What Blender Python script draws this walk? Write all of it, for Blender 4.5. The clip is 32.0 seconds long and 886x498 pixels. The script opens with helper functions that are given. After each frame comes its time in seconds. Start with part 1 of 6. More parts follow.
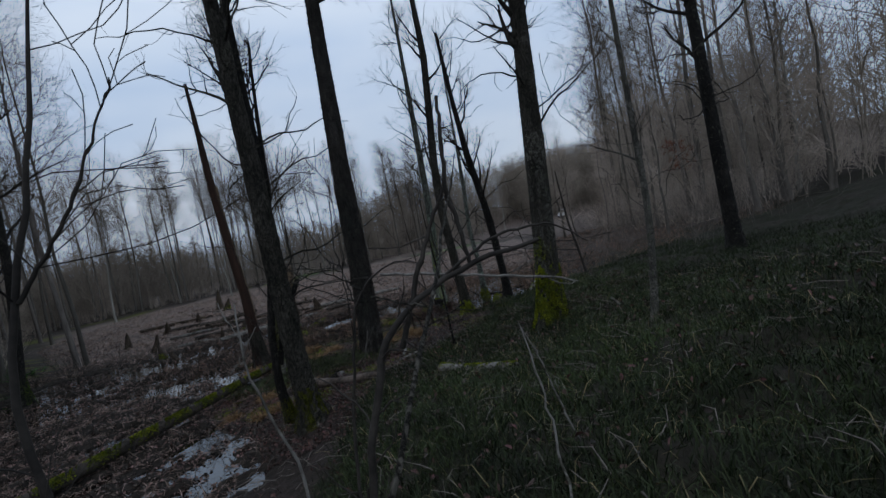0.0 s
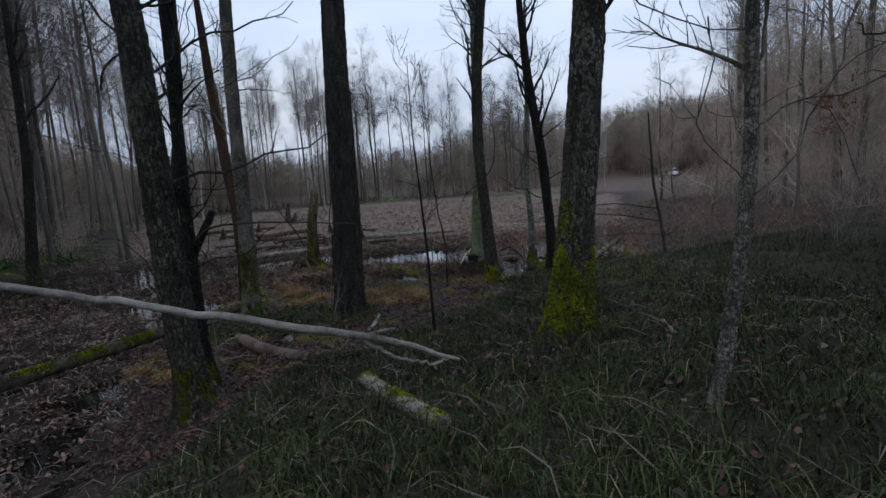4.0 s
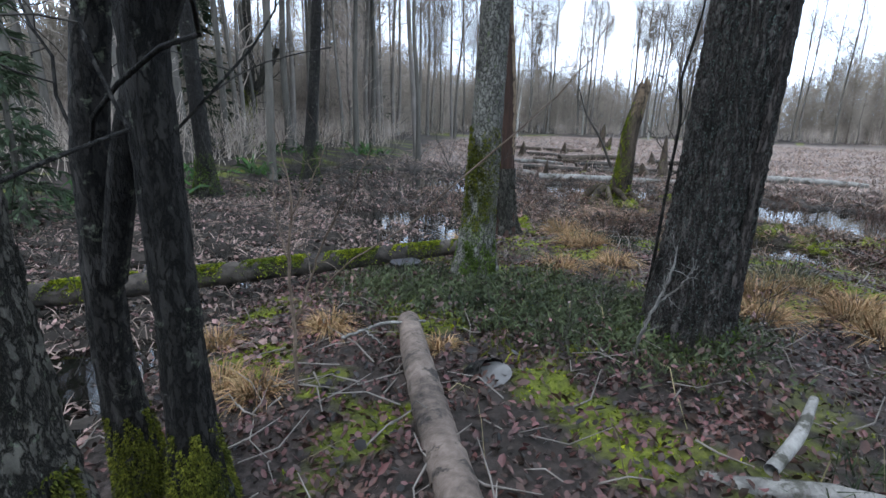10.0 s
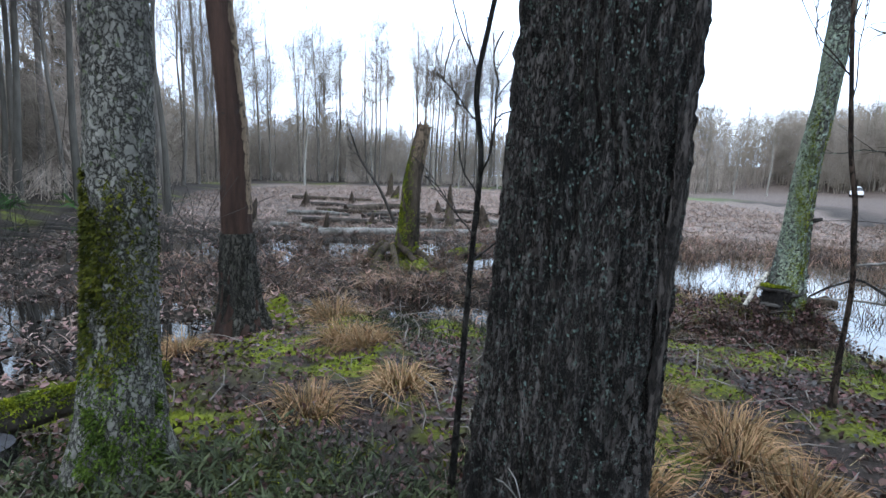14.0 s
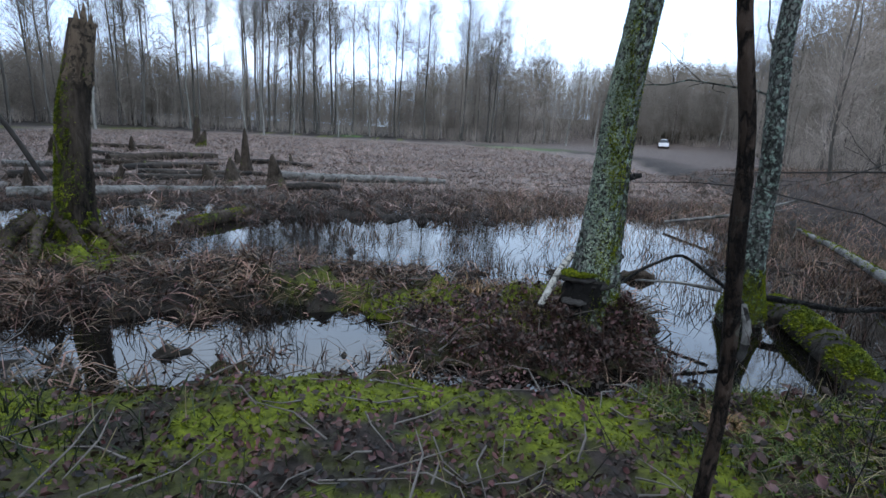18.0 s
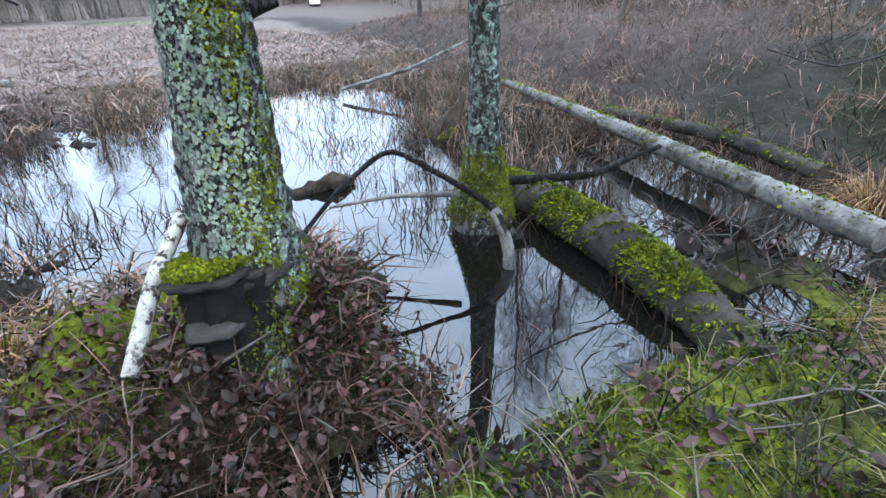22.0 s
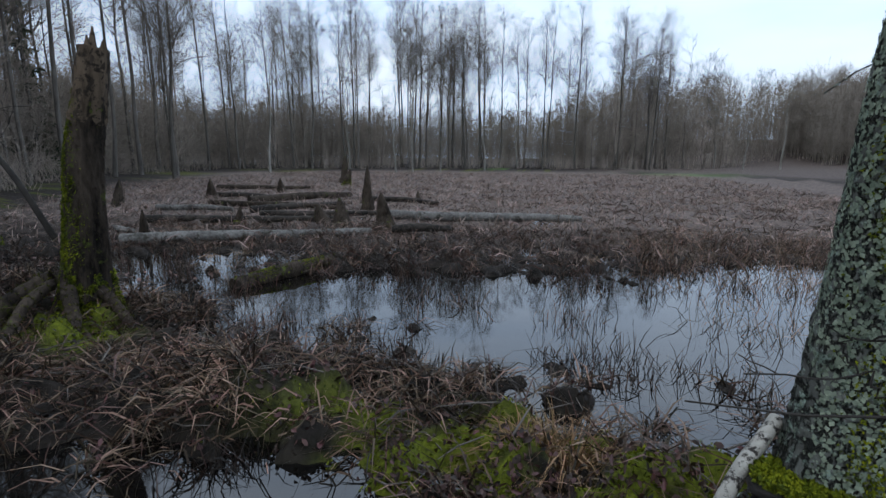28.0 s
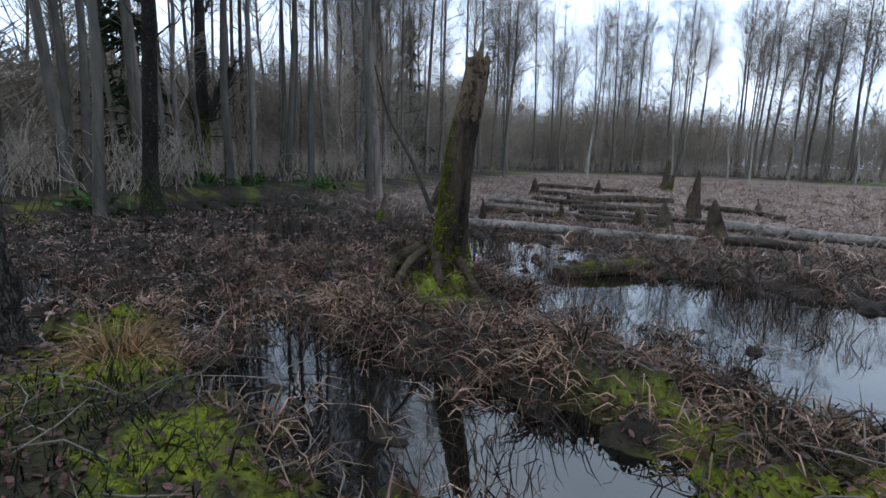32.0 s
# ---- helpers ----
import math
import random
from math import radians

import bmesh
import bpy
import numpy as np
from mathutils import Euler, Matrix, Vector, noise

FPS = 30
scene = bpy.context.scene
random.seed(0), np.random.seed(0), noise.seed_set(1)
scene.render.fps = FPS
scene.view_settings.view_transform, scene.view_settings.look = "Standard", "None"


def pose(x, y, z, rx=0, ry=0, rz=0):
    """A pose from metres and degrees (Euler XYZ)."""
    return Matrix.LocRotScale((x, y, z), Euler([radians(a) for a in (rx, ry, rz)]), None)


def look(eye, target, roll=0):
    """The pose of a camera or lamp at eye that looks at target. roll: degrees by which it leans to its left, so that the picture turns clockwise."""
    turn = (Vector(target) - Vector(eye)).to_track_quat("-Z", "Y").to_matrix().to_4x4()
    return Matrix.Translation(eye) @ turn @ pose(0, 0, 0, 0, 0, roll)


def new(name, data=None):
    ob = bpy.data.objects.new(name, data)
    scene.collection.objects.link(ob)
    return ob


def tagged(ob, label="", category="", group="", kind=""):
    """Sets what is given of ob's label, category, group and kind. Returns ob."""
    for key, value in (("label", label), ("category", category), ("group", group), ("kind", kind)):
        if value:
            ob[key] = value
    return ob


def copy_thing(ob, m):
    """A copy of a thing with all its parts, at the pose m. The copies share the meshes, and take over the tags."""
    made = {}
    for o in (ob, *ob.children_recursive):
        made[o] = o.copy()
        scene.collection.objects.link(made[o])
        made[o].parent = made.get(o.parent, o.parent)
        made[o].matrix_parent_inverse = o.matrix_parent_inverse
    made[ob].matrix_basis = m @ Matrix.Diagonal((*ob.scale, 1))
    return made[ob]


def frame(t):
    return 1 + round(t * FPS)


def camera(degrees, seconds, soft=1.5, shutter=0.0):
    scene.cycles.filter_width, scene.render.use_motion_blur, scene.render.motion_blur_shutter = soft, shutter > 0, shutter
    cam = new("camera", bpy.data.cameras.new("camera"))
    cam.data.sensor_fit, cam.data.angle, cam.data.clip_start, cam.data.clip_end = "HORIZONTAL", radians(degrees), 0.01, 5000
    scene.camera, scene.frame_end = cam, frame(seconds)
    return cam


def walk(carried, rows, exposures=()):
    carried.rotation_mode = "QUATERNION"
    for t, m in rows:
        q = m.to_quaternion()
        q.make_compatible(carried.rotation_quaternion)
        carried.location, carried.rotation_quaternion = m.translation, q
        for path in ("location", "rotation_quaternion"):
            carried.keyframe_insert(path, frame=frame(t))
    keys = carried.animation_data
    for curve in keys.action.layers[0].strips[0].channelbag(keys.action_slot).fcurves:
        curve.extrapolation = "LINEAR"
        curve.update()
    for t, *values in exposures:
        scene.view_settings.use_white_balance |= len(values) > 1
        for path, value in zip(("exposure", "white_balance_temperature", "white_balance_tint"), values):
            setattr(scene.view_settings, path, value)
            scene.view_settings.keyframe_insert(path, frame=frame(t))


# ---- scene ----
cam = camera(82.5, 32.0)

PATH = [
    (0, (-2.122, -2.698, 2.970), (-1.675, -0.750, 2.894), -11.4),
    (0.5, (-1.912, -2.319, 2.979), (-1.603, -0.351, 2.799), -10.9),
    (1, (-1.680, -2.069, 2.984), (-1.473, -0.088, 2.803), -8.3),
    (1.5, (-1.523, -1.916, 2.943), (-1.353, 0.071, 2.789), -7.2),
    (2, (-1.408, -1.697, 2.880), (-1.239, 0.288, 2.708), -5.3),
    (2.5, (-1.247, -1.404, 2.823), (-1.055, 0.581, 2.669), -4.4),
    (4.5, (0.441, 0.610, 2.817), (0.406, 2.581, 2.481), -3.3),
    (5, (0.498, 0.824, 2.813), (0.361, 2.781, 2.423), -2.7),
    (5.5, (0.559, 1.185, 2.772), (0.296, 3.124, 2.357), -2.2),
    (6, (0.440, 1.687, 2.665), (0.028, 3.596, 2.235), -1.2),
    (6.5, (0.211, 2.275, 2.547), (-0.316, 4.155, 2.112), 1.1),
    (7, (0.095, 2.841, 2.452), (-0.549, 4.677, 1.988), 1.7),
    (7.5, (0.050, 3.414, 2.339), (-0.784, 5.185, 1.928), -2.7),
    (8, (-0.159, 3.992, 2.187), (-1.095, 5.699, 1.728), -0.2),
    (8.5, (-0.521, 4.544, 2.058), (-1.501, 6.213, 1.556), 2.3),
    (9, (-0.804, 5.087, 1.975), (-1.861, 6.711, 1.479), 1.6),
    (9.5, (-0.969, 5.574, 1.901), (-2.016, 7.201, 1.395), 2.0),
    (10, (-1.149, 5.978, 1.818), (-2.186, 7.614, 1.319), 1.6),
    (10.5, (-1.439, 6.359, 1.758), (-2.434, 8.019, 1.254), 1.5),
    (11, (-1.696, 6.659, 1.760), (-2.660, 8.335, 1.249), 2.2),
    (11.5, (-1.792, 6.955, 1.767), (-2.728, 8.651, 1.270), 2.6),
    (12, (-1.825, 7.391, 1.778), (-2.714, 9.129, 1.341), 4.8),
    (12.5, (-1.850, 7.803, 1.798), (-2.642, 9.598, 1.409), 4.9),
    (13, (-1.858, 8.001, 1.802), (-2.537, 9.853, 1.470), 2.9),
    (13.5, (-1.783, 8.144, 1.803), (-2.319, 10.048, 1.507), 2.4),
    (14, (-1.585, 8.324, 1.786), (-1.921, 10.274, 1.493), 2.0),
    (14.5, (-1.328, 8.549, 1.815), (-1.423, 10.528, 1.540), 4.4),
    (15, (-1.104, 8.836, 1.878), (-0.931, 10.805, 1.573), 1.1),
    (15.5, (-0.962, 9.123, 1.823), (-0.685, 11.075, 1.485), 4.6),
    (17.5, (-0.315, 10.645, 1.702), (-0.106, 12.587, 1.274), 3.8),
    (18, (-0.239, 11.053, 1.687), (-0.012, 12.986, 1.227), 3.1),
    (18.5, (-0.122, 11.472, 1.651), (0.169, 13.385, 1.144), 3.4),
    (19, (-0.016, 11.818, 1.587), (0.381, 13.695, 1.021), 3.0),
    (19.5, (0.094, 12.129, 1.508), (0.690, 13.932, 0.881), 2.6),
    (20, (0.324, 12.473, 1.442), (1.152, 14.165, 0.770), 1.4),
    (20.5, (0.602, 12.794, 1.401), (1.631, 14.340, 0.658), -0.2),
    (21, (0.764, 13.006, 1.385), (1.893, 14.439, 0.565), -2.2),
    (21.5, (0.859, 13.131, 1.395), (2.037, 14.488, 0.517), -3.4),
    (22, (0.952, 13.197, 1.408), (2.130, 14.542, 0.512), -1.9),
    (22.5, (0.973, 13.212, 1.405), (2.065, 14.630, 0.511), -0.8),
    (23, (0.912, 13.222, 1.398), (1.872, 14.733, 0.507), 0.7),
    (23.5, (0.840, 13.243, 1.411), (1.660, 14.841, 0.531), 1.5),
    (24, (0.773, 13.253, 1.446), (1.424, 14.945, 0.602), 2.0),
    (24.5, (0.703, 13.251, 1.493), (1.171, 15.056, 0.770), 2.3),
    (25, (0.645, 13.252, 1.543), (0.948, 15.149, 0.987), 2.4),
    (25.5, (0.602, 13.261, 1.585), (0.848, 15.204, 1.179), 1.0),
    (27.5, (0.513, 13.191, 1.689), (0.313, 15.149, 1.334), 0.5),
    (28, (0.464, 13.190, 1.664), (0.093, 15.123, 1.307), 0.3),
    (28.5, (0.423, 13.184, 1.659), (-0.120, 15.074, 1.296), 0.3),
    (29, (0.383, 13.181, 1.660), (-0.302, 15.024, 1.293), 0.5),
    (29.5, (0.350, 13.173, 1.654), (-0.441, 14.972, 1.282), 0.5),
    (30, (0.338, 13.138, 1.650), (-0.581, 14.875, 1.277), 0.7),
    (30.5, (0.323, 13.088, 1.650), (-0.742, 14.736, 1.265), 1.6),
    (31, (0.289, 13.046, 1.636), (-0.926, 14.584, 1.238), 2.6),
    (31.5, (0.266, 13.015, 1.607), (-1.056, 14.461, 1.208), 3.0),
    (32, (0.276, 12.988, 1.579), (-1.109, 14.384, 1.214), 1.9),
]
walk(cam, [(t, look(eye, target, roll)) for t, eye, target, roll in PATH],
     exposures=[(0, -1.5, 7600, 12), (2, -1.28, 7600, 12), (4.5, -0.9, 7900, 15), (6, -0.32, 7900, 14), (8, 0.2, 7600, 12), (9.5, 0.73, 7500, 11), (13, 0.8, 7400, 10), (15.5, 0.3, 7500, 11), (18, -0.1, 7000, 10), (19, 0.2, 7000, 9), (21, 1.0, 7600, 12),
                (22, 1.2, 7200, 10), (23.5, 1.2, 7300, 12), (24.5, 0.95, 7200, 12), (26, 0.2, 7200, 12), (28, -0.68, 7500, 11), (30, -0.42, 7500, 11), (32, -0.2, 7600, 11)])

# ==== world, sun and sky ====
world = bpy.data.worlds.new("overcast_sky")
scene.world = world
world.use_nodes = True
wn, wl = world.node_tree.nodes, world.node_tree.links
wn.clear()
w_out = wn.new("ShaderNodeOutputWorld")
w_bg = wn.new("ShaderNodeBackground")
w_sky = wn.new("ShaderNodeTexSky")
w_sky.sky_type, w_sky.sun_disc = "NISHITA", False
w_sky.sun_elevation, w_sky.sun_rotation = radians(58), radians(205)
w_sky.air_density, w_sky.dust_density, w_sky.ozone_density = 1.0, 2.0, 2.0
w_co = wn.new("ShaderNodeTexCoord")
w_map = wn.new("ShaderNodeMapping")
w_map.inputs["Scale"].default_value = (1.2, 1.2, 4.0)
w_noise = wn.new("ShaderNodeTexNoise")
w_noise.inputs["Scale"].default_value, w_noise.inputs["Detail"].default_value = 1.6, 5
w_ramp = wn.new("ShaderNodeValToRGB")
w_ramp.color_ramp.elements[0].position, w_ramp.color_ramp.elements[0].color = 0.3, (8.6, 12.6, 19.4, 1)
w_ramp.color_ramp.elements[1].position, w_ramp.color_ramp.elements[1].color = 0.7, (12.8, 16.4, 22.0, 1)
w_mix = wn.new("ShaderNodeMixRGB")
w_mix.inputs[0].default_value = 0.85
wl.new(w_co.outputs["Generated"], w_map.inputs[0])
wl.new(w_map.outputs[0], w_noise.inputs["Vector"])
wl.new(w_noise.outputs["Fac"], w_ramp.inputs[0])
wl.new(w_sky.outputs[0], w_mix.inputs[1])
wl.new(w_ramp.outputs[0], w_mix.inputs[2])
w_sep = wn.new("ShaderNodeSeparateXYZ")
w_lift = wn.new("ShaderNodeMapRange")
w_lift.inputs["From Min"].default_value, w_lift.inputs["From Max"].default_value = 0.08, 0.6
w_lift.inputs["To Min"].default_value, w_lift.inputs["To Max"].default_value = 1.0, 1.4
w_mul = wn.new("ShaderNodeVectorMath")
w_mul.operation = "SCALE"
wl.new(w_co.outputs["Generated"], w_sep.inputs[0])
wl.new(w_sep.outputs["Z"], w_lift.inputs["Value"])
wl.new(w_mix.outputs[0], w_mul.inputs[0])
wl.new(w_lift.outputs[0], w_mul.inputs["Scale"])
wl.new(w_mul.outputs[0], w_bg.inputs[0])
w_bg.inputs[1].default_value = 0.12
wl.new(w_bg.outputs[0], w_out.inputs[0])

sun_data = bpy.data.lights.new("sun", "SUN")
sun_data.energy, sun_data.angle, sun_data.color = 0.5, radians(30), (1.0, 0.95, 0.88)
sun = new("sun", sun_data)
sun.rotation_euler = (radians(32), 0, radians(-25))

# ==== number helpers ====
RNG = np.random.default_rng(7)


def sstep(v, a, b):
    u = np.clip((v - a) / (b - a), 0, 1)
    return u * u * (3 - 2 * u)


def waves(x, y, scale, seed, octaves=4):
    """Smooth noise about 0, from sums of sines in many directions."""
    r = np.random.default_rng(seed)
    out, amp, k = np.zeros_like(np.asarray(x, float)), 1.0, 2 * np.pi / scale
    for _ in range(octaves):
        for _ in range(4):
            a, p = r.uniform(0, 2 * np.pi), r.uniform(0, 2 * np.pi)
            out = out + amp * 0.5 * np.sin(k * r.uniform(0.7, 1.4) * (x * np.cos(a) + y * np.sin(a)) + p)
        amp, k = amp * 0.55, k * 2.03
    return out


SHORE = np.array([(-9, -40), (-5.6, -8), (-5.2, -2), (-4.6, 2), (-3.7, 5), (-4.0, 6.6), (-4.9, 8), (-5.4, 9.6), (-5.2, 11), (-5.1, 12.5),
                  (-4.5, 13.6), (-3.7, 14.2), (-2.7, 14.2), (-1.9, 14.15), (-0.6, 14.4), (0.9, 14.1), (1.9, 14.1), (2.6, 13.95), (3.5, 13.6), (4.6, 13.2), (5.9, 14.0),
                  (7.0, 16.5), (8.2, 20), (9.6, 25), (12.5, 32), (16, 41), (20, 52), (17, 62), (6, 70), (-8, 72), (-19, 68), (-30, 57), (-22, 38),
                  (-14.5, 24), (-16, 19), (-12, 14), (-13, 6), (-14, -8), (-16, -40)], float)


def shore_distance(x, y):
    """Metres from the waterline: positive on land, negative over the marsh (the marsh is the inside of the SHORE ring)."""
    x, y = np.asarray(x, float), np.asarray(y, float)
    best, inside = np.full(x.shape, 1e9), np.zeros(x.shape, bool)
    for (ax, ay), (bx, by) in zip(SHORE, np.roll(SHORE, -1, 0)):
        dx, dy = bx - ax, by - ay
        u = np.clip(((x - ax) * dx + (y - ay) * dy) / (dx * dx + dy * dy), 0, 1)
        best = np.minimum(best, np.hypot(x - ax - u * dx, y - ay - u * dy))
        cross = (ay > y) != (by > y)
        inside ^= cross & (x < (bx - ax) * (y - ay) / (by - ay + 1e-12) + ax)
    return np.where(inside, -best, best)


# islets and pools of the marsh: x, y, half length, half width, turn in degrees, height
LUMPS = [(1.35, 15.35, 1.15, 0.55, 10, 0.26), (0.2, 15.75, 1.2, 0.45, -8, 0.15), (1.55, 14.75, 0.55, 0.5, 0, 0.05),
         (-3.9, 17.1, 0.9, 0.8, 0, 0.24), (-2.9, 16.2, 1.6, 0.7, 20, 0.13), (-4.5, 13.15, 0.5, 0.4, 0, 0.1), (4.4, 17.8, 0.9, 0.6, 0, 0.12),
         (3.4, 15.6, 0.45, 0.35, 0, 0.16), (-0.2, 20.6, 1.6, 0.5, 8, 0.1), (-2.6, 20.4, 1.5, 0.5, 30, 0.11), (-1.2, 16.3, 1.3, 0.5, 12, 0.12), (1.05, 14.65, 0.75, 0.42, 0, 0.07), (-3.0, 15.7, 1.2, 0.4, 8, 0.08), (-1.5, 15.9, 0.9, 0.3, 10, 0.08), (-4.6, 14.0, 0.8, 0.4, 10, 0.16), (0.25, 14.85, 0.5, 0.4, 0, 0.1),
         (-6.5, 16.0, 2.0, 1.2, 10, 0.07), (-8.5, 12.0, 2.0, 2.5, 0, 0.06), (-7.5, 20.5, 1.2, 0.6, 0, 0.06)]
POOLS = [(-0.78, 14.88, 0.85, 0.42, -14, 0.26), (-2.35, 14.95, 0.6, 0.3, 14, 0.16), (-3.4, 15.0, 0.6, 0.28, -10, 0.13), (2.65, 14.75, 0.62, 0.95, -12, 0.34), (2.9, 16.5, 0.9, 1.1, 0, 0.3), (1.1, 18.6, 3.1, 1.45, -3, 0.28), (3.7, 19.3, 1.5, 1.9, 0, 0.3),
         (-2.4, 18.9, 1.7, 0.9, 20, 0.22), (-5.6, 19.9, 1.9, 0.8, 15, 0.2), (-1.75, 15.1, 0.4, 0.25, 30, 0.14), (-2.9, 14.75, 0.4, 0.3, 10, 0.1),
         (4.2, 20.2, 2.2, 1.5, 40, 0.2), (-4.5, 5.6, 0.4, 0.7, 10, 0.14), (-7.3, 13.4, 0.9, 0.55, 0, 0.2), (-9.2, 18.0, 1.6, 0.7, -30, 0.2),
         (4.6, 15.0, 0.8, 1.3, 30, 0.24), (-5.4, 12.9, 0.5, 0.4, 0, 0.2), (-4.6, 7.2, 0.5, 0.5, 0, 0.2)]


def blob(x, y, cx, cy, a, b, turn):
    c, s = np.cos(radians(turn)), np.sin(radians(turn))
    u, v = ((x - cx) * c + (y - cy) * s) / a, (-(x - cx) * s + (y - cy) * c) / b
    return np.exp(-(u * u + v * v) ** 1.4)


def height(x, y):
    x, y = np.asarray(x, float), np.asarray(y, float)
    d = shore_distance(x, y)
    fine = waves(x, y, 1.3, 3) * 0.022 + waves(x, y, 0.45, 4, 3) * 0.010
    marsh = -0.05 + 0.075 * sstep(y, 19.5, 25) + 0.12 * sstep(y, 32, 60) + waves(x, y, 2.2, 5) * 0.02 - 0.02 * sstep(x, 1, 5) * sstep(y, 15, 17) * (1 - sstep(y, 24, 32))
    marsh = marsh + (waves(x, y, 0.55, 6, 3) * 0.07 + waves(x, y, 1.6, 8, 2) * 0.025) * sstep(y, 12.5, 14) * (1 - sstep(y, 23, 27))
    marsh = marsh + (0.065 + 0.05 * waves(x, y, 0.9, 9, 3)) * (1 - sstep(y, 10.5, 13))
    for cx, cy, a, b, turn, up in LUMPS:
        marsh = marsh + up * blob(x, y, cx, cy, a, b, turn)
    for cx, cy, a, b, turn, down in POOLS:
        marsh = marsh - 0.62 * down * blob(x, y, cx, cy, a, b, turn)
    # the bank that the walker follows, and the wooded slope beside it
    near = np.exp(-((y + 0.3) / 6.2) ** 2) * sstep(x, -3.4, -1.2)
    bank = 0.16 + (1.0 + 0.25 * sstep(-y, -1, 3)) * near + 0.14 * np.clip(x - 0.2, 0, 3.2) * (1 - sstep(y, 10.5, 13.5)) + 0.085 * np.clip(x - 3.4, 0, 40) * (1 - 0.6 * sstep(y, 16, 40))
    hill = 6.0 * sstep(np.hypot(x, y - 13), 98, 150) * sstep(x, -8, 40) + 3.2 * sstep(x - 0.55 * (y - 13), 10, 34) * sstep(y, -12, 8)
    far = 0.2 + 0.002 * np.clip(d - 4, 0, 170) + hill
    side = sstep(x, -8, -5) * (1 - sstep(y, 26, 40))
    land = (bank * side + far * (1 - side)) * sstep(d, 0, 1.6 + 0.6 * side) + 0.06 * sstep(d, 0, 0.25)
    blend = sstep(d, -0.12, 0.15)
    return marsh * (1 - blend) + land * blend + fine * (1 + 0.6 * sstep(d, 1, 6))


# ==== mesh helpers ====
def mesh_from(name, verts, quads=None, tris=None, smooth=True):
    """A mesh from arrays of corners, quads and triangles."""
    verts = np.asarray(verts, np.float32)
    me = bpy.data.meshes.new(name)
    nq, nt = (0 if quads is None else len(quads)), (0 if tris is None else len(tris))
    me.vertices.add(len(verts))
    me.vertices.foreach_set("co", verts.ravel())
    me.loops.add(4 * nq + 3 * nt)
    loops = np.concatenate([np.asarray(q, np.int32).ravel() for q in (quads, tris) if q is not None and len(q)])
    me.loops.foreach_set("vertex_index", loops)
    me.polygons.add(nq + nt)
    starts = np.concatenate([np.arange(nq) * 4, 4 * nq + np.arange(nt) * 3]).astype(np.int32)
    me.polygons.foreach_set("loop_start", starts)
    me.update(calc_edges=True)
    if smooth:
        me.polygons.foreach_set("use_smooth", np.ones(nq + nt, bool))
    return me


def part(name, shape, material, parent=None, label="", smooth=True):
    """Links arrays (corners, quads, triangles) as one mesh object, under a thing or part if one is given."""
    me = mesh_from(name, *shape, smooth=smooth)
    me.materials.append(material)
    ob = new(name, me)
    if parent:
        ob.parent = parent
    if label:
        ob["label"] = label
    if name in ("bark", "moss", "lichen", "twig_crown", "shelf_moss", "moss_collar", "needles", "crown", "tuft", "leaves"):
        ob["kind"] = "stuff"
    return ob


def thing(name, label, category, group=""):
    return tagged(new(name), label, category, group)


def join(*shapes):
    vs, qs, ts, n = [], [], [], 0
    for s in shapes:
        v, q, t = (*s, None, None)[:3]
        vs.append(np.asarray(v, float))
        if q is not None and len(q):
            qs.append(np.asarray(q) + n)
        if t is not None and len(t):
            ts.append(np.asarray(t) + n)
        n += len(v)
    return np.concatenate(vs), (np.concatenate(qs) if qs else None), (np.concatenate(ts) if ts else None)


def unit(v):
    return v / np.maximum(np.linalg.norm(v, axis=-1, keepdims=True), 1e-9)


def frames_of(P):
    T = unit(np.gradient(P, axis=1))
    mean = unit(P[:, -1] - P[:, 0])
    ref = np.where(np.abs(mean[:, 2:3]) > 0.8, np.array([[1.0, 0.15, 0]]), np.array([[0, 0, 1.0]]))
    N = unit(np.cross(T, ref[:, None, :]))
    return T, N, np.cross(T, N)


def tubes(P, R, sides, bumps=None):
    """Tapered tubes along N polylines of K points: P (N, K, 3), R (N, K). bumps (N, K, sides) scales the radius."""
    P, R = np.asarray(P, float), np.asarray(R, float)
    n, k = R.shape
    _, N, B = frames_of(P)
    a = np.arange(sides) * 2 * np.pi / sides
    ring = np.cos(a)[None, None, :, None] * N[:, :, None, :] + np.sin(a)[None, None, :, None] * B[:, :, None, :]
    rad = R[:, :, None] * (1 if bumps is None else bumps)
    V = P[:, :, None, :] + ring * rad[..., None]
    i = np.arange(n)[:, None, None] * k * sides + np.arange(k - 1)[None, :, None] * sides + np.arange(sides)[None, None, :]
    j = np.arange(n)[:, None, None] * k * sides + np.arange(k - 1)[None, :, None] * sides + ((np.arange(sides) + 1) % sides)[None, None, :]
    Q = np.stack([i, j, j + sides, i + sides], -1).reshape(-1, 4)
    return V.reshape(-1, 3), Q, None


def cap(P, R, sides, at_end=True):
    """A domed, slightly rough end for a single log."""
    _, N, B = frames_of(P[None])
    k = -1 if at_end else 0
    a = np.arange(sides) * 2 * np.pi / sides
    ring = P[k] + R[k] * (np.cos(a)[:, None] * N[0, k] + np.sin(a)[:, None] * B[0, k])
    V = np.concatenate([ring, P[k][None]])
    i = np.arange(sides)
    T = np.stack([i, (i + 1) % sides, np.full(sides, sides)], -1)
    return V, None, T


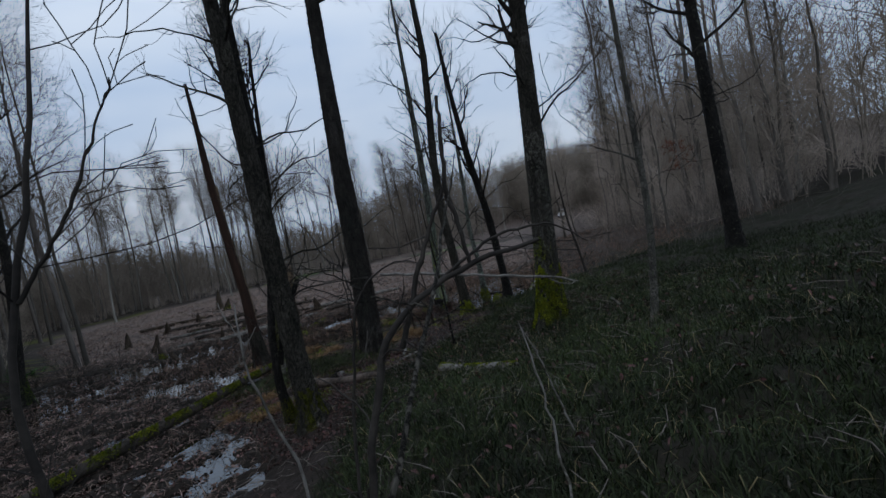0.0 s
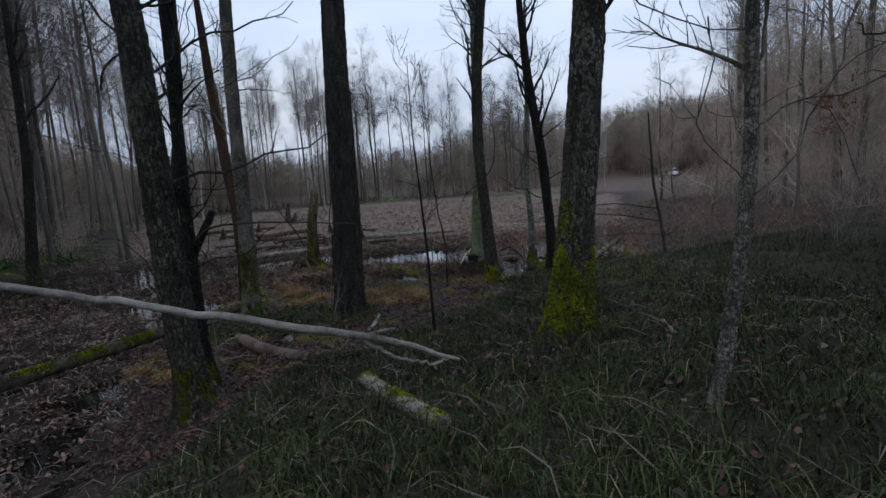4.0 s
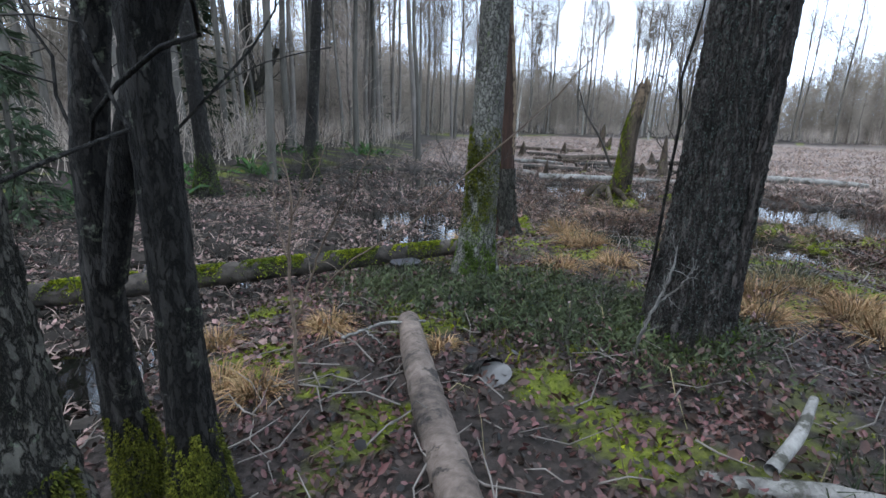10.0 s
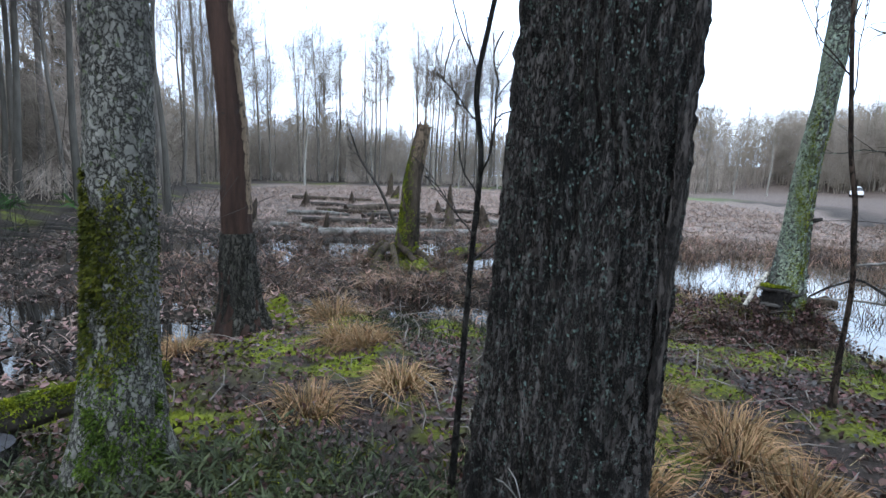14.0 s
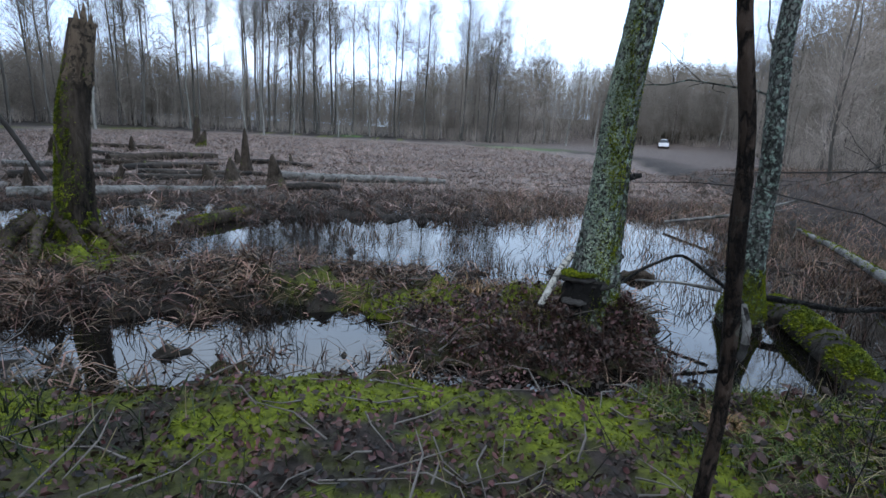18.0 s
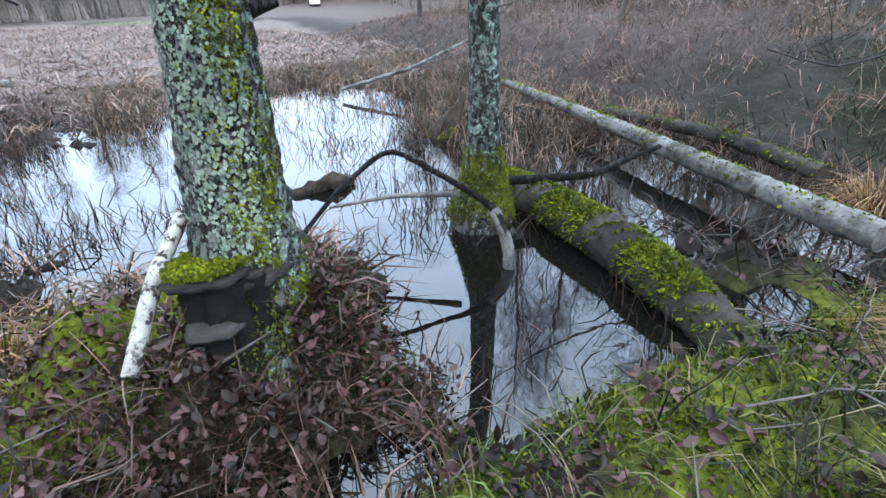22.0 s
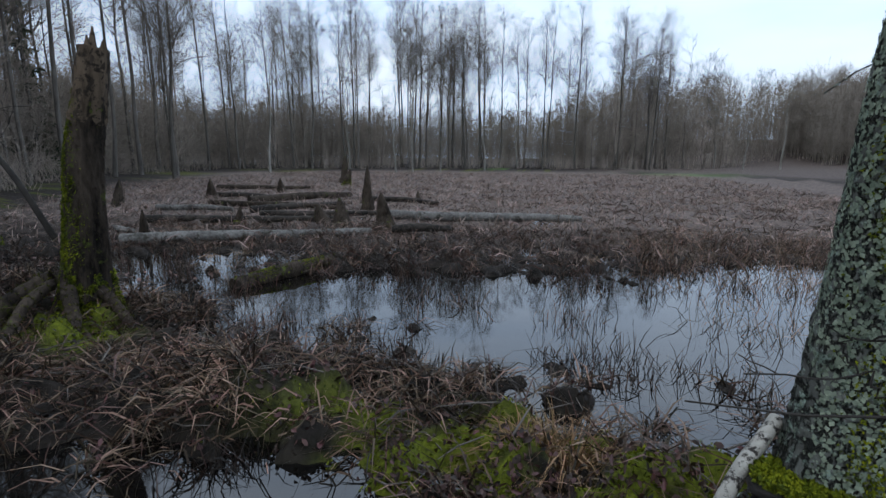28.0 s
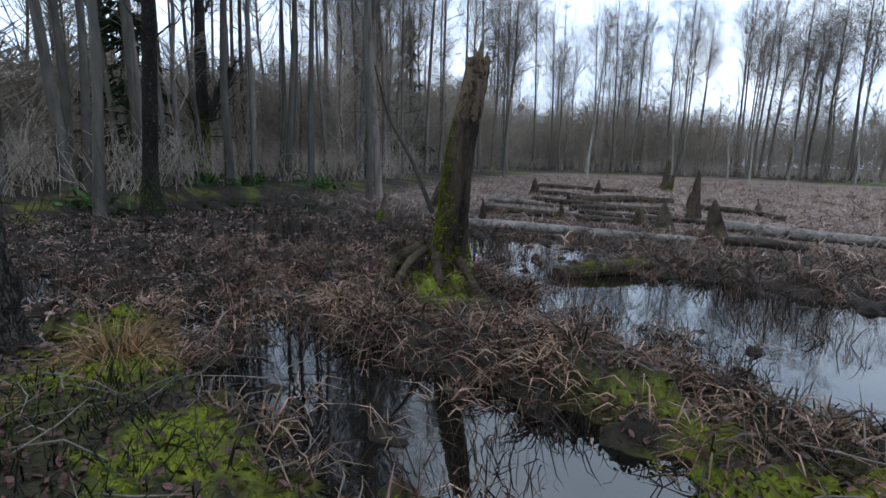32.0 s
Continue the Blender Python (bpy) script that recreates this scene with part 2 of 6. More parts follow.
def curve_points(points, n):
    """A smooth line of n points (with any extra columns) through the given ones."""
    p = np.asarray(points, float)
    s = np.concatenate([[0], np.cumsum(np.linalg.norm(np.diff(p[:, :3], axis=0), axis=1))])
    u = np.linspace(0, s[-1], n)
    out = np.stack([np.interp(u, s, p[:, c]) for c in range(p.shape[1])], 1)
    for _ in range(max(1, n // (2 * len(p)))):
        out[1:-1] = (out[:-2] + 2 * out[1:-1] + out[2:]) / 4
    return out


def sprout(rng, P, R, count, span, length, angle, up, wob, k, thin=0.5, tip=0.25):
    """Branches from the polylines P: their own polylines and radii."""
    n, kk = R.shape
    who = rng.integers(0, n, count)
    u = rng.uniform(span[0], span[1], count)
    f = u * (kk - 1)
    a = np.clip(f.astype(int), 0, kk - 2)
    w = (f - a)[:, None]
    start = P[who, a] * (1 - w) + P[who, a + 1] * w
    rad = R[who, a] * (1 - w[:, 0]) + R[who, a + 1] * w[:, 0]
    tan = unit(P[who, a + 1] - P[who, a])
    side = unit(np.cross(tan, unit(rng.normal(size=(count, 3)))))
    ang = np.radians(rng.uniform(angle[0], angle[1], count))[:, None]
    way = unit(tan * np.cos(ang) + side * np.sin(ang) + np.array([0, 0, up]))
    L = rng.uniform(length[0], length[1], count) * (1.15 - 0.6 * u)
    pts, here = [start], start
    for s in range(k - 1):
        way = unit(way + rng.normal(size=(count, 3)) * wob + np.array([0, 0, up * 0.35]))
        here = here + way * (L / (k - 1))[:, None]
        pts.append(here)
    Pn = np.stack(pts, 1)
    r0 = rad * thin * rng.uniform(0.7, 1.0, count)
    Rn = r0[:, None] * np.linspace(1, tip, k)[None]
    return Pn, Rn


def blades(base, way, length, width, droop, rng):
    """Bent ribbons with two faces each: base (N, 3), way (N, 3)."""
    n = len(base)
    across = unit(np.cross(way, rng.normal(size=(n, 3)))) * width[:, None] * 0.5
    mid = base + way * (length * 0.55)[:, None]
    end = base + way * length[:, None] + np.stack([way[:, 0], way[:, 1], -np.ones(n)], 1) * (droop * length)[:, None]
    V = np.stack([base - across, base + across, mid - across * 0.8, mid + across * 0.8, end], 1).reshape(-1, 3)
    i = np.arange(n) * 5
    return V, np.stack([i, i + 1, i + 3, i + 2], -1), np.stack([i + 2, i + 3, i + 4], -1)


def leaf_shapes(pos, size, rng, tilt=0.5):
    """Dead leaves: folded six-cornered blades lying about."""
    n = len(pos)
    a = rng.uniform(0, 2 * np.pi, n)
    nrm = unit(np.stack([rng.normal(0, tilt, n), rng.normal(0, tilt, n), np.ones(n)], 1))
    fw = unit(np.cross(nrm, np.stack([np.cos(a), np.sin(a), np.zeros(n)], 1)))
    sd = np.cross(nrm, fw)
    curl = rng.uniform(-0.1, 0.35, n)[:, None]
    s = size[:, None]
    sd = sd * rng.uniform(0.55, 1.15, n)[:, None]
    fw = fw * rng.uniform(0.85, 1.25, n)[:, None]
    pts = [pos - fw * s * 0.5, pos - fw * s * 0.12 + sd * s * 0.36 + nrm * s * curl, pos + fw * s * 0.3 + sd * s * 0.26 + nrm * s * curl,
           pos + fw * s * 0.55 + nrm * s * curl * 0.5, pos + fw * s * 0.28 - sd * s * 0.28 + nrm * s * curl, pos - fw * s * 0.14 - sd * s * 0.34 + nrm * s * curl]
    V = np.stack(pts, 1).reshape(-1, 3)
    i = np.arange(n) * 6
    return V, np.concatenate([np.stack([i, i + 1, i + 2, i + 3], -1), np.stack([i, i + 3, i + 4, i + 5], -1)]), None


# ==== materials ====
def material(name, dark, light, scale=8, rough=0.85, bump=0.3, stretch=(1, 1, 1), patch=None, patch_scale=3, patch_at=0.55, island=0.0, spec=0.14, detail=6, furrow=0.0, each=0.0, sheen=0.0):
    m = bpy.data.materials.new(name)
    m.use_nodes = True
    nt = m.node_tree
    n, l = nt.nodes, nt.links
    bs = n["Principled BSDF"]
    bs.inputs["Roughness"].default_value = rough
    bs.inputs["Specular IOR Level"].default_value = spec
    co = n.new("ShaderNodeTexCoord")
    mp = n.new("ShaderNodeMapping")
    mp.inputs["Scale"].default_value = stretch
    l.new(co.outputs["Object"], mp.inputs[0])
    fine = n.new("ShaderNodeTexNoise")
    fine.inputs["Scale"].default_value, fine.inputs["Detail"].default_value, fine.inputs["Roughness"].default_value = scale, detail, 0.65
    l.new(mp.outputs[0], fine.inputs["Vector"])
    broad = n.new("ShaderNodeTexNoise")
    broad.inputs["Scale"].default_value, broad.inputs["Detail"].default_value = scale * 0.17, 3
    l.new(mp.outputs[0], broad.inputs["Vector"])
    add = n.new("ShaderNodeMath")
    add.operation = "ADD"
    l.new(fine.outputs["Fac"], add.inputs[0])
    l.new(broad.outputs["Fac"], add.inputs[1])
    ramp = n.new("ShaderNodeValToRGB")
    ramp.color_ramp.elements[0].position, ramp.color_ramp.elements[1].position = 0.36, 0.64
    ramp.color_ramp.elements[0].color, ramp.color_ramp.elements[1].color = (*dark, 1), (*light, 1)
    half = n.new("ShaderNodeMath")
    half.operation = "MULTIPLY"
    half.inputs[1].default_value = 0.5
    l.new(add.outputs[0], half.inputs[0])
    l.new(half.outputs[0], ramp.inputs[0])
    colour, relief = ramp.outputs[0], fine.outputs["Fac"]
    if furrow:
        vor = n.new("ShaderNodeTexVoronoi")
        vor.feature = "DISTANCE_TO_EDGE"
        vor.inputs["Scale"].default_value = furrow
        wob = n.new("ShaderNodeMixRGB")
        wob.inputs[0].default_value = 0.12
        l.new(mp.outputs[0], wob.inputs[1])
        l.new(fine.outputs["Color"], wob.inputs[2])
        l.new(wob.outputs[0], vor.inputs["Vector"])
        edge = n.new("ShaderNodeMath")
        edge.operation, edge.use_clamp = "MULTIPLY", True
        edge.inputs[1].default_value = 6.0
        l.new(vor.outputs["Distance"], edge.inputs[0])
        dk = n.new("ShaderNodeMixRGB")
        dk.inputs[1].default_value = (dark[0] * 0.6, dark[1] * 0.6, dark[2] * 0.6, 1)
        l.new(edge.outputs[0], dk.inputs[0])
        l.new(colour, dk.inputs[2])
        colour = dk.outputs[0]
        sm = n.new("ShaderNodeMath")
        sm.operation = "ADD"
        l.new(edge.outputs[0], sm.inputs[0])
        l.new(fine.outputs["Fac"], sm.inputs[1])
        relief = sm.outputs[0]
    if patch:
        pn = n.new("ShaderNodeTexNoise")
        pn.inputs["Scale"].default_value, pn.inputs["Detail"].default_value, pn.inputs["Roughness"].default_value = patch_scale, 7, 0.7
        l.new(co.outputs["Object"], pn.inputs["Vector"])
        pr = n.new("ShaderNodeValToRGB")
        pr.color_ramp.elements[0].position, pr.color_ramp.elements[1].position = patch_at, patch_at + 0.07
        l.new(pn.outputs["Fac"], pr.inputs[0])
        pm = n.new("ShaderNodeMixRGB")
        pm.inputs[2].default_value = (*patch, 1)
        l.new(pr.outputs[0], pm.inputs[0])
        l.new(colour, pm.inputs[1])
        colour = pm.outputs[0]
    if island or each:
        if island:
            src = n.new("ShaderNodeNewGeometry").outputs["Random Per Island"]
        else:
            src = n.new("ShaderNodeObjectInfo").outputs["Random"]
        amount = island or each
        rg = n.new("ShaderNodeMapRange")
        rg.inputs["To Min"].default_value, rg.inputs["To Max"].default_value = 1 - amount, 1 + amount
        l.new(src, rg.inputs["Value"])
        hv = n.new("ShaderNodeHueSaturation")
        l.new(rg.outputs[0], hv.inputs["Value"])
        hr = n.new("ShaderNodeMapRange")
        hr.inputs["To Min"].default_value, hr.inputs["To Max"].default_value = 0.5 + 0.035 * amount, 0.5 - 0.035 * amount
        l.new(src, hr.inputs["Value"])
        l.new(hr.outputs[0], hv.inputs["Hue"])
        l.new(colour, hv.inputs["Color"])
        colour = hv.outputs[0]
    l.new(colour, bs.inputs["Base Color"])
    if bump:
        bp = n.new("ShaderNodeBump")
        bp.inputs["Strength"].default_value, bp.inputs["Distance"].default_value = bump, 0.03
        l.new(relief, bp.inputs["Height"])
        l.new(bp.outputs[0], bs.inputs["Normal"])
    return m


M = {}
M["strip_bark"] = material("strip_bark", (0.02, 0.016, 0.014), (0.1, 0.082, 0.072), 40, 0.85, 0.9, (1, 1, 0.3), furrow=16)
M["pine_bark"] = material("pine_bark", (0.012, 0.0105, 0.0096), (0.118, 0.102, 0.094), 60, 0.85, 1.0, (1, 1, 0.3), (0.12, 0.15, 0.13), 60, 0.565, furrow=30, detail=10)
M["young_bark"] = material("young_bark", (0.014, 0.01, 0.008), (0.085, 0.057, 0.042), 26, 0.8, 0.9, (1, 1, 0.4), (0.07, 0.07, 0.055), 14, 0.6, furrow=22)
M["alder_bark"] = material("alder_bark", (0.016, 0.0148, 0.0124), (0.09, 0.0828, 0.069), 22, 0.9, 0.9, (1, 1, 0.45), (0.1, 0.115, 0.08), 34, 0.6, furrow=26)
M["birch_bark"] = material("birch_bark", (0.033, 0.0312, 0.0276), (0.2125, 0.204, 0.1785), 14, 0.85, 0.7, (1, 1, 0.7), (0.08, 0.095, 0.05), 24, 0.57, furrow=34)
M["lichen_bark"] = material("lichen_bark", (0.036, 0.0372, 0.0324), (0.198, 0.2025, 0.18), 16, 0.9, 0.9, (1, 1, 0.6), (0.29, 0.37, 0.3), 24, 0.53, furrow=24)
M["dark_bark"] = material("dark_bark", (0.008, 0.0072, 0.0068), (0.036, 0.0326, 0.0288), 24, 0.8, 0.9, (1, 1, 0.4), (0.1, 0.11, 0.08), 11, 0.6, each=0.2, furrow=24)
# far bark paler and greyer than near bark, with the haze in its colour
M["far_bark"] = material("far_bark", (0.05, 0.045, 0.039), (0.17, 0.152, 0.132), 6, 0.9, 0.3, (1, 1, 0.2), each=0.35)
M["pale_bark"] = material("pale_bark", (0.14, 0.13, 0.112), (0.34, 0.325, 0.29), 5, 0.85, 0.3, (1, 1, 0.4), (0.06, 0.055, 0.05), 6, 0.6, each=0.2)
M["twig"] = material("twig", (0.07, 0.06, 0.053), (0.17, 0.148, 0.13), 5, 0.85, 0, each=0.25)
# far twigs, much paler than near ones: distance haze put into the colour
M["hazed_twig"] = material("hazed_twig", (0.2, 0.165, 0.138), (0.48, 0.4, 0.335), 3, 0.9, 0, each=0.25)
M["dark_twig"] = material("dark_twig", (0.0144, 0.0126, 0.012), (0.048, 0.042, 0.036), 14, 0.75, 0.2)
M["brown_shoot"] = material("brown_shoot", (0.05, 0.036, 0.028), (0.16, 0.115, 0.085), 20, 0.7, 0.2)
M["grey_wood"] = material("grey_wood", (0.054, 0.0498, 0.0444), (0.2295, 0.2167, 0.1997), 18, 0.8, 0.7, (1, 1, 1), (0.05, 0.047, 0.037), 6, 0.54)
M["wet_wood"] = material("wet_wood", (0.014, 0.012, 0.01), (0.068, 0.056, 0.046), 12, 0.8, 0.8, (1, 1, 1), (0.02, 0.017, 0.015), 4, 0.52)
M["rot_wood"] = material("rot_wood", (0.009, 0.007, 0.0056), (0.085, 0.064, 0.048), 30, 0.9, 0.9, (1, 1, 0.25), (0.08, 0.1, 0.02), 5, 0.6)
M["red_wood"] = material("red_wood", (0.011, 0.006, 0.0048), (0.05, 0.027, 0.019), 16, 0.75, 0.6, (1, 1, 0.12), (0.022, 0.016, 0.014), 5, 0.58)
M["pale_wood"] = material("pale_wood", (0.045, 0.031, 0.021), (0.2, 0.145, 0.1), 22, 0.85, 0.9, (1, 1, 0.12), (0.03, 0.023, 0.017), 14, 0.5)
M["moss"] = material("moss", (0.024, 0.037, 0.004), (0.22, 0.25, 0.016), 22, 0.95, 0.8, island=0.55, patch=(0.075, 0.1, 0.016), patch_scale=7, patch_at=0.5)
M["moss_dark"] = material("moss_dark", (0.015, 0.03, 0.0048), (0.09, 0.1395, 0.0234), 30, 0.95, 0.8, island=0.5)
M["moss_olive"] = material("moss_olive", (0.014, 0.02, 0.004), (0.1, 0.105, 0.014), 26, 0.95, 0.8, island=0.55)
M["grass"] = material("grass", (0.005, 0.008, 0.0033), (0.037, 0.055, 0.021), 2.0, 0.6, 0, island=0.6, patch=(0.06, 0.056, 0.026), patch_scale=1.2, patch_at=0.66)
M["tan_grass"] = material("tan_grass", (0.07, 0.041, 0.018), (0.36, 0.225, 0.115), 4, 0.7, 0, island=0.5)
M["bank_green"] = material("bank_green", (0.014, 0.024, 0.006), (0.085, 0.125, 0.036), 3, 0.6, 0, island=0.7, patch=(0.12, 0.11, 0.04), patch_scale=2.5, patch_at=0.6)
M["straw"] = material("straw", (0.07, 0.06, 0.03), (0.23, 0.19, 0.1), 4, 0.7, 0, island=0.4)
M["reed"] = material("reed", (0.018, 0.0115, 0.0075), (0.27, 0.18, 0.118), 5, 0.5, 0, island=0.92, spec=0.2)
M["reed_mat"] = material("reed_mat", (0.06, 0.042, 0.034), (0.34, 0.25, 0.205), 3, 0.65, 0, island=0.6)
M["reed_dark"] = material("reed_dark", (0.005, 0.003, 0.002), (0.095, 0.056, 0.036), 3, 0.45, 0, island=0.9, spec=0.25)
M["leaf"] = material("leaf", (0.009, 0.005, 0.0042), (0.085, 0.042, 0.032), 9, 0.42, 0.2, island=0.9, spec=0.22, patch=(0.1, 0.07, 0.06), patch_scale=3, patch_at=0.66)
M["dull_leaf"] = material("dull_leaf", (0.014, 0.008, 0.0068), (0.115, 0.066, 0.053), 9, 0.45, 0.2, island=0.9, spec=0.22)
M["pale_leaf"] = material("pale_leaf", (0.03, 0.02, 0.017), (0.2, 0.128, 0.104), 9, 0.5, 0.2, island=0.75, spec=0.2)
M["log_wood"] = material("log_wood", (0.0333, 0.0247, 0.0203), (0.1615, 0.1232, 0.1014), 16, 0.75, 0.7, (1, 1, 1), (0.025, 0.021, 0.018), 7, 0.54)
M["dark_cut"] = material("dark_cut", (0.015, 0.015, 0.017), (0.06, 0.06, 0.065), 14, 0.6, 0.4)
M["red_leaf"] = material("red_leaf", (0.1, 0.034, 0.02), (0.27, 0.12, 0.075), 6, 0.7, 0, island=0.3)
M["conk"] = material("conk", (0.0125, 0.011, 0.01), (0.0605, 0.0539, 0.0484), 10, 0.7, 0.5, (1, 1, 7))
M["birch_white"] = material("birch_white", (0.204, 0.192, 0.168), (0.465, 0.435, 0.375), 14, 0.75, 0.5, (1, 1, 1), (0.04, 0.034, 0.03), 22, 0.49)
# near black, the shade of the hollow under the shelf as a colour
M["hollow_shade"] = material("hollow_shade", (0.006, 0.005, 0.005), (0.02, 0.018, 0.016), 12, 0.9, 0.8)
M["cut_wood"] = material("cut_wood", (0.0588, 0.0546, 0.0525), (0.15, 0.141, 0.135), 10, 0.8, 0.3)
M["needles"] = material("needles", (0.012, 0.021, 0.012), (0.045, 0.064, 0.035), 3, 0.8, 0, each=0.3)
M["heather"] = material("heather", (0.0126, 0.018, 0.0099), (0.064, 0.0794, 0.0358), 5, 0.7, 0, island=0.5)
M["fern"] = material("fern", (0.014, 0.04, 0.011), (0.045, 0.11, 0.027), 5, 0.6, 0, island=0.35)
M["car_paint"] = material("car_paint", (0.7, 0.7, 0.7), (0.8, 0.8, 0.8), 1, 0.3, 0, spec=0.5)
M["car_glass"] = material("car_glass", (0.02, 0.022, 0.025), (0.03, 0.033, 0.036), 1, 0.1, 0, spec=0.5)
M["rubber"] = material("rubber", (0.015, 0.015, 0.015), (0.03, 0.03, 0.03), 9, 0.8, 0)


def ground_material():
    m = bpy.data.materials.new("forest_floor")
    m.use_nodes = True
    n, l = m.node_tree.nodes, m.node_tree.links
    bs = n["Principled BSDF"]
    bs.inputs["Roughness"].default_value = 0.9
    bs.inputs["Specular IOR Level"].default_value = 0.15
    co = n.new("ShaderNodeTexCoord")

    def noise_ramp(scale, lo, hi, c0, c1):
        t = n.new("ShaderNodeTexNoise")
        t.inputs["Scale"].default_value, t.inputs["Detail"].default_value, t.inputs["Roughness"].default_value = scale, 8, 0.7
        l.new(co.outputs["Object"], t.inputs["Vector"])
        r = n.new("ShaderNodeValToRGB")
        r.color_ramp.elements[0].position, r.color_ramp.elements[1].position = lo, hi
        r.color_ramp.elements[0].color, r.color_ramp.elements[1].color = (*c0, 1), (*c1, 1)
        l.new(t.outputs["Fac"], r.inputs[0])
        return r.outputs[0], t.outputs["Fac"]

    # dark peaty floor colours that also hold the shade between blades and leaves
    mud, relief = noise_ramp(7, 0.35, 0.66, (0.006, 0.005, 0.004), (0.035, 0.028, 0.023))
    litter, _ = noise_ramp(16, 0.38, 0.62, (0.008, 0.006, 0.0052), (0.05, 0.037, 0.032))
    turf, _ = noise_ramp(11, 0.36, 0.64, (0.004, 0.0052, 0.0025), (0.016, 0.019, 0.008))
    mossy, _ = noise_ramp(14, 0.36, 0.66, (0.028, 0.038, 0.004), (0.19, 0.22, 0.015))
    marsh, _ = noise_ramp(5, 0.35, 0.66, (0.045, 0.034, 0.029), (0.2, 0.152, 0.13))
    field, _ = noise_ramp(0.6, 0.3, 0.7, (0.05, 0.11, 0.022), (0.1, 0.19, 0.042))
    colour = mud
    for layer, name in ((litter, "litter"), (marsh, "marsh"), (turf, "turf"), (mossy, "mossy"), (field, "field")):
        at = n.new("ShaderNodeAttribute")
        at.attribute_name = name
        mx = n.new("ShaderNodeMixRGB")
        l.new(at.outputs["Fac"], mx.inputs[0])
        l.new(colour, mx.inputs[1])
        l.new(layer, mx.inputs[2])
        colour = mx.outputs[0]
    l.new(colour, bs.inputs["Base Color"])
    bp = n.new("ShaderNodeBump")
    bp.inputs["Strength"].default_value, bp.inputs["Distance"].default_value = 0.8, 0.04
    l.new(relief, bp.inputs["Height"])
    l.new(bp.outputs[0], bs.inputs["Normal"])
    return m


def water_material():
    m = bpy.data.materials.new("pond_water")
    m.use_nodes = True
    n, l = m.node_tree.nodes, m.node_tree.links
    bs = n["Principled BSDF"]
    bs.inputs["Base Color"].default_value = (0.004, 0.0035, 0.003, 1)
    bs.inputs["Roughness"].default_value = 0.02
    bs.inputs["IOR"].default_value = 1.42
    bs.inputs["Specular IOR Level"].default_value = 1.0
    co = n.new("ShaderNodeTexCoord")
    t = n.new("ShaderNodeTexNoise")
    t.inputs["Scale"].default_value, t.inputs["Detail"].default_value = 3.5, 3
    l.new(co.outputs["Object"], t.inputs["Vector"])
    bp = n.new("ShaderNodeBump")
    bp.inputs["Strength"].default_value, bp.inputs["Distance"].default_value = 0.05, 0.02
    l.new(t.outputs["Fac"], bp.inputs["Height"])
    l.new(bp.outputs[0], bs.inputs["Normal"])
    return m


# ==== ground and water ====
def moss_mask(x, y):
    """Where moss carpets the floor."""
    band = np.exp(-(((y - 13.75 + 0.12 * np.abs(x)) / 0.55) ** 2)) * sstep(x, -2.6, -1.4) * (1 - sstep(x, 2.6, 3.4))
    isle = 0.9 * blob(x, y, -3.45, 16.65, 0.55, 0.35, 0) + blob(x, y, 2.0, 13.72, 0.6, 0.3, 8) + 0.8 * blob(x, y, -4.7, 14.0, 0.6, 0.3, 10) + blob(x, y, 0.5, 15.2, 0.9, 0.36, 0) + blob(x, y, 1.2, 15.55, 1.2, 0.5, 8) + 0.9 * blob(x, y, 0.1, 15.75, 1.1, 0.4, -8)
    log = blob(x, y, -4.6, 11.3, 1.0, 0.5, -30) + blob(x, y, -3.5, 12.6, 0.9, 0.7, 0) + blob(x, y, -4.1, 13.7, 0.9, 0.4, 20) + 0.6 * blob(x, y, -2.6, 13.8, 0.9, 0.4, 0) + blob(x, y, 3.3, 13.6, 0.7, 0.35, -20)
    spots = sstep(waves(x, y, 1.6, 21), 0.45, 1.0) * sstep(shore_distance(x, y), 0, 0.3) * (1 - sstep(shore_distance(x, y), 3, 5)) * sstep(y, 6.3, 8) * (1 - sstep(x, 3.5, 5))
    return np.clip((band + 1.6 * isle + log) * sstep(waves(x, y, 0.8, 22), -1.0, 0.35) + 0.7 * spots, 0, 1)


def grass_mask(x, y):
    """Where green sedge covers the bank."""
    edge = -2.7 + 0.72 * np.clip(y - 5.2, 0, 4.2) + 1.2 * sstep(y, 8.6, 10.2) + 0.8 * sstep(y, 11, 13)
    g = sstep(x + waves(x, y, 2.5, 31) * 0.25, edge - 0.3, edge + 0.5) * (1 - sstep(y, 14, 18)) * sstep(shore_distance(x, y), 0.1, 0.8)
    g = np.maximum(g, 0.35 * blob(x, y, -3.0, 13.4, 1.6, 0.7, 0) * sstep(shore_distance(x, y), 0.0, 0.3))
    g = np.maximum(g, 0.8 * sstep(x, 2.1, 2.8) * sstep(y, 10.5, 11.8) * (1 - sstep(y, 14.5, 17)) * (1 - sstep(x, 8, 11)) * sstep(shore_distance(x, y), 0.05, 0.5))
    return g * (0.45 + 0.55 * sstep(waves(x, y, 1.7, 32), -0.8, 0.3))


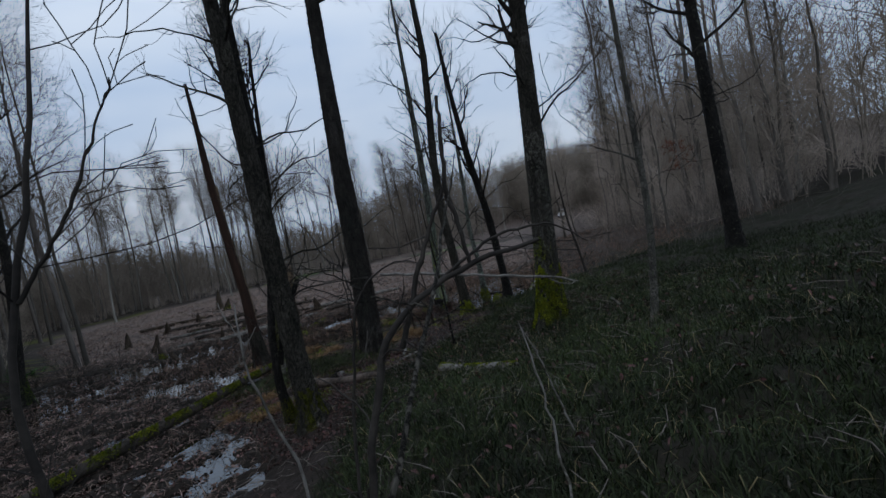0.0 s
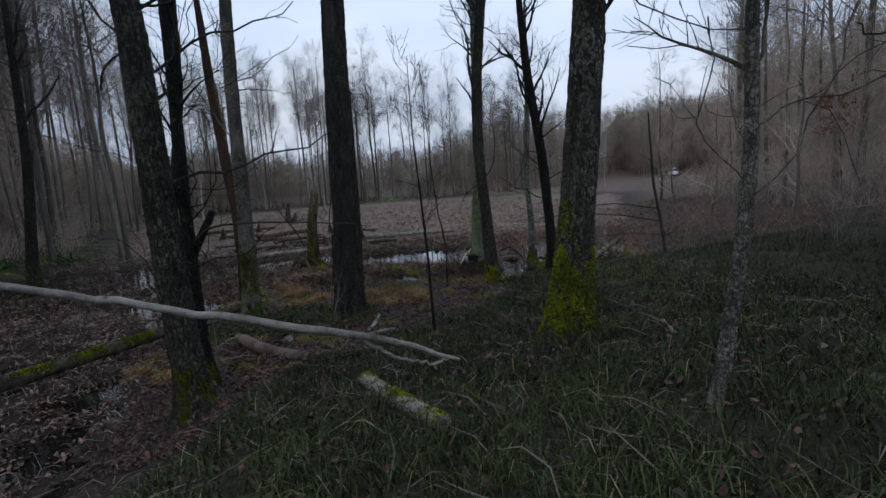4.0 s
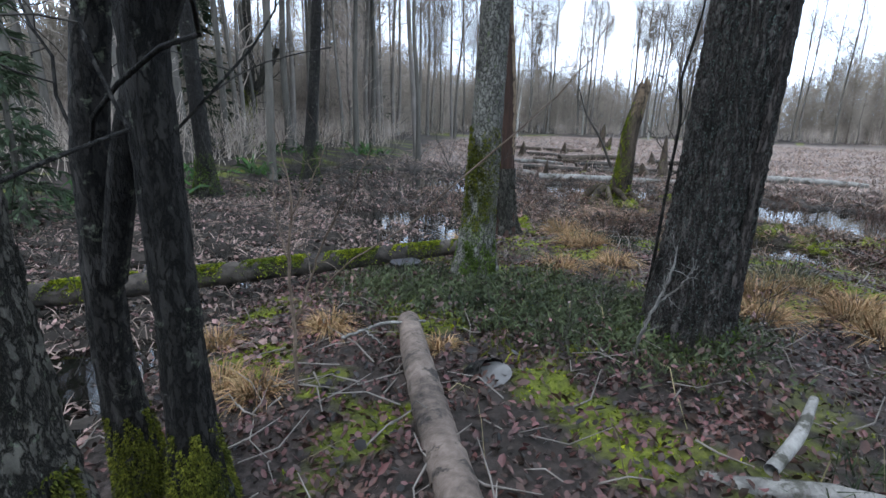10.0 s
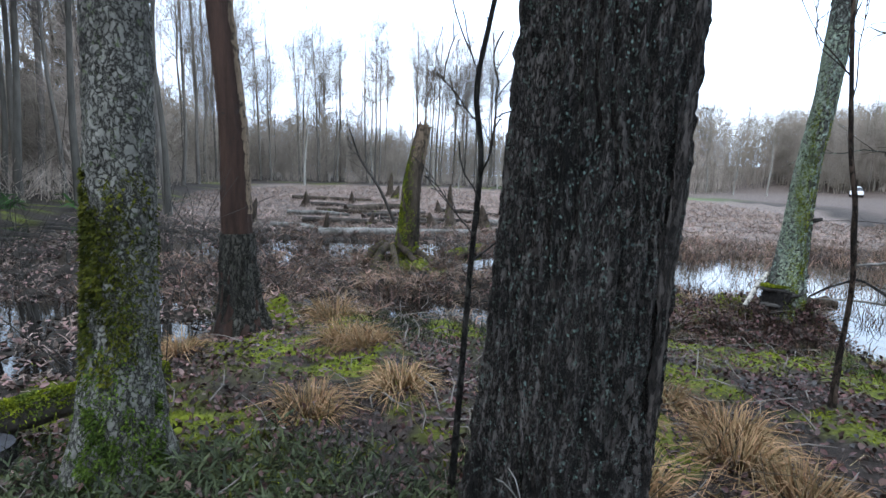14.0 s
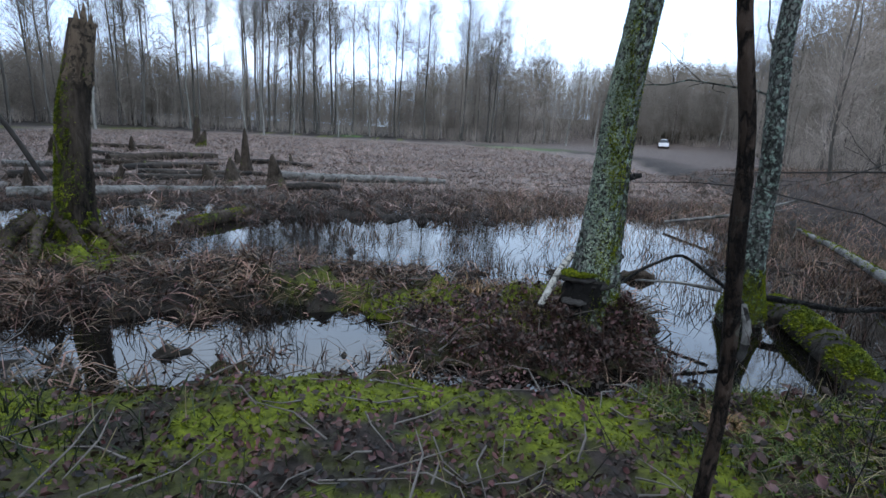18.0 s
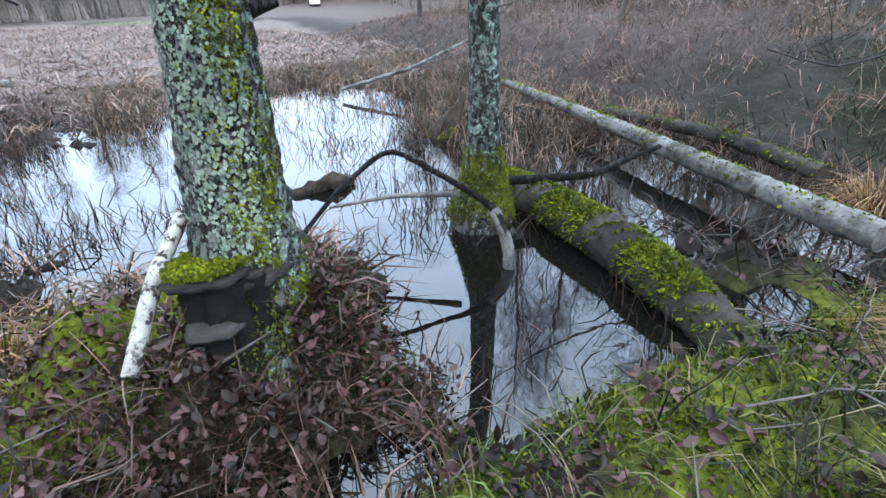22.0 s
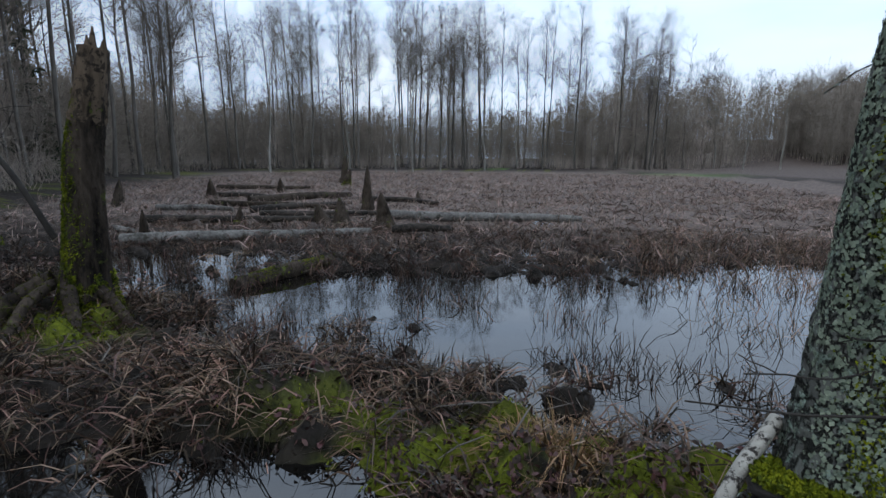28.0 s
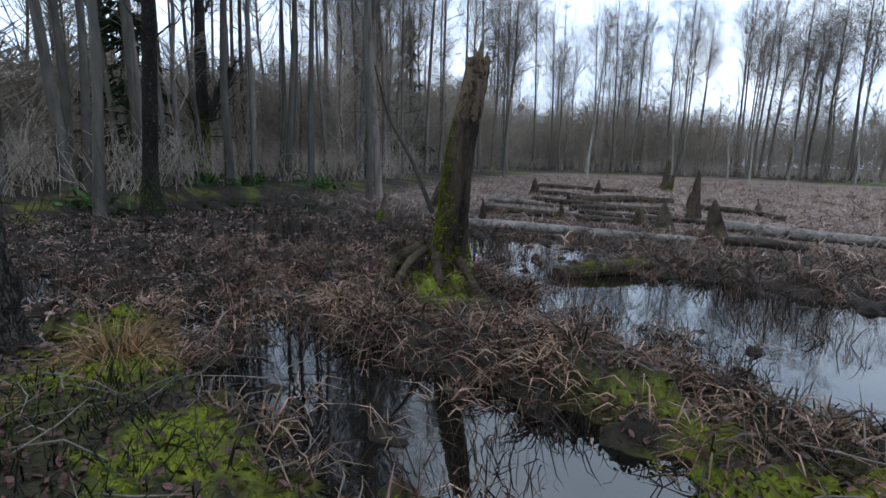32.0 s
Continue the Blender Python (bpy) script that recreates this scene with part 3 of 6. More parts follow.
def build_ground():
    def axis(fine0, fine1, step, reach):
        mid = np.arange(fine0, fine1 + 1e-6, step)
        grow = [step * 1.12]
        while sum(grow) < reach:
            grow.append(min(grow[-1] * 1.12, 60))
        g = np.cumsum(grow)
        return np.concatenate([fine0 - g[::-1], mid, fine1 + g])

    xs, ys = axis(-9, 9, 0.075, 900), axis(-4, 27, 0.075, 1100)
    X, Y = np.meshgrid(xs, ys)
    Z = height(X, Y)
    nx, ny = len(xs), len(ys)
    i = (np.arange(ny - 1)[:, None] * nx + np.arange(nx - 1)[None]).ravel()
    me = mesh_from("ground", np.stack([X, Y, Z], -1).reshape(-1, 3), np.stack([i, i + 1, i + nx + 1, i + nx], -1))
    d = shore_distance(X, Y)
    grass, moss = grass_mask(X, Y), moss_mask(X, Y)
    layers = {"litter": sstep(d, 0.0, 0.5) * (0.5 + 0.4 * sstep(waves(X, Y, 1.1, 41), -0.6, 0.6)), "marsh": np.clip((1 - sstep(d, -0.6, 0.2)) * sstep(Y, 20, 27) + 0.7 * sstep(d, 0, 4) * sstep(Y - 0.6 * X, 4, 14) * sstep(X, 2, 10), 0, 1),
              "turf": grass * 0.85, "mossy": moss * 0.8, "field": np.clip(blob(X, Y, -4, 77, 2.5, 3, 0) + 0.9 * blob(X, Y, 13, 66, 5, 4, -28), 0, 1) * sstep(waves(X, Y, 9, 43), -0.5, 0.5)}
    for name, values in layers.items():
        at = me.attributes.new(name, "FLOAT", "POINT")
        at.data.foreach_set("value", np.clip(values, 0, 1).astype(np.float32).ravel())
    me.materials.append(ground_material())
    return tagged(new("ground", me), "boggy forest floor of mud, dead leaves, moss and turf", "ground", kind="structure")


build_ground()
gx, gy = np.meshgrid(np.linspace(-60, 60, 61), np.linspace(-60, 80, 71))
i = (np.arange(70)[:, None] * 61 + np.arange(60)[None]).ravel()
water = part("water", (np.stack([gx, gy, 0 * gx], -1).reshape(-1, 3), np.stack([i, i + 1, i + 62, i + 61], -1), None), water_material(), smooth=False)
tagged(water, "still dark pond water that mirrors the sky", "water", kind="structure")

# ==== trees ====
def ground_at(x, y):
    return float(height(np.array([x]), np.array([y]))[0])


def bark_bumps(rng, k, sides, rough, ridges, flare=0.0, roots=5, length=1.0):
    """Furrows along a trunk and root swellings at its foot: factors for the radius."""
    a = np.arange(sides) * 2 * np.pi / sides
    z = np.linspace(0, 1, k)[:, None] * length
    out = np.ones((k, sides))
    for _ in range(6):
        f, p, q = rng.integers(max(2, ridges - 4), ridges + 5), rng.uniform(0, 6.3), rng.uniform(-3, 3)
        out += rough * 0.35 * np.sin(f * a[None] + p + q * z + 0.8 * np.sin(4 * z + p))
    out += rough * 0.5 * rng.normal(size=(k, sides))
    for _ in range(3):
        out += 0.03 * np.sin(rng.integers(1, 4) * a[None] + rng.uniform(0, 6.3) + z * rng.uniform(0.5, 2))
    if flare:
        p = rng.uniform(0, 6.3)
        out *= 1 + flare * np.exp(-z / 0.22) * (0.75 + 0.5 * np.sin(roots * a[None] + p)) + 0.25 * flare * np.exp(-z / 0.6)
    return out


def stem(rng, points, sides=28, step=0.05, rough=0.05, ridges=12, flare=0.5, roots=5):
    """A trunk along (x, y, z, radius) points, with furrowed bark."""
    p = np.asarray(points, float)
    length = np.linalg.norm(np.diff(p[:, :3], axis=0), axis=1).sum()
    k = max(8, int(length / step))
    c = curve_points(p, k)
    c[:, 0] += 0.012 * np.sin(np.linspace(0, 9, k) + rng.uniform(0, 6))
    c[:, 1] += 0.012 * np.sin(np.linspace(0, 8, k) + rng.uniform(0, 6))
    return c, tubes(c[None, :, :3], c[None, :, 3], sides, bark_bumps(rng, k, sides, rough, ridges, flare, roots, length)[None])


def ridged(rng, k, sides, length, ridges, depth):
    """Deep upright furrows between broken plates of bark: factors for the radius."""
    a = (np.arange(sides) * 2 * np.pi / sides)[None]
    z = np.linspace(0, 1, k)[:, None] * length
    p = rng.uniform(0, 6.3, 6)
    warp = 0.2 * np.sin(1.7 * z + p[0]) + 0.09 * np.sin(4.3 * z + 3 * a + p[1]) + 0.05 * np.sin(11 * z + 5 * a + p[2]) + 0.03 * np.sin(23 * z + 9 * a)
    ridge = np.abs(np.sin(ridges / 2 * (a + warp))) ** 0.6
    cut = np.abs(np.sin(5.5 * z + 3 * np.sin(3 * a + p[3]) + 2 * np.sin(7 * a + p[4]))) ** 0.3
    grain = 0.18 * np.sin(ridges * 2 * (a + warp) + 30 * z) + 0.2 * rng.normal(size=(k, sides))
    return 1 + depth * (ridge * (0.55 + 0.45 * cut) + 0.35 * grain - 0.6)


def moss_coat(rng, c, z0, z1, face, amount, thick=0.02, sides=40, arc=2.2):
    """Tufts of moss on one side of a trunk between two heights: short pointed blades and small pads."""
    sel = c[(c[:, 2] >= z0) & (c[:, 2] <= z1)]
    if len(sel) < 2:
        return None
    n, thick = int(amount * 4), thick * 0.46
    u = rng.uniform(0, len(sel) - 1.001, n)
    i = u.astype(int)
    w = (u - i)[:, None]
    p = sel[i] * (1 - w) + sel[i + 1] * w
    a = radians(face) + rng.normal(0, arc * 0.33, n)
    edge = np.minimum((p[:, 2] - z0) / (0.1 if z0 < 0.2 else 0.4 * (z1 - z0)), (z1 - p[:, 2]) / (0.45 * (z1 - z0)))
    wild = 0.5 * np.sin(p[:, 2] * 9 + 2 * np.sin(a * 3)) + 0.4 * np.sin(a * 7 + p[:, 2] * 21) + 0.3 * np.sin(a * 13 - p[:, 2] * 34)
    keep = wild + rng.uniform(-0.45, 0.45, n) + 1.3 * np.clip(edge, 0, 1) > 0.6
    p, a = p[keep], a[keep]
    n = len(p)
    out = np.stack([np.cos(a), np.sin(a), np.zeros(n)], 1)
    rise = p[:, 2] - c[0, 2]
    spread = 1 + 0.4 * np.exp(-rise / 0.22) + 0.13 * np.exp(-rise / 0.6)
    base = p[:, :3] + out * (p[:, 3] * spread * rng.uniform(0.95, 1.07, n))[:, None]
    way = unit(out + rng.normal(0, 0.5, (n, 3)) - np.array([0, 0, 0.35]))
    return blades(base, way, rng.uniform(0.6, 1.6, n) * thick, rng.uniform(0.5, 1.2, n) * thick, rng.uniform(0, 0.4, n), rng)


def plates(rng, c, z0, z1, count, size, lift=1.03, tall=1.0, twist=0.8):
    """Small curled lichen or bark flakes that stand off a trunk."""
    n = count
    sel = c[(c[:, 2] >= z0) & (c[:, 2] <= z1)]
    u = rng.uniform(0, len(sel) - 1.001, n)
    i = u.astype(int)
    w = (u - i)[:, None]
    p = sel[i] * (1 - w) + sel[i + 1] * w
    a = rng.uniform(0, 2 * np.pi, n)
    out = np.stack([np.cos(a), np.sin(a), np.zeros(n)], 1)
    side = np.stack([-np.sin(a), np.cos(a), np.zeros(n)], 1)
    up = np.array([0, 0, 1.0])
    s = (rng.uniform(0.5, 1.3, n) * size)[:, None]
    ctr = p[:, :3] + out * (p[:, 3] * rng.uniform(lift - 0.02, lift + 0.05, n))[:, None]
    tw = rng.uniform(-twist, twist, n)[:, None]
    s1 = side * np.cos(tw) + up * np.sin(tw)
    u1 = up * np.cos(tw) - side * np.sin(tw)
    V = np.stack([ctr - s1 * s * 0.5 - out * s * 0.1, ctr - u1 * s * 0.55 * tall + out * s * 0.12, ctr + s1 * s * 0.5 - out * s * 0.1, ctr + u1 * s * 0.55 * tall + out * s * 0.1, ctr + out * s * 0.04], 1).reshape(-1, 3)
    j = np.arange(n) * 5
    T = np.concatenate([np.stack([j, j + 1, j + 4], -1), np.stack([j + 1, j + 2, j + 4], -1), np.stack([j + 2, j + 3, j + 4], -1), np.stack([j + 3, j, j + 4], -1)])
    return V, None, T


def crown_of(rng, P, R, n1, span, l1, a1, up, n2, n3, twig_r=0.0):
    """Limbs, boughs and twigs on a stem: shapes of the limbs and of the twigs."""
    p1, r1 = sprout(rng, P, R, n1, span, l1, a1, up, 0.16, 8, 0.45, 0.25)
    p2, r2 = sprout(rng, p1, r1, n2, (0.25, 1.0), (l1[0] * 0.3, l1[1] * 0.5), (25, 65), up * 0.7, 0.2, 5, 0.55, 0.3)
    p3, r3 = sprout(rng, p2, r2, n3, (0.2, 1.0), (l1[0] * 0.15, l1[1] * 0.28), (20, 60), up * 0.6, 0.2, 3, 0.6, 0.3)
    r2, r3 = np.maximum(r2, twig_r), np.maximum(r3, twig_r * 0.7)
    return tubes(p1, np.maximum(r1, twig_r), 6), join(tubes(p2, r2, 4), tubes(p3, r3, 3))


def near_tree(name, label, points, bark, rng_seed, sides=28, rough=0.05, ridges=12, flare=0.5, crown=None, category="tree", twig="dark_twig", step=0.05, roots=5):
    rng = np.random.default_rng(rng_seed)
    t = thing(name, label, category)
    c, shape = stem(rng, points, sides, step, rough, ridges, flare, roots)
    part("trunk", shape, M[bark], t)
    if crown:
        limbs, twigs = crown_of(rng, c[None, ::4, :3], c[None, ::4, 3], *crown, 0.003)
        if name in ("alder_tree", "birch_tree", "leaning_tree", "young_birch"):
            # dead side branches low on the stem
            p1, r1 = sprout(rng, c[None, ::4, :3], c[None, ::4, 3], 11, (0.2, 0.55), (0.9, 2.4), (45, 85), 0.15, 0.28, 10, 0.16, 0.3)
            p2, r2 = sprout(rng, p1, r1, 60, (0.2, 1.0), (0.25, 0.8), (30, 75), 0.1, 0.3, 5, 0.6, 0.4)
            limbs, twigs = join(limbs, tubes(p1, np.maximum(r1, 0.005), 6)), join(twigs, tubes(p2, np.maximum(r2, 0.0028), 4))
        part("crown", limbs, M[bark], t)
        part("twig_crown", twigs, M[twig], t)
    return t, c, rng


# --- the big pine
pine, c, rng = near_tree("pine_tree", "thick dark pine trunk with deeply furrowed bark on a mossy foot",
                         [(-1.52, 9.9, 0.0, 0.335), (-1.5, 9.9, 0.35, 0.275), (-1.45, 9.92, 1.2, 0.24), (-1.4, 9.93, 2.4, 0.226), (-1.35, 9.95, 4.7, 0.21), (-1.2, 10.0, 9, 0.17), (-1.0, 10.1, 15, 0.08)],
                         "pine_bark", 11, 72, 0.07, 26, 0.35, (26, (0.6, 1.0), (1.2, 2.6), (60, 95), 0.15, 160, 500), step=0.035)
low = curve_points(c[(c[:, 2] > 0.1) & (c[:, 2] < 4.6)], 190)
flare = 1 + 0.3 * np.exp(-(low[:, 2] - 0.1) / 0.2)
part("bark", tubes(low[None, :, :3], (low[:, 3] * 1.06 * flare)[None], 220, ridged(rng, 190, 220, 4.5, 30, 0.2)[None]), M["pine_bark"], pine)
part("lichen", plates(rng, low, 0.4, 4.3, 12000, 0.006, 1.07, 1.4), material("bark_lichen", (0.025, 0.0375, 0.034), (0.088, 0.121, 0.1073), 20, 0.9, 0.2, island=0.5), pine, "blue-green lichen specks")
scar = low[low[:, 2] > 0.75]
turn = np.radians(-33 + 3 * np.sin(scar[:, 2] * 2.3))[:, None] + np.radians(np.linspace(-9, 9, 9))[None] * (1 + 0.3 * np.sin(scar[:, 2:3] * 5) + 0.25 * np.sin(scar[:, 2:3] * 17))
rad = scar[:, 3:4] * (1.115 + 0.03 * np.cos(np.linspace(-1.5, 1.5, 9))[None] + 0.012 * rng.normal(size=turn.shape))
V = np.stack([scar[:, :1] + rad * np.cos(turn), scar[:, 1:2] + rad * np.sin(turn), np.repeat(scar[:, 2:3], 9, 1)], -1).reshape(-1, 3)
i = (np.arange(len(scar) - 1)[:, None] * 9 + np.arange(8)[None]).ravel()
part("bark_strip", (V, np.stack([i, i + 1, i + 10, i + 9], -1), None), M["strip_bark"], pine, "paler strip of flaked bark")
part("moss", moss_coat(rng, c, 0.05, 0.5, 250, 2600, 0.03, arc=5), M["moss_dark"], pine, "green moss round the foot")

# --- the mossy birch and the split dead stem behind it
birch, c, rng = near_tree("birch_tree", "grey birch trunk with a dark mossy collar and green moss foot",
                          [(-3.6, 10.4, 0.0, 0.25), (-3.58, 10.4, 0.3, 0.18), (-3.55, 10.42, 0.9, 0.15), (-3.5, 10.45, 2.4, 0.138), (-3.45, 10.46, 5, 0.125), (-3.3, 10.5, 9, 0.09), (-3.2, 10.6, 14, 0.04)],
                          "birch_bark", 12, 40, 0.05, 9, 0.6, (22, (0.45, 1.0), (1.2, 2.6), (35, 70), 0.3, 200, 700))
part("bark", plates(rng, c, 0.7, 3.6, 4200, 0.022, 1.0, 1.3), M["birch_bark"], birch)
part("moss", join(moss_coat(rng, c, 0.0, 0.7, 270, 4200, 0.028, arc=5), moss_coat(rng, c, 0.2, 1.2, 250, 1500, 0.02, arc=4)), M["moss_dark"], birch, "thick green moss")
part("moss_collar", moss_coat(rng, c, 0.75, 1.8, 250, 3000, 0.03, arc=3.4), M["moss_olive"], birch, "dark olive moss collar")

dead, c, rng = near_tree("dead_tree", "standing dead stem, bark fallen off to red-brown and pale wood",
                         [(-4.56, 13.12, -0.05, 0.24), (-4.57, 13.12, 0.3, 0.19), (-4.59, 13.12, 1.0, 0.155), (-4.64, 13.12, 2.2, 0.14), (-4.76, 13.12, 3.4, 0.125), (-4.9, 13.1, 6, 0.1), (-5.0, 13.0, 8.5, 0.04)],
                         "red_wood", 13, 32, 0.05, 14, 0.4, None)
low = c[c[:, 2] < 1.15]
part("bark_sleeve", tubes(low[None, :, :3], low[None, :, 3] * 1.1, 30, bark_bumps(rng, len(low), 30, 0.08, 14, 0.3, 5, 1.2)[None]), M["alder_bark"], dead, "rough grey bark left on the foot")
strip = c[(c[:, 2] > 1.3) & (c[:, 2] < 5.5)]
part("pale_strip", tubes((strip[:, :3] + np.array([0.085, 0.0, 0]))[None], strip[None, :, 3] * 0.45, 14, bark_bumps(rng, len(strip), 14, 0.15, 5)[None]), M["pale_wood"], dead, "bare pale wood")

# --- leaning left tree and the twin dark stems behind it
left, c, rng = near_tree("alder_tree", "alder trunk with cracked bark and a mossy foot",
                         [(-2.84, 6.38, 0.0, 0.3), (-2.9, 6.34, 0.35, 0.2), (-2.94, 6.32, 1.0, 0.175), (-2.98, 6.3, 2.4, 0.165), (-3.02, 6.28, 3.9, 0.155), (-3.1, 6.2, 8, 0.11), (-3.1, 6.1, 13, 0.04)],
                         "alder_bark", 14, 44, 0.06, 13, 0.9, (16, (0.4, 1.0), (1.2, 2.6), (35, 70), 0.3, 150, 500), step=0.04)
part("bark", plates(rng, c, 0.4, 3.6, 3200, 0.034, 1.0, 1.5, 0.4), M["alder_bark"], left)
part("moss", moss_coat(rng, c, 0.0, 0.8, -25, 12000, 0.024, arc=3.0), M["moss_olive"], left, "bright moss on the foot")
for k, pts in enumerate(([(-3.3, 6.95, 0.0, 0.1), (-3.38, 6.9, 0.8, 0.072), (-3.35, 6.9, 1.7, 0.068), (-3.2, 6.95, 2.6, 0.06), (-2.9, 7.0, 4.2, 0.05), (-2.7, 7.0, 7, 0.02)],
                         [(-2.98, 7.0, 0.0, 0.12), (-3.02, 7.0, 0.6, 0.085), (-3.03, 7.0, 1.6, 0.08), (-3.02, 6.98, 2.8, 0.078), (-2.95, 6.95, 5, 0.07), (-2.9, 6.9, 9, 0.03)])):
    twin, c, rng = near_tree("alder_tree", "slender dark twin alder stem with a mossy foot", pts, "dark_bark", 15 + k, 20, 0.06, 8, 0.5, (12, (0.5, 1.0), (0.8, 1.8), (35, 70), 0.3, 90, 300))
    part("moss", moss_coat(rng, c, 0.0, 0.6, -10, 3400, 0.02, arc=3), M["moss_olive"], twin)
    if k == 0:
        arm = curve_points([(-3.3, 6.9, 1.15, 0.05), (-3.15, 6.95, 1.75, 0.055), (-2.85, 7.05, 2.35, 0.055), (-2.72, 7.1, 2.6, 0.045)], 16)
        part("broken_limb", join(tubes(arm[None, :, :3], arm[None, :, 3], 9), cap(arm[:, :3], arm[:, 3], 9)), M["dark_bark"], twin, "black broken-off limb")

# --- broken snag in the marsh
snag, c, rng = near_tree("snag", "broken dead trunk, mossy below with pale splintered wood on top",
                         [(-3.85, 17.2, -0.1, 0.34), (-3.82, 17.2, 0.3, 0.21), (-3.76, 17.22, 1.0, 0.165), (-3.7, 17.25, 1.7, 0.15), (-3.6, 17.3, 2.4, 0.13), (-3.57, 17.32, 2.62, 0.12)],
                         "rot_wood", 17, 36, 0.07, 11, 0.7, None, "dead tree")
top = c[c[:, 2] > 1.95]
part("bare_top", join(tubes((top[:, :3] + np.array([0.02, -0.02, 0.0]))[None], top[None, :, 3] * 0.9, 18, bark_bumps(rng, len(top), 18, 0.12, 7)[None]), *[tubes(np.linspace((-3.57 + dx, 17.32 + dy, 2.5), (-3.55 + dx * 1.2, 17.33 + dy, 2.72 + h), 4)[None], np.array([[0.05, 0.04, 0.025, 0.006]]), 6)
                      for dx, dy, h in ((-0.06, 0, 0.02), (0.03, -0.04, 0.08), (0.05, 0.04, -0.02))]), M["pale_wood"], snag, "pale splintered wood")
part("bark", plates(rng, c, 0.15, 2.15, 2400, 0.045, 1.0, 1.6, 0.5), M["rot_wood"], snag)
part("moss", join(moss_coat(rng, c, 0.0, 0.6, -60, 3600, 0.035, arc=4), moss_coat(rng, c, 0.5, 1.5, -150, 3400, 0.028, arc=2.2), moss_coat(rng, c, 1.3, 2.3, -170, 3000, 0.028, arc=1.8)), M["moss"], snag, "yellow-green moss")
roots = []
for x0, y0, x1, y1, r in ((-3.9, 17.1, -3.3, 16.5, 0.045), (-4.1, 17.0, -4.25, 16.3, 0.055), (-3.8, 17.2, -3.1, 17.0, 0.04), (-4.2, 17.2, -4.7, 16.9, 0.05), (-4.0, 17.0, -3.6, 15.9, 0.035)):
    q = curve_points([(x0, y0, 0.48, r * 1.5), ((x0 * 2 + x1) / 3, (y0 * 2 + y1) / 3, 0.4, r * 1.4), ((x0 + 2 * x1) / 3 + 0.05, (y0 + 2 * y1) / 3, 0.2, r * 1.1), (x1, y1, 0.0, r * 0.6)], 12)
    roots.append(tubes(q[None, :, :3], q[None, :, 3], 10, 1 + 0.1 * rng.normal(size=(1, 12, 10))))
for q in roots:
    part("root", q, M["rot_wood"], snag)
    n = 900
    at, way = q[0][rng.integers(0, len(q[0]), n)], unit(rng.normal(0, 0.5, (n, 3)) + np.array([0, 0, 1.0]))
    part("moss", blades(at + rng.normal(0, 0.006, (n, 3)), way, rng.uniform(0.01, 0.024, n), rng.uniform(0.006, 0.012, n), rng.uniform(0, 0.4, n), rng), M["moss_olive"], snag)
side = curve_points([(-4.0, 17.1, 0.9, 0.03), (-4.25, 17.0, 1.5, 0.026), (-4.6, 16.9, 2.0, 0.018), (-4.8, 16.85, 2.6, 0.008)], 14)
_, tw = crown_of(rng, side[None, :, :3], side[None, :, 3], 14, (0.3, 1), (0.4, 1.0), (30, 80), 0.15, 40, 90, 0.0025)
part("twig_crown", join(tubes(side[None, :, :3], side[None, :, 3], 7), tw), M["dark_twig"], snag, "thin dark side shoots")

# --- the lichen tree on its islet
lich, c, rng = near_tree("lichen_tree", "trunk crusted with pale green lichen, bracket fungi at its mossy foot",
                         [(1.5, 15.08, -0.05, 0.34), (1.53, 15.07, 0.3, 0.2), (1.55, 15.06, 0.7, 0.165), (1.57, 15.05, 1.3, 0.138), (1.6, 15.04, 2.0, 0.122), (1.7, 15.02, 2.8, 0.115), (1.75, 15.0, 4.0, 0.12), (1.8, 15.0, 8, 0.08), (1.9, 15.0, 12, 0.03)],
                         "lichen_bark", 18, 48, 0.06, 12, 0.6, (16, (0.35, 1.0), (1.0, 2.2), (35, 75), 0.25, 120, 420), step=0.03)
part("lichen", plates(rng, c, 0.35, 3.6, 17000, 0.016, 1.02), material("lichen", (0.11, 0.14, 0.1), (0.33, 0.38, 0.28), 20, 0.9, 0.4, island=0.3), lich, "curled pale green lichen flakes")
part("moss", join(moss_coat(rng, c, 0.05, 0.6, -100, 1500, 0.024, arc=4), moss_coat(rng, c, 0.5, 2.8, -75, 3200, 0.02, arc=1.2), moss_coat(rng, c, 1.2, 3.2, -120, 1600, 0.02, arc=0.8)), M["moss"], lich, "patches of yellow moss")


def bracket(x, y, z, r, thick, face, name="bracket_fungus", top="conk", parent=None, squash=0.8):
    """A half-round shelf fungus with growth rings."""
    n, prof = 22, [(0.15, 0.55), (0.6, 0.5), (0.85, 0.3), (1.0, 0.0), (0.97, -0.25), (0.8, -0.4), (0.15, -0.5)]
    V = []
    for q, h in prof:
        a = np.radians(face) + np.linspace(-1.75, 1.75, n)
        rr = r * q * (1 + 0.06 * np.sin(5 * a + q * 3) + 0.03 * np.sin(11 * a))
        V.append(np.stack([x + rr * np.cos(a), y + rr * np.sin(a) * squash, np.full(n, z + h * thick) + 0.06 * thick * np.sin(9 * a)], 1))
    V = np.concatenate(V)
    i = (np.arange(len(prof) - 1)[:, None] * n + np.arange(n - 1)[None]).ravel()
    return part(name, (V, np.stack([i, i + 1, i + n + 1, i + n], -1), None), M[top], parent)


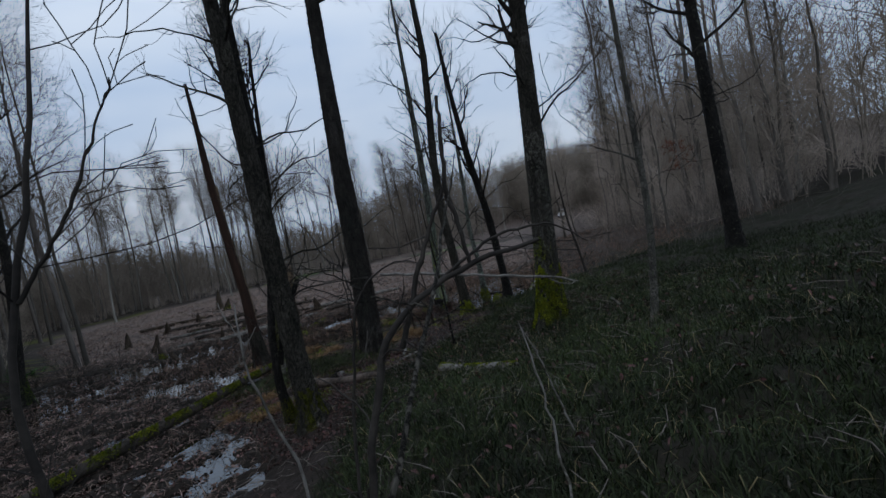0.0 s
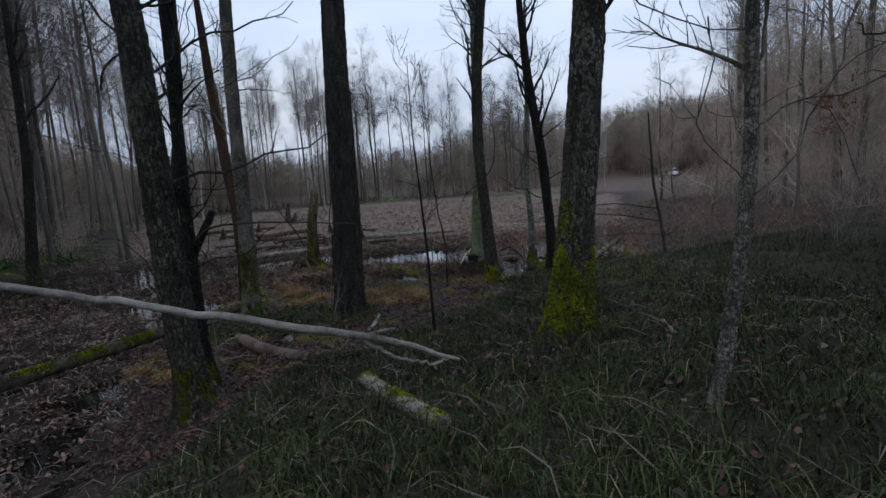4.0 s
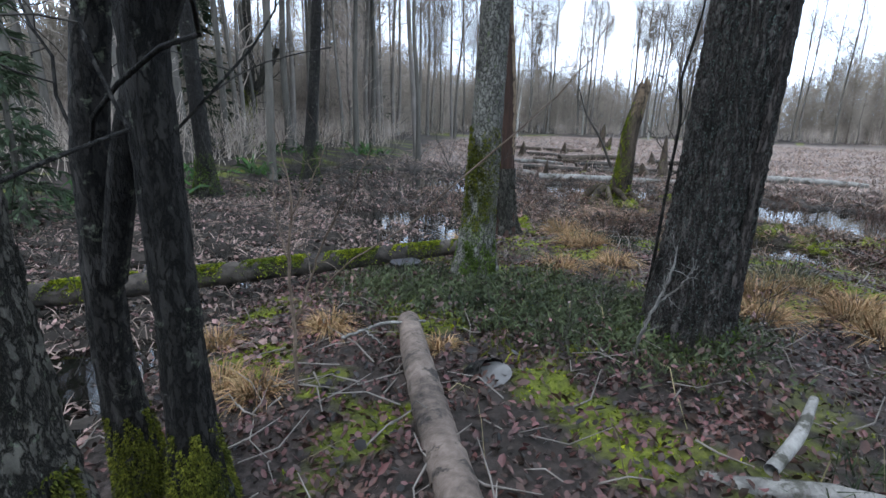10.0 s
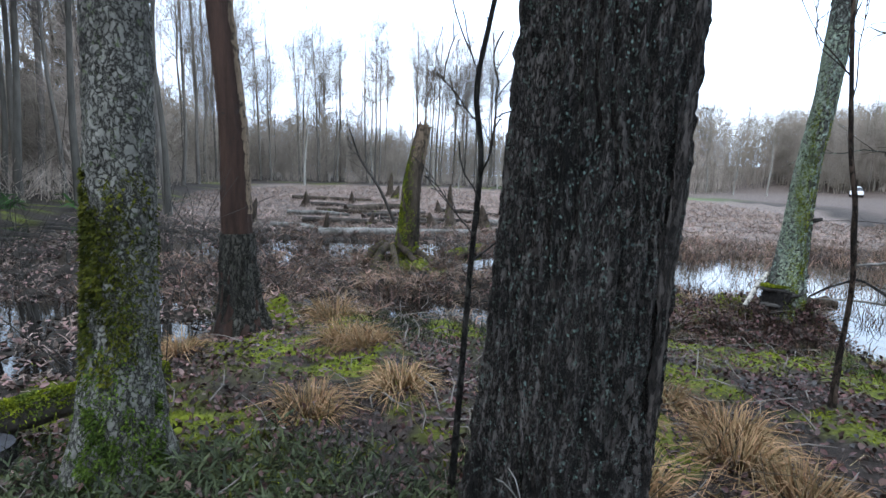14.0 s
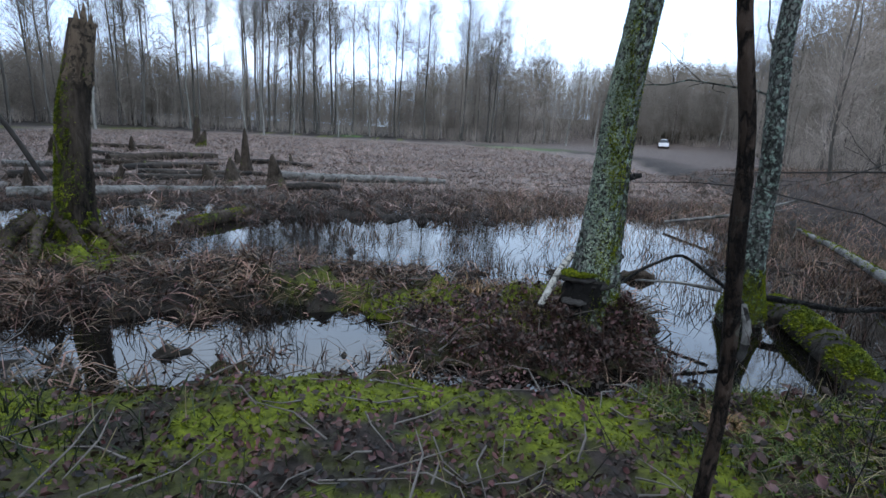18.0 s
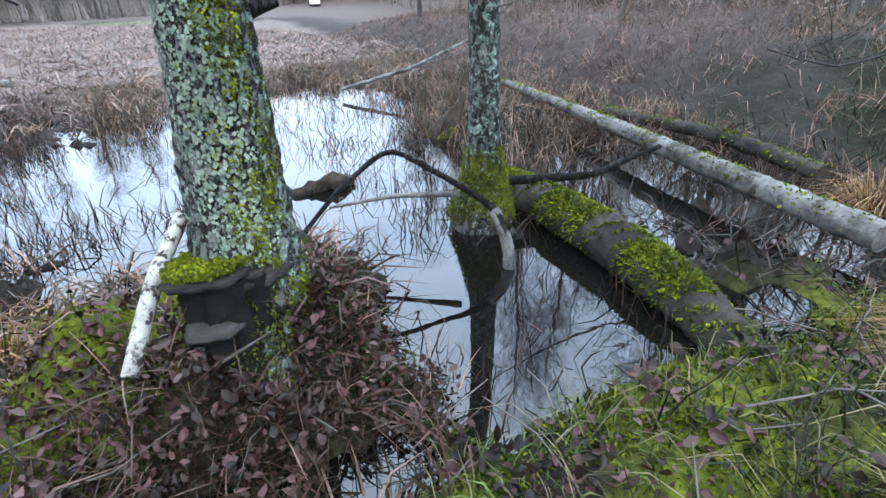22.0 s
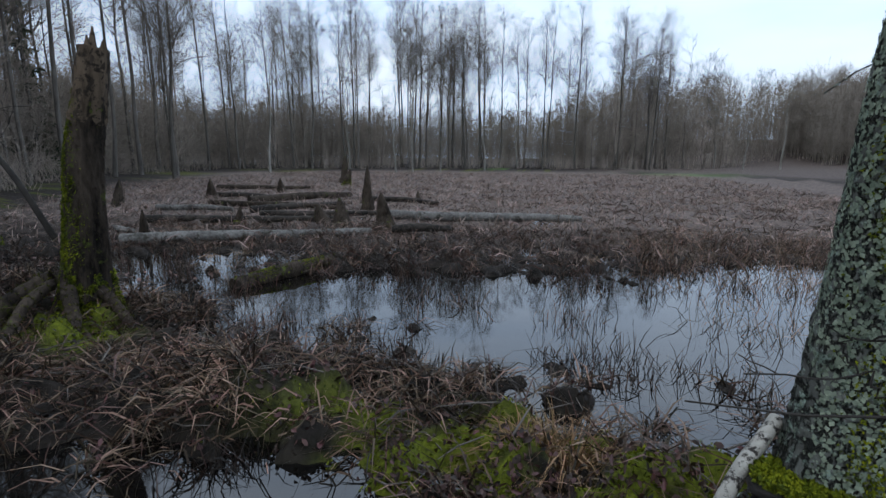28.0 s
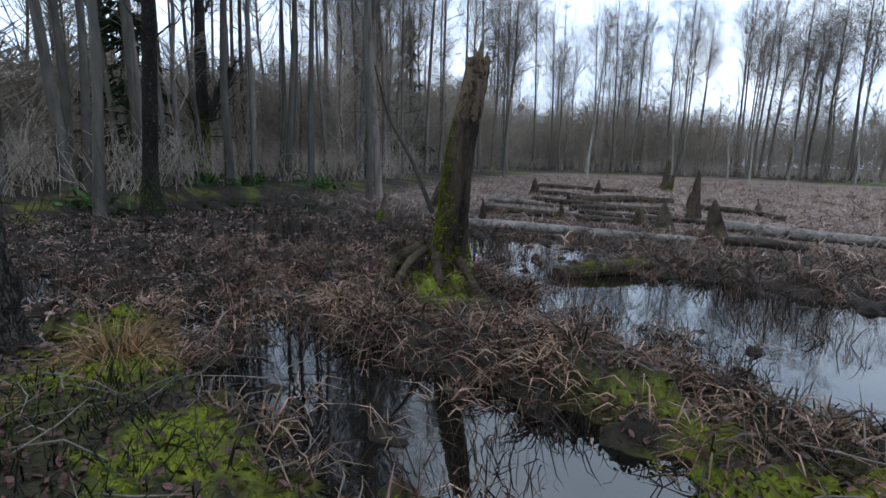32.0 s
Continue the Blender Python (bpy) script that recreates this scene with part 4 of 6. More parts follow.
shelf = bracket(1.38, 14.96, 0.55, 0.17, 0.06, 245, parent=lich)
bracket(1.52, 14.94, 0.5, 0.15, 0.08, 285, parent=lich)
bracket(1.68, 15.05, 0.72, 0.1, 0.07, 350, parent=lich)
bracket(1.7, 15.1, 0.52, 0.11, 0.07, 10, parent=lich)
a = rng.uniform(0, 2 * np.pi, 2600)
q = np.sqrt(rng.uniform(0.02, 0.85, 2600)) * 0.17
b = np.stack([1.38 + q * np.cos(a), 14.95 + q * np.sin(a) * 0.8, np.full(2600, 0.58)], 1)
part("shelf_moss", blades(b, unit(rng.normal(0, 0.4, (2600, 3)) + np.array([0, 0, 1])), rng.uniform(0.015, 0.035, 2600), rng.uniform(0.01, 0.02, 2600), rng.uniform(0, 0.4, 2600), rng), M["moss"], shelf, "bright moss cushion on the shelf")
# added black ribs stand in for the dark, shaded hollow below the shelf
for k in range(7):
    turn, lean = radians(170 + 28 * k), rng.uniform(0.01, 0.05)
    x0, y0 = 1.45 + 0.13 * np.cos(turn), 15.0 + 0.11 * np.sin(turn)
    rib = curve_points([(x0 + lean * np.cos(turn) * 3, y0 + lean * np.sin(turn) * 3, -0.02, 0.085), (x0, y0, 0.25, rng.uniform(0.06, 0.085)), (x0 - 0.02 * np.cos(turn), y0, 0.53, 0.06)], 9)
    part("shade_rib", tubes(rib[None, :, :3], rib[None, :, 3], 12, bark_bumps(rng, 9, 12, 0.3, 4, 0.3, 3, 0.5)[None]), M["hollow_shade"], lich, "black ribs standing in for the shaded hollow under the shelf")
bracket(1.34, 14.9, 0.36, 0.12, 0.05, 240, parent=lich)
stub = curve_points([(1.66, 15.02, 1.36, 0.03), (1.76, 15.0, 1.4, 0.025), (1.81, 14.99, 1.41, 0.02)], 5)
part("branch_stub", join(tubes(stub[None, :, :3], stub[None, :, 3], 8), cap(stub[:, :3], stub[:, 3], 8)), M["dark_bark"], lich)

# --- second pond tree with its mossy foot
pond, c, rng = near_tree("alder_tree", "slim speckled alder with a fat mossy foot standing in the water",
                         [(3.25, 15.45, -0.25, 0.24), (3.27, 15.44, 0.1, 0.19), (3.28, 15.43, 0.4, 0.12), (3.29, 15.42, 0.8, 0.092), (3.28, 15.42, 1.6, 0.085), (3.2, 15.45, 2.6, 0.08), (3.3, 15.5, 5, 0.06), (3.4, 15.5, 9, 0.02)],
                         "lichen_bark", 19, 30, 0.05, 8, 0.2, (14, (0.35, 1.0), (0.8, 1.8), (35, 75), 0.25, 90, 300))
part("moss", moss_coat(rng, c, 0.05, 0.6, -100, 5600, 0.014, arc=5), M["moss"], pond, "yellow moss sleeve")

# --- trees of the bank
mossy, c, rng = near_tree("leaning_tree", "stout leaning trunk with flaky bark, its foot thick with yellow moss",
                          [(1.78, 6.46, 0.4, 0.42), (1.84, 6.48, 0.8, 0.29), (1.93, 6.5, 1.4, 0.235), (2.05, 6.53, 2.5, 0.21), (2.17, 6.57, 3.7, 0.195), (2.4, 6.6, 6.2, 0.17), (2.6, 6.6, 10, 0.1), (2.7, 6.6, 15, 0.03)],
                          "alder_bark", 20, 44, 0.06, 10, 0.5, (18, (0.35, 1.0), (1.2, 2.8), (35, 75), 0.25, 160, 520), step=0.04)
part("bark", plates(rng, c, 1.2, 4.5, 2600, 0.045, 1.0, 1.4, 0.4), M["birch_bark"], mossy)
part("moss", join(moss_coat(rng, c, 0.4, 1.95, 205, 11000, 0.04, arc=3.6), moss_coat(rng, c, 1.9, 2.5, 210, 500, 0.03, arc=1.4)), M["moss"], mossy, "thick yellow-green moss")
part("moss", moss_coat(rng, c, 0.4, 1.7, 255, 7000, 0.035, arc=3), M["moss_olive"], mossy, "darker moss round the foot")
thin, c, rng = near_tree("young_birch", "thin young birch with peeling scaly bark among the grass",
                         [(1.97, 3.4, 0.85, 0.075), (2.02, 3.4, 1.2, 0.052), (2.08, 3.4, 1.6, 0.047), (2.17, 3.4, 2.3, 0.044), (2.21, 3.4, 2.9, 0.043), (2.2, 3.4, 3.6, 0.04), (2.24, 3.4, 5.5, 0.03), (2.28, 3.4, 9, 0.01)],
                         "birch_bark", 21, 20, 0.08, 7, 0.5, (12, (0.3, 1.0), (0.5, 1.3), (35, 75), 0.3, 70, 200))
part("bark", plates(rng, c, 0.8, 3.6, 700, 0.035, 1.0), M["birch_bark"], thin)
curvy, c, rng = near_tree("alder_tree", "curved grey alder on the bank with moss at its foot",
                          [(1.6, 11.82, 0.1, 0.27), (1.58, 11.82, 0.6, 0.15), (1.54, 11.81, 1.2, 0.13), (1.48, 11.8, 2.2, 0.122), (1.4, 11.78, 3.4, 0.118), (1.45, 11.78, 5, 0.11), (1.75, 11.8, 8, 0.1), (1.8, 11.8, 13, 0.035)],
                          "alder_bark", 22, 36, 0.05, 9, 0.5, (18, (0.3, 1.0), (1.0, 2.4), (35, 75), 0.3, 150, 480))
part("moss", moss_coat(rng, c, 0.1, 0.85, 215, 4200, 0.035, arc=3.6), M["moss"], curvy, "bright moss on the foot")
for name, label, pts, seed, crown in (
        ("sapling", "thin dark sapling on the bank", [(0.15, 7.88, 0.5, 0.022), (0.12, 7.87, 1.4, 0.019), (0.06, 7.85, 2.4, 0.016), (0.02, 7.84, 3.5, 0.01), (0.0, 7.8, 4.6, 0.004)], 23, (16, (0.25, 1), (0.3, 0.9), (40, 80), 0.2, 40, 90)),
        ("sapling", "thin kinked sapling beside the pine", [(-1.9, 10.5, 0.15, 0.017), (-1.84, 10.5, 1.0, 0.013), (-1.8, 10.52, 1.9, 0.012), (-1.86, 10.5, 2.12, 0.012), (-1.76, 10.5, 2.7, 0.009), (-1.72, 10.4, 4, 0.004)], 24, (12, (0.3, 1), (0.3, 0.9), (40, 80), 0.2, 30, 70)),
        ("alder_tree", "dark straight alder on the wooded slope", [(6.75, 6.9, 0.9, 0.24), (6.75, 6.9, 1.7, 0.16), (6.72, 6.9, 3.7, 0.145), (6.66, 6.9, 6.4, 0.13), (6.6, 6.9, 14, 0.04)], 26, (22, (0.35, 1), (1.2, 2.6), (35, 70), 0.3, 160, 420)),
        ("alder_tree", "dark alder beyond the leaning tree", [(3.2, 12.6, 0.3, 0.16), (3.2, 12.6, 1.0, 0.12), (3.05, 12.6, 3.0, 0.115), (2.75, 12.6, 5.0, 0.1), (2.5, 12.6, 9, 0.05)], 27, (18, (0.35, 1), (1.0, 2.2), (35, 70), 0.3, 120, 360))):
    near_tree(name, label, pts, "dark_bark", seed, 16, 0.05, 6, 0.4, crown)
near_tree("young_alder", "slim crooked brown young alder at the pond edge",
          [(0.5, 12.0, 0.05, 0.024), (0.505, 12.0, 0.75, 0.017), (0.525, 12.0, 1.05, 0.0155), (0.52, 12.0, 1.28, 0.0155), (0.488, 12.0, 1.5, 0.017), (0.482, 12.0, 1.7, 0.015), (0.42, 12.0, 1.92, 0.014), (0.3, 12.1, 3.2, 0.011), (0.2, 12.2, 5.5, 0.007)],
          "young_bark", 25, 18, 0.08, 6, 0.4, (14, (0.35, 1), (0.5, 1.4), (35, 75), 0.25, 60, 160))


for k, pts in enumerate(([(-10.6, 10.2, 0.0, 0.2), (-10.5, 10.3, 0.8, 0.15), (-10.0, 10.6, 3.0, 0.13), (-9.2, 11.0, 6.0, 0.1), (-8.8, 11.2, 11, 0.03)],
                         [(-11.6, 12.6, 0.0, 0.24), (-11.6, 12.6, 0.9, 0.17), (-11.8, 12.6, 4.0, 0.15), (-12.2, 12.6, 8.0, 0.11), (-12.4, 12.6, 14, 0.03)],
                         [(-10.2, 7.4, 0.0, 0.17), (-10.1, 7.4, 0.8, 0.13), (-9.5, 7.7, 2.6, 0.11), (-9.3, 8.0, 5.0, 0.09), (-9.4, 8.2, 10, 0.03)],
                         [(-12.4, 16.4, 0.0, 0.22), (-12.4, 16.4, 0.9, 0.16), (-12.1, 16.5, 4.0, 0.14), (-12.0, 16.6, 8.0, 0.1), (-12.0, 16.6, 15, 0.03)])):
    t, c, rng = near_tree("alder_tree", "dark crooked alder beyond the wet hollow", pts, "dark_bark", 340 + k, 16, 0.05, 6, 0.5, (20, (0.3, 1), (1.0, 2.4), (35, 75), 0.25, 140, 420))
    part("moss", moss_coat(rng, c, 0.0, 1.0, -40, 900, 0.035, arc=4), M["moss_dark"], t)


# ==== far and middle trees ====
def wood_tree(name, label, seed, h, r, clean, n1, n2, n3, spread, bark="far_bark", twig="twig", lean=0.3):
    """A tall bare tree, standing at the origin, to be copied about."""
    rng = np.random.default_rng(seed)
    t = thing(name, label, "tree", "bare trees of the far wood")
    x, y = np.cumsum(rng.normal(0, lean * 0.4, 6)), np.cumsum(rng.normal(0, lean * 0.4, 6))
    pts = [(0, 0, -0.4, r * 1.5), (0, 0, 0.3, r * 1.1)] + [(x[i], y[i], h * (i + 1) / 6, r * (1 - 0.86 * (i + 1) / 6)) for i in range(6)]
    c = curve_points(pts, 26)
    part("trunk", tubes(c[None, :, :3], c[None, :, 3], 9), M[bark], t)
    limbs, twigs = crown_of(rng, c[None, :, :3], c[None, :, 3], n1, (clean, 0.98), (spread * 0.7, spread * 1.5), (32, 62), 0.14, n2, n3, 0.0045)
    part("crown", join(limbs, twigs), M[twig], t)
    return t


def spruce(seed, h, r):
    rng = np.random.default_rng(seed)
    t = thing("spruce_tree", "dark green spruce at the wood's edge", "tree", "spruces of the far wood")
    c = curve_points([(0, 0, -0.3, 0.16), (0, 0, h * 0.5, 0.1), (0, 0, h, 0.02)], 14)
    part("trunk", tubes(c[None, :, :3], c[None, :, 3], 8), M["far_bark"], t)
    p1, r1 = sprout(rng, c[None, :, :3], c[None, :, 3], 130, (0.08, 0.99), (r * 0.8, r * 1.1), (75, 105), -0.1, 0.06, 5, 0.3, 0.3)
    u = (p1[:, 0, 2] / h)
    p1 = p1[:, :1] + (p1 - p1[:, :1]) * np.clip(1.1 - u, 0.08, 1)[:, None, None]
    n = 2600
    w, f = rng.integers(0, len(p1), n), rng.uniform(0.2, 3.99, n)
    i = f.astype(int)
    g = (f - i)[:, None]
    base = p1[w, i] * (1 - g) + p1[w, i + 1] * g
    way = unit(unit(p1[w, 4] - p1[w, 0]) + rng.normal(0, 0.55, (n, 3)) - np.array([0, 0, 0.3]))
    part("needles", join(tubes(p1, np.maximum(r1, 0.01), 3), blades(base, way, rng.uniform(0.25, 0.6, n), rng.uniform(0.06, 0.14, n), rng.uniform(0, 0.4, n), rng)), M["needles"], t)
    return t


WOOD = [wood_tree("bare_tree", "tall slender bare alder with a light twiggy crown", 100 + i, h, r, cl, 44, 420, 1500, sp) for i, (h, r, cl, sp) in enumerate(
    ((18, 0.12, 0.45, 3.2), (20, 0.14, 0.5, 3.5), (16, 0.1, 0.4, 2.8), (21, 0.14, 0.52, 3.4), (19, 0.12, 0.48, 3.0), (17, 0.13, 0.32, 3.8)))]
BUSHY = [wood_tree("bare_tree", "bare brown young tree with dense twigs", 120 + i, h, r, 0.12, 40, 280, 1300, sp, "far_bark", "hazed_twig") for i, (h, r, sp) in enumerate(((9, 0.08, 1.7), (11, 0.1, 2.0), (7, 0.06, 1.5)))]
BIRCH = [wood_tree("pale_birch", "slim pale dead birch at the marsh edge", 130 + i, h, 0.1, 0.55, 10, 40, 120, 0.8, "pale_bark", "twig", 0.6) for i, h in enumerate((9, 12))]
SPRUCE = [spruce(140, 11, 2.2), spruce(141, 8, 1.7)]


def plant(src, x, y, turn, size=1.0, lean=0.0):
    return copy_thing(src, pose(x, y, ground_at(x, y) - 0.05, lean, 0, turn) @ Matrix.Diagonal((size, size, size, 1)))


rng = np.random.default_rng(55)
line = np.array([(22, -8), (19, 3), (15.5, 11), (14, 18), (16, 26), (22, 37), (33, 52), (47, 74), (62, 100), (50, 116), (34, 108), (22, 84), (8, 77), (-8, 78), (-19, 74), (-34, 62), (-28, 42), (-20, 28), (-19.5, 20), (-15, 12), (-15, 4), (-17, -8)], float)


def open_view(x, y):
    """The cleared strip: the meadow before the parked car."""
    way = np.array([50, 101.0]) - np.array([0.5, 8.0])
    u = ((x - 0.5) * way[0] + (y - 8) * way[1]) / (way @ way)
    track = np.hypot(x - 0.5 - u * way[0], y - 8 - u * way[1]) < 2.2
    return track and 20 < y < 102


def edge_of_wood(turn):
    """Distance from the middle of the marsh to the wood's edge in a direction."""
    way, best = np.array([np.cos(turn), np.sin(turn)]), 0.0
    for a, b in zip(line, np.roll(line, -1, 0)):
        den = way[0] * (b - a)[1] - way[1] * (b - a)[0]
        if abs(den) < 1e-9:
            continue
        r = (a - CENTRE)[0] * (b - a)[1] - (a - CENTRE)[1] * (b - a)[0]
        u = ((a - CENTRE)[0] * way[1] - (a - CENTRE)[1] * way[0]) / den
        if 0 <= u <= 1 and r / den > 0:
            best = max(best, r / den)
    return best, way


CENTRE = np.array([0.0, 20.0])


def thin_here(x, y):
    """Share of the wood that stands on the near flanks of the marsh."""
    return 0.15 if y < 45 and x > 12 else 0.42 if y < 45 and x < -10 else 0.5 if -24 < x < 6 else 1.0


def in_wood(rng, near, far, power):
    """A spot in the wood, between two depths behind its edge."""
    turn = radians(rng.uniform(-22, 205)) if rng.uniform() < 0.93 else rng.uniform(0, 2 * np.pi)
    r, way = edge_of_wood(turn)
    return CENTRE + way * (r + near + (far - near) * rng.uniform() ** power)


count = 0
while count < 270:
    p = in_wood(rng, 0, 26, 2.0)
    if open_view(*p) or rng.uniform() > thin_here(*p) ** 0.5:
        continue
    count += 1
    side = p[0] > 14
    pick = rng.uniform(0, 0.96 if side and p[1] < 60 else 1)
    if pick < (0.4 if side else 0.84):
        src, size = WOOD[rng.integers(len(WOOD))], rng.uniform(0.72, 0.95) if side else rng.uniform(0.85, 1.15)
    elif pick < 0.93:
        src, size = BUSHY[rng.integers(len(BUSHY))], rng.uniform(0.6, 1.1)
    elif pick < 0.965:
        src, size = BIRCH[rng.integers(len(BIRCH))], rng.uniform(0.8, 1.3)
    else:
        k, size = rng.integers(len(SPRUCE)), rng.uniform(0.7, 1.25)
        src = SPRUCE[k] if p[0] < -16 and p[1] < 50 else BUSHY[k]
    plant(src, p[0], p[1], rng.uniform(0, 360), size)
for x, y, s in ((-12.5, 64, 0.9), (-14.0, 63, 1.0), (-10.0, 66, 0.8), (-25, 58, 1.2), (-21.6, 70, 1.1), (-6, 72, 0.9)):
    plant(BIRCH[int(s * 10) % 2], x, y, x * 40, s)
for i, (x, y, s) in enumerate(((-16.4, 22.8, 1.0), (-14.2, 24.2, 0.9), (-13.4, 23.2, 1.0), (-18, 20.5, 1.05), (-27, 42, 1.1), (-25, 45, 1.0), (-27.5, 48.5, 1.15), (-28.9, 46.4, 1.1), (-12, 8, 1.0), (-11, 4.5, 0.9), (-13, 15.5, 1.0),
                               (10.9, 19, 0.7), (12.9, 17.9, 0.9), (11.5, 15.4, 0.6), (12, 24, 0.8), (13.2, 28, 0.9), (14, 21.5, 0.8), (15, 24.5, 0.9))):
    plant(BUSHY[i % len(BUSHY)] if x > 9 else WOOD[i % len(WOOD)], x, y, i * 77, s)
rng = np.random.default_rng(56)
for i in range(36):
    y = rng.uniform(21, 44)
    x = (-20.5 if y < 28 else -20.5 - (y - 28) * 0.57) - rng.uniform(0, 7)
    plant(WOOD[i % len(WOOD)] if i % 4 == 0 else BUSHY[i % len(BUSHY)], x, y, i * 71, rng.uniform(0.85, 1.25))
for src in WOOD + BUSHY + BIRCH + SPRUCE:
    i = [*WOOD, *BUSHY, *BIRCH, *SPRUCE].index(src)
    x, y = (-30 - 3 * SPRUCE.index(src), 36) if src in SPRUCE else (-24 + i * 5.5, 84 + 3 * (i % 3))
    src.location = (x, y, ground_at(x, y))


def brush(name, label, spots, seed, h, mat, per=26, r=0.006):
    """Bare shrubs: many thin stems from each spot, as one piece of undergrowth."""
    rng = np.random.default_rng(seed)
    n = len(spots) * per
    xy = np.repeat(np.asarray(spots, float), per, 0) + rng.normal(0, 0.45, (n, 2))
    z = height(xy[:, 0], xy[:, 1])
    way = unit(np.stack([rng.normal(0, 0.35, n), rng.normal(0, 0.35, n), np.ones(n)], 1))
    L = rng.uniform(0.5, 1.1, n) * h
    pts, here = [], np.stack([xy[:, 0], xy[:, 1], z - 0.05], 1)
    for k in range(5):
        pts.append(here)
        way = unit(way + rng.normal(0, 0.24, (n, 3)))
        here = here + way * (L / 4)[:, None]
    P = np.stack(pts, 1)
    R = np.full((n, 1), r) * np.linspace(1, 0.3, 5)[None] * rng.uniform(0.7, 1.4, (n, 1))
    p2, r2 = sprout(rng, P, R, n * 4, (0.3, 1), (0.25 * h, 0.45 * h), (20, 60), 0.2, 0.15, 2, 0.7, 0.4)
    ob = part(name, join(tubes(P, R, 3), tubes(p2, np.maximum(r2, r * 0.4), 3)), M[mat])
    return tagged(ob, label, "undergrowth", kind="stuff")


def far_wood(name, label, spots, seed, lo, hi, mat, twigs=70, r=0.022):
    """Dense distant woodland: thin stems full of fine twigs, as one mass."""
    rng = np.random.default_rng(seed)
    xy = np.asarray(spots, float)
    n = len(xy)
    h = rng.uniform(lo, hi, n) * (1 - 0.36 * sstep(-xy[:, 0], -16, 0)) * (0.6 + 0.4 * sstep(np.hypot(xy[:, 0], xy[:, 1] - 8), 30, 62)) * (1 + 0.1 * waves(xy[:, 0], xy[:, 1], 30, 45, 2))
    z = height(xy[:, 0], xy[:, 1])
    u = np.linspace(0, 1, 5)
    P = np.stack([xy[:, :1] + rng.normal(0, 0.35, (n, 1)) * u, xy[:, 1:] + rng.normal(0, 0.35, (n, 1)) * u, z[:, None] - 0.2 + h[:, None] * u], -1)
    R = r * (h / 10)[:, None] * np.linspace(1.2, 0.2, 5)[None] * rng.uniform(0.7, 1.4, (n, 1))
    p1, r1 = sprout(rng, P, R, n * twigs, (0.12, 1), (0.08 * hi, 0.2 * hi), (30, 80), 0.12, 0.2, 2, 0.5, 0.5)
    ob = part(name, join(tubes(P, R, 4), tubes(p1, np.maximum(r1, 0.017), 3)), M[mat])
    return tagged(ob, label, "woodland", kind="stuff")


deep = [q for q in (in_wood(rng, 3, 46, 0.9) for _ in range(6600)) if not open_view(*q) and rng.uniform() < thin_here(*q)]
low = [q for q in (in_wood(rng, -1.0, 24, 1.4) for _ in range(1100)) if not open_view(*q) and rng.uniform() < 0.75]
deep += [np.array([rng.uniform(46, 74), rng.uniform(106, 132)]) for _ in range(700)]
far_wood("far_wood", "dense bare brown woodland behind the marsh", deep, 62, 10, 15, "hazed_twig", 54, 0.036)
brush("undergrowth", "bare brown brushwood along the wood's edge", low, 61, 2.2, "hazed_twig", 10, 0.012)


# ==== logs, stumps and branches ====
def log(name, label, points, mat, seed, sides=18, rough=0.05, category="log", moss=0, moss_mat="moss", ends=True, group=""):
    rng = np.random.default_rng(seed)
    t = thing(name, label, category, group)
    p = np.asarray(points, float)
    k = max(10, int(np.linalg.norm(np.diff(p[:, :3], axis=0), axis=1).sum() / 0.07))
    c = curve_points(p, k)
    c[:, 2] += 0.015 * np.sin(np.linspace(0, 7, k) + seed)
    bumps = 1 + rough * rng.normal(size=(1, k, sides)) + 0.05 * np.sin(np.arange(sides) * 4 * np.pi / sides + seed)[None, None]
    shape = [tubes(c[None, :, :3], c[None, :, 3], sides, bumps)]
    if ends:
        shape += [cap(c[:, :3], c[:, 3] * 1.02, sides), cap(c[:, :3], c[:, 3] * 1.02, sides, False)]
    part("stem", join(*shape), M[mat], t)
    if moss:
        n = int(moss * 2.2)
        u = rng.uniform(0, k - 1.001, n)
        i = u.astype(int)
        q = c[i] * (1 - (u - i)[:, None]) + c[i + 1] * (u - i)[:, None]
        _, N, B = frames_of(c[None, :, :3])
        a = rng.normal(0, 0.75, n)
        upw = np.where((B[0, i, 2] > N[0, i, 2])[:, None], B[0, i], N[0, i])
        upw = np.where(np.abs(upw[:, 2:]) < 0.3, np.array([[0, 0, 1.0]]), upw)
        upw = unit(upw * np.sign(upw[:, 2:] + 1e-6))
        tan = unit(c[np.minimum(i + 1, k - 1), :3] - c[i, :3])
        sidew = np.cross(tan, upw)
        out = upw * np.cos(a)[:, None] + sidew * np.sin(a)[:, None]
        keep = np.sin(u * 0.55 + seed) + 0.5 * np.sin(u * 1.7 + a * 2) + 0.4 * np.sin(u * 4.1 + a * 5) + rng.uniform(-0.5, 0.5, n) > -0.2
        q, out = q[keep], out[keep]
        m = len(q)
        part("moss", blades(q[:, :3] + out * (q[:, 3] * 0.98)[:, None], unit(out + rng.normal(0, 0.45, (m, 3))), rng.uniform(0.012, 0.034, m), rng.uniform(0.008, 0.018, m), rng.uniform(0, 0.4, m), rng), M[moss_mat], t, "yellow-green moss cushions")
    return t


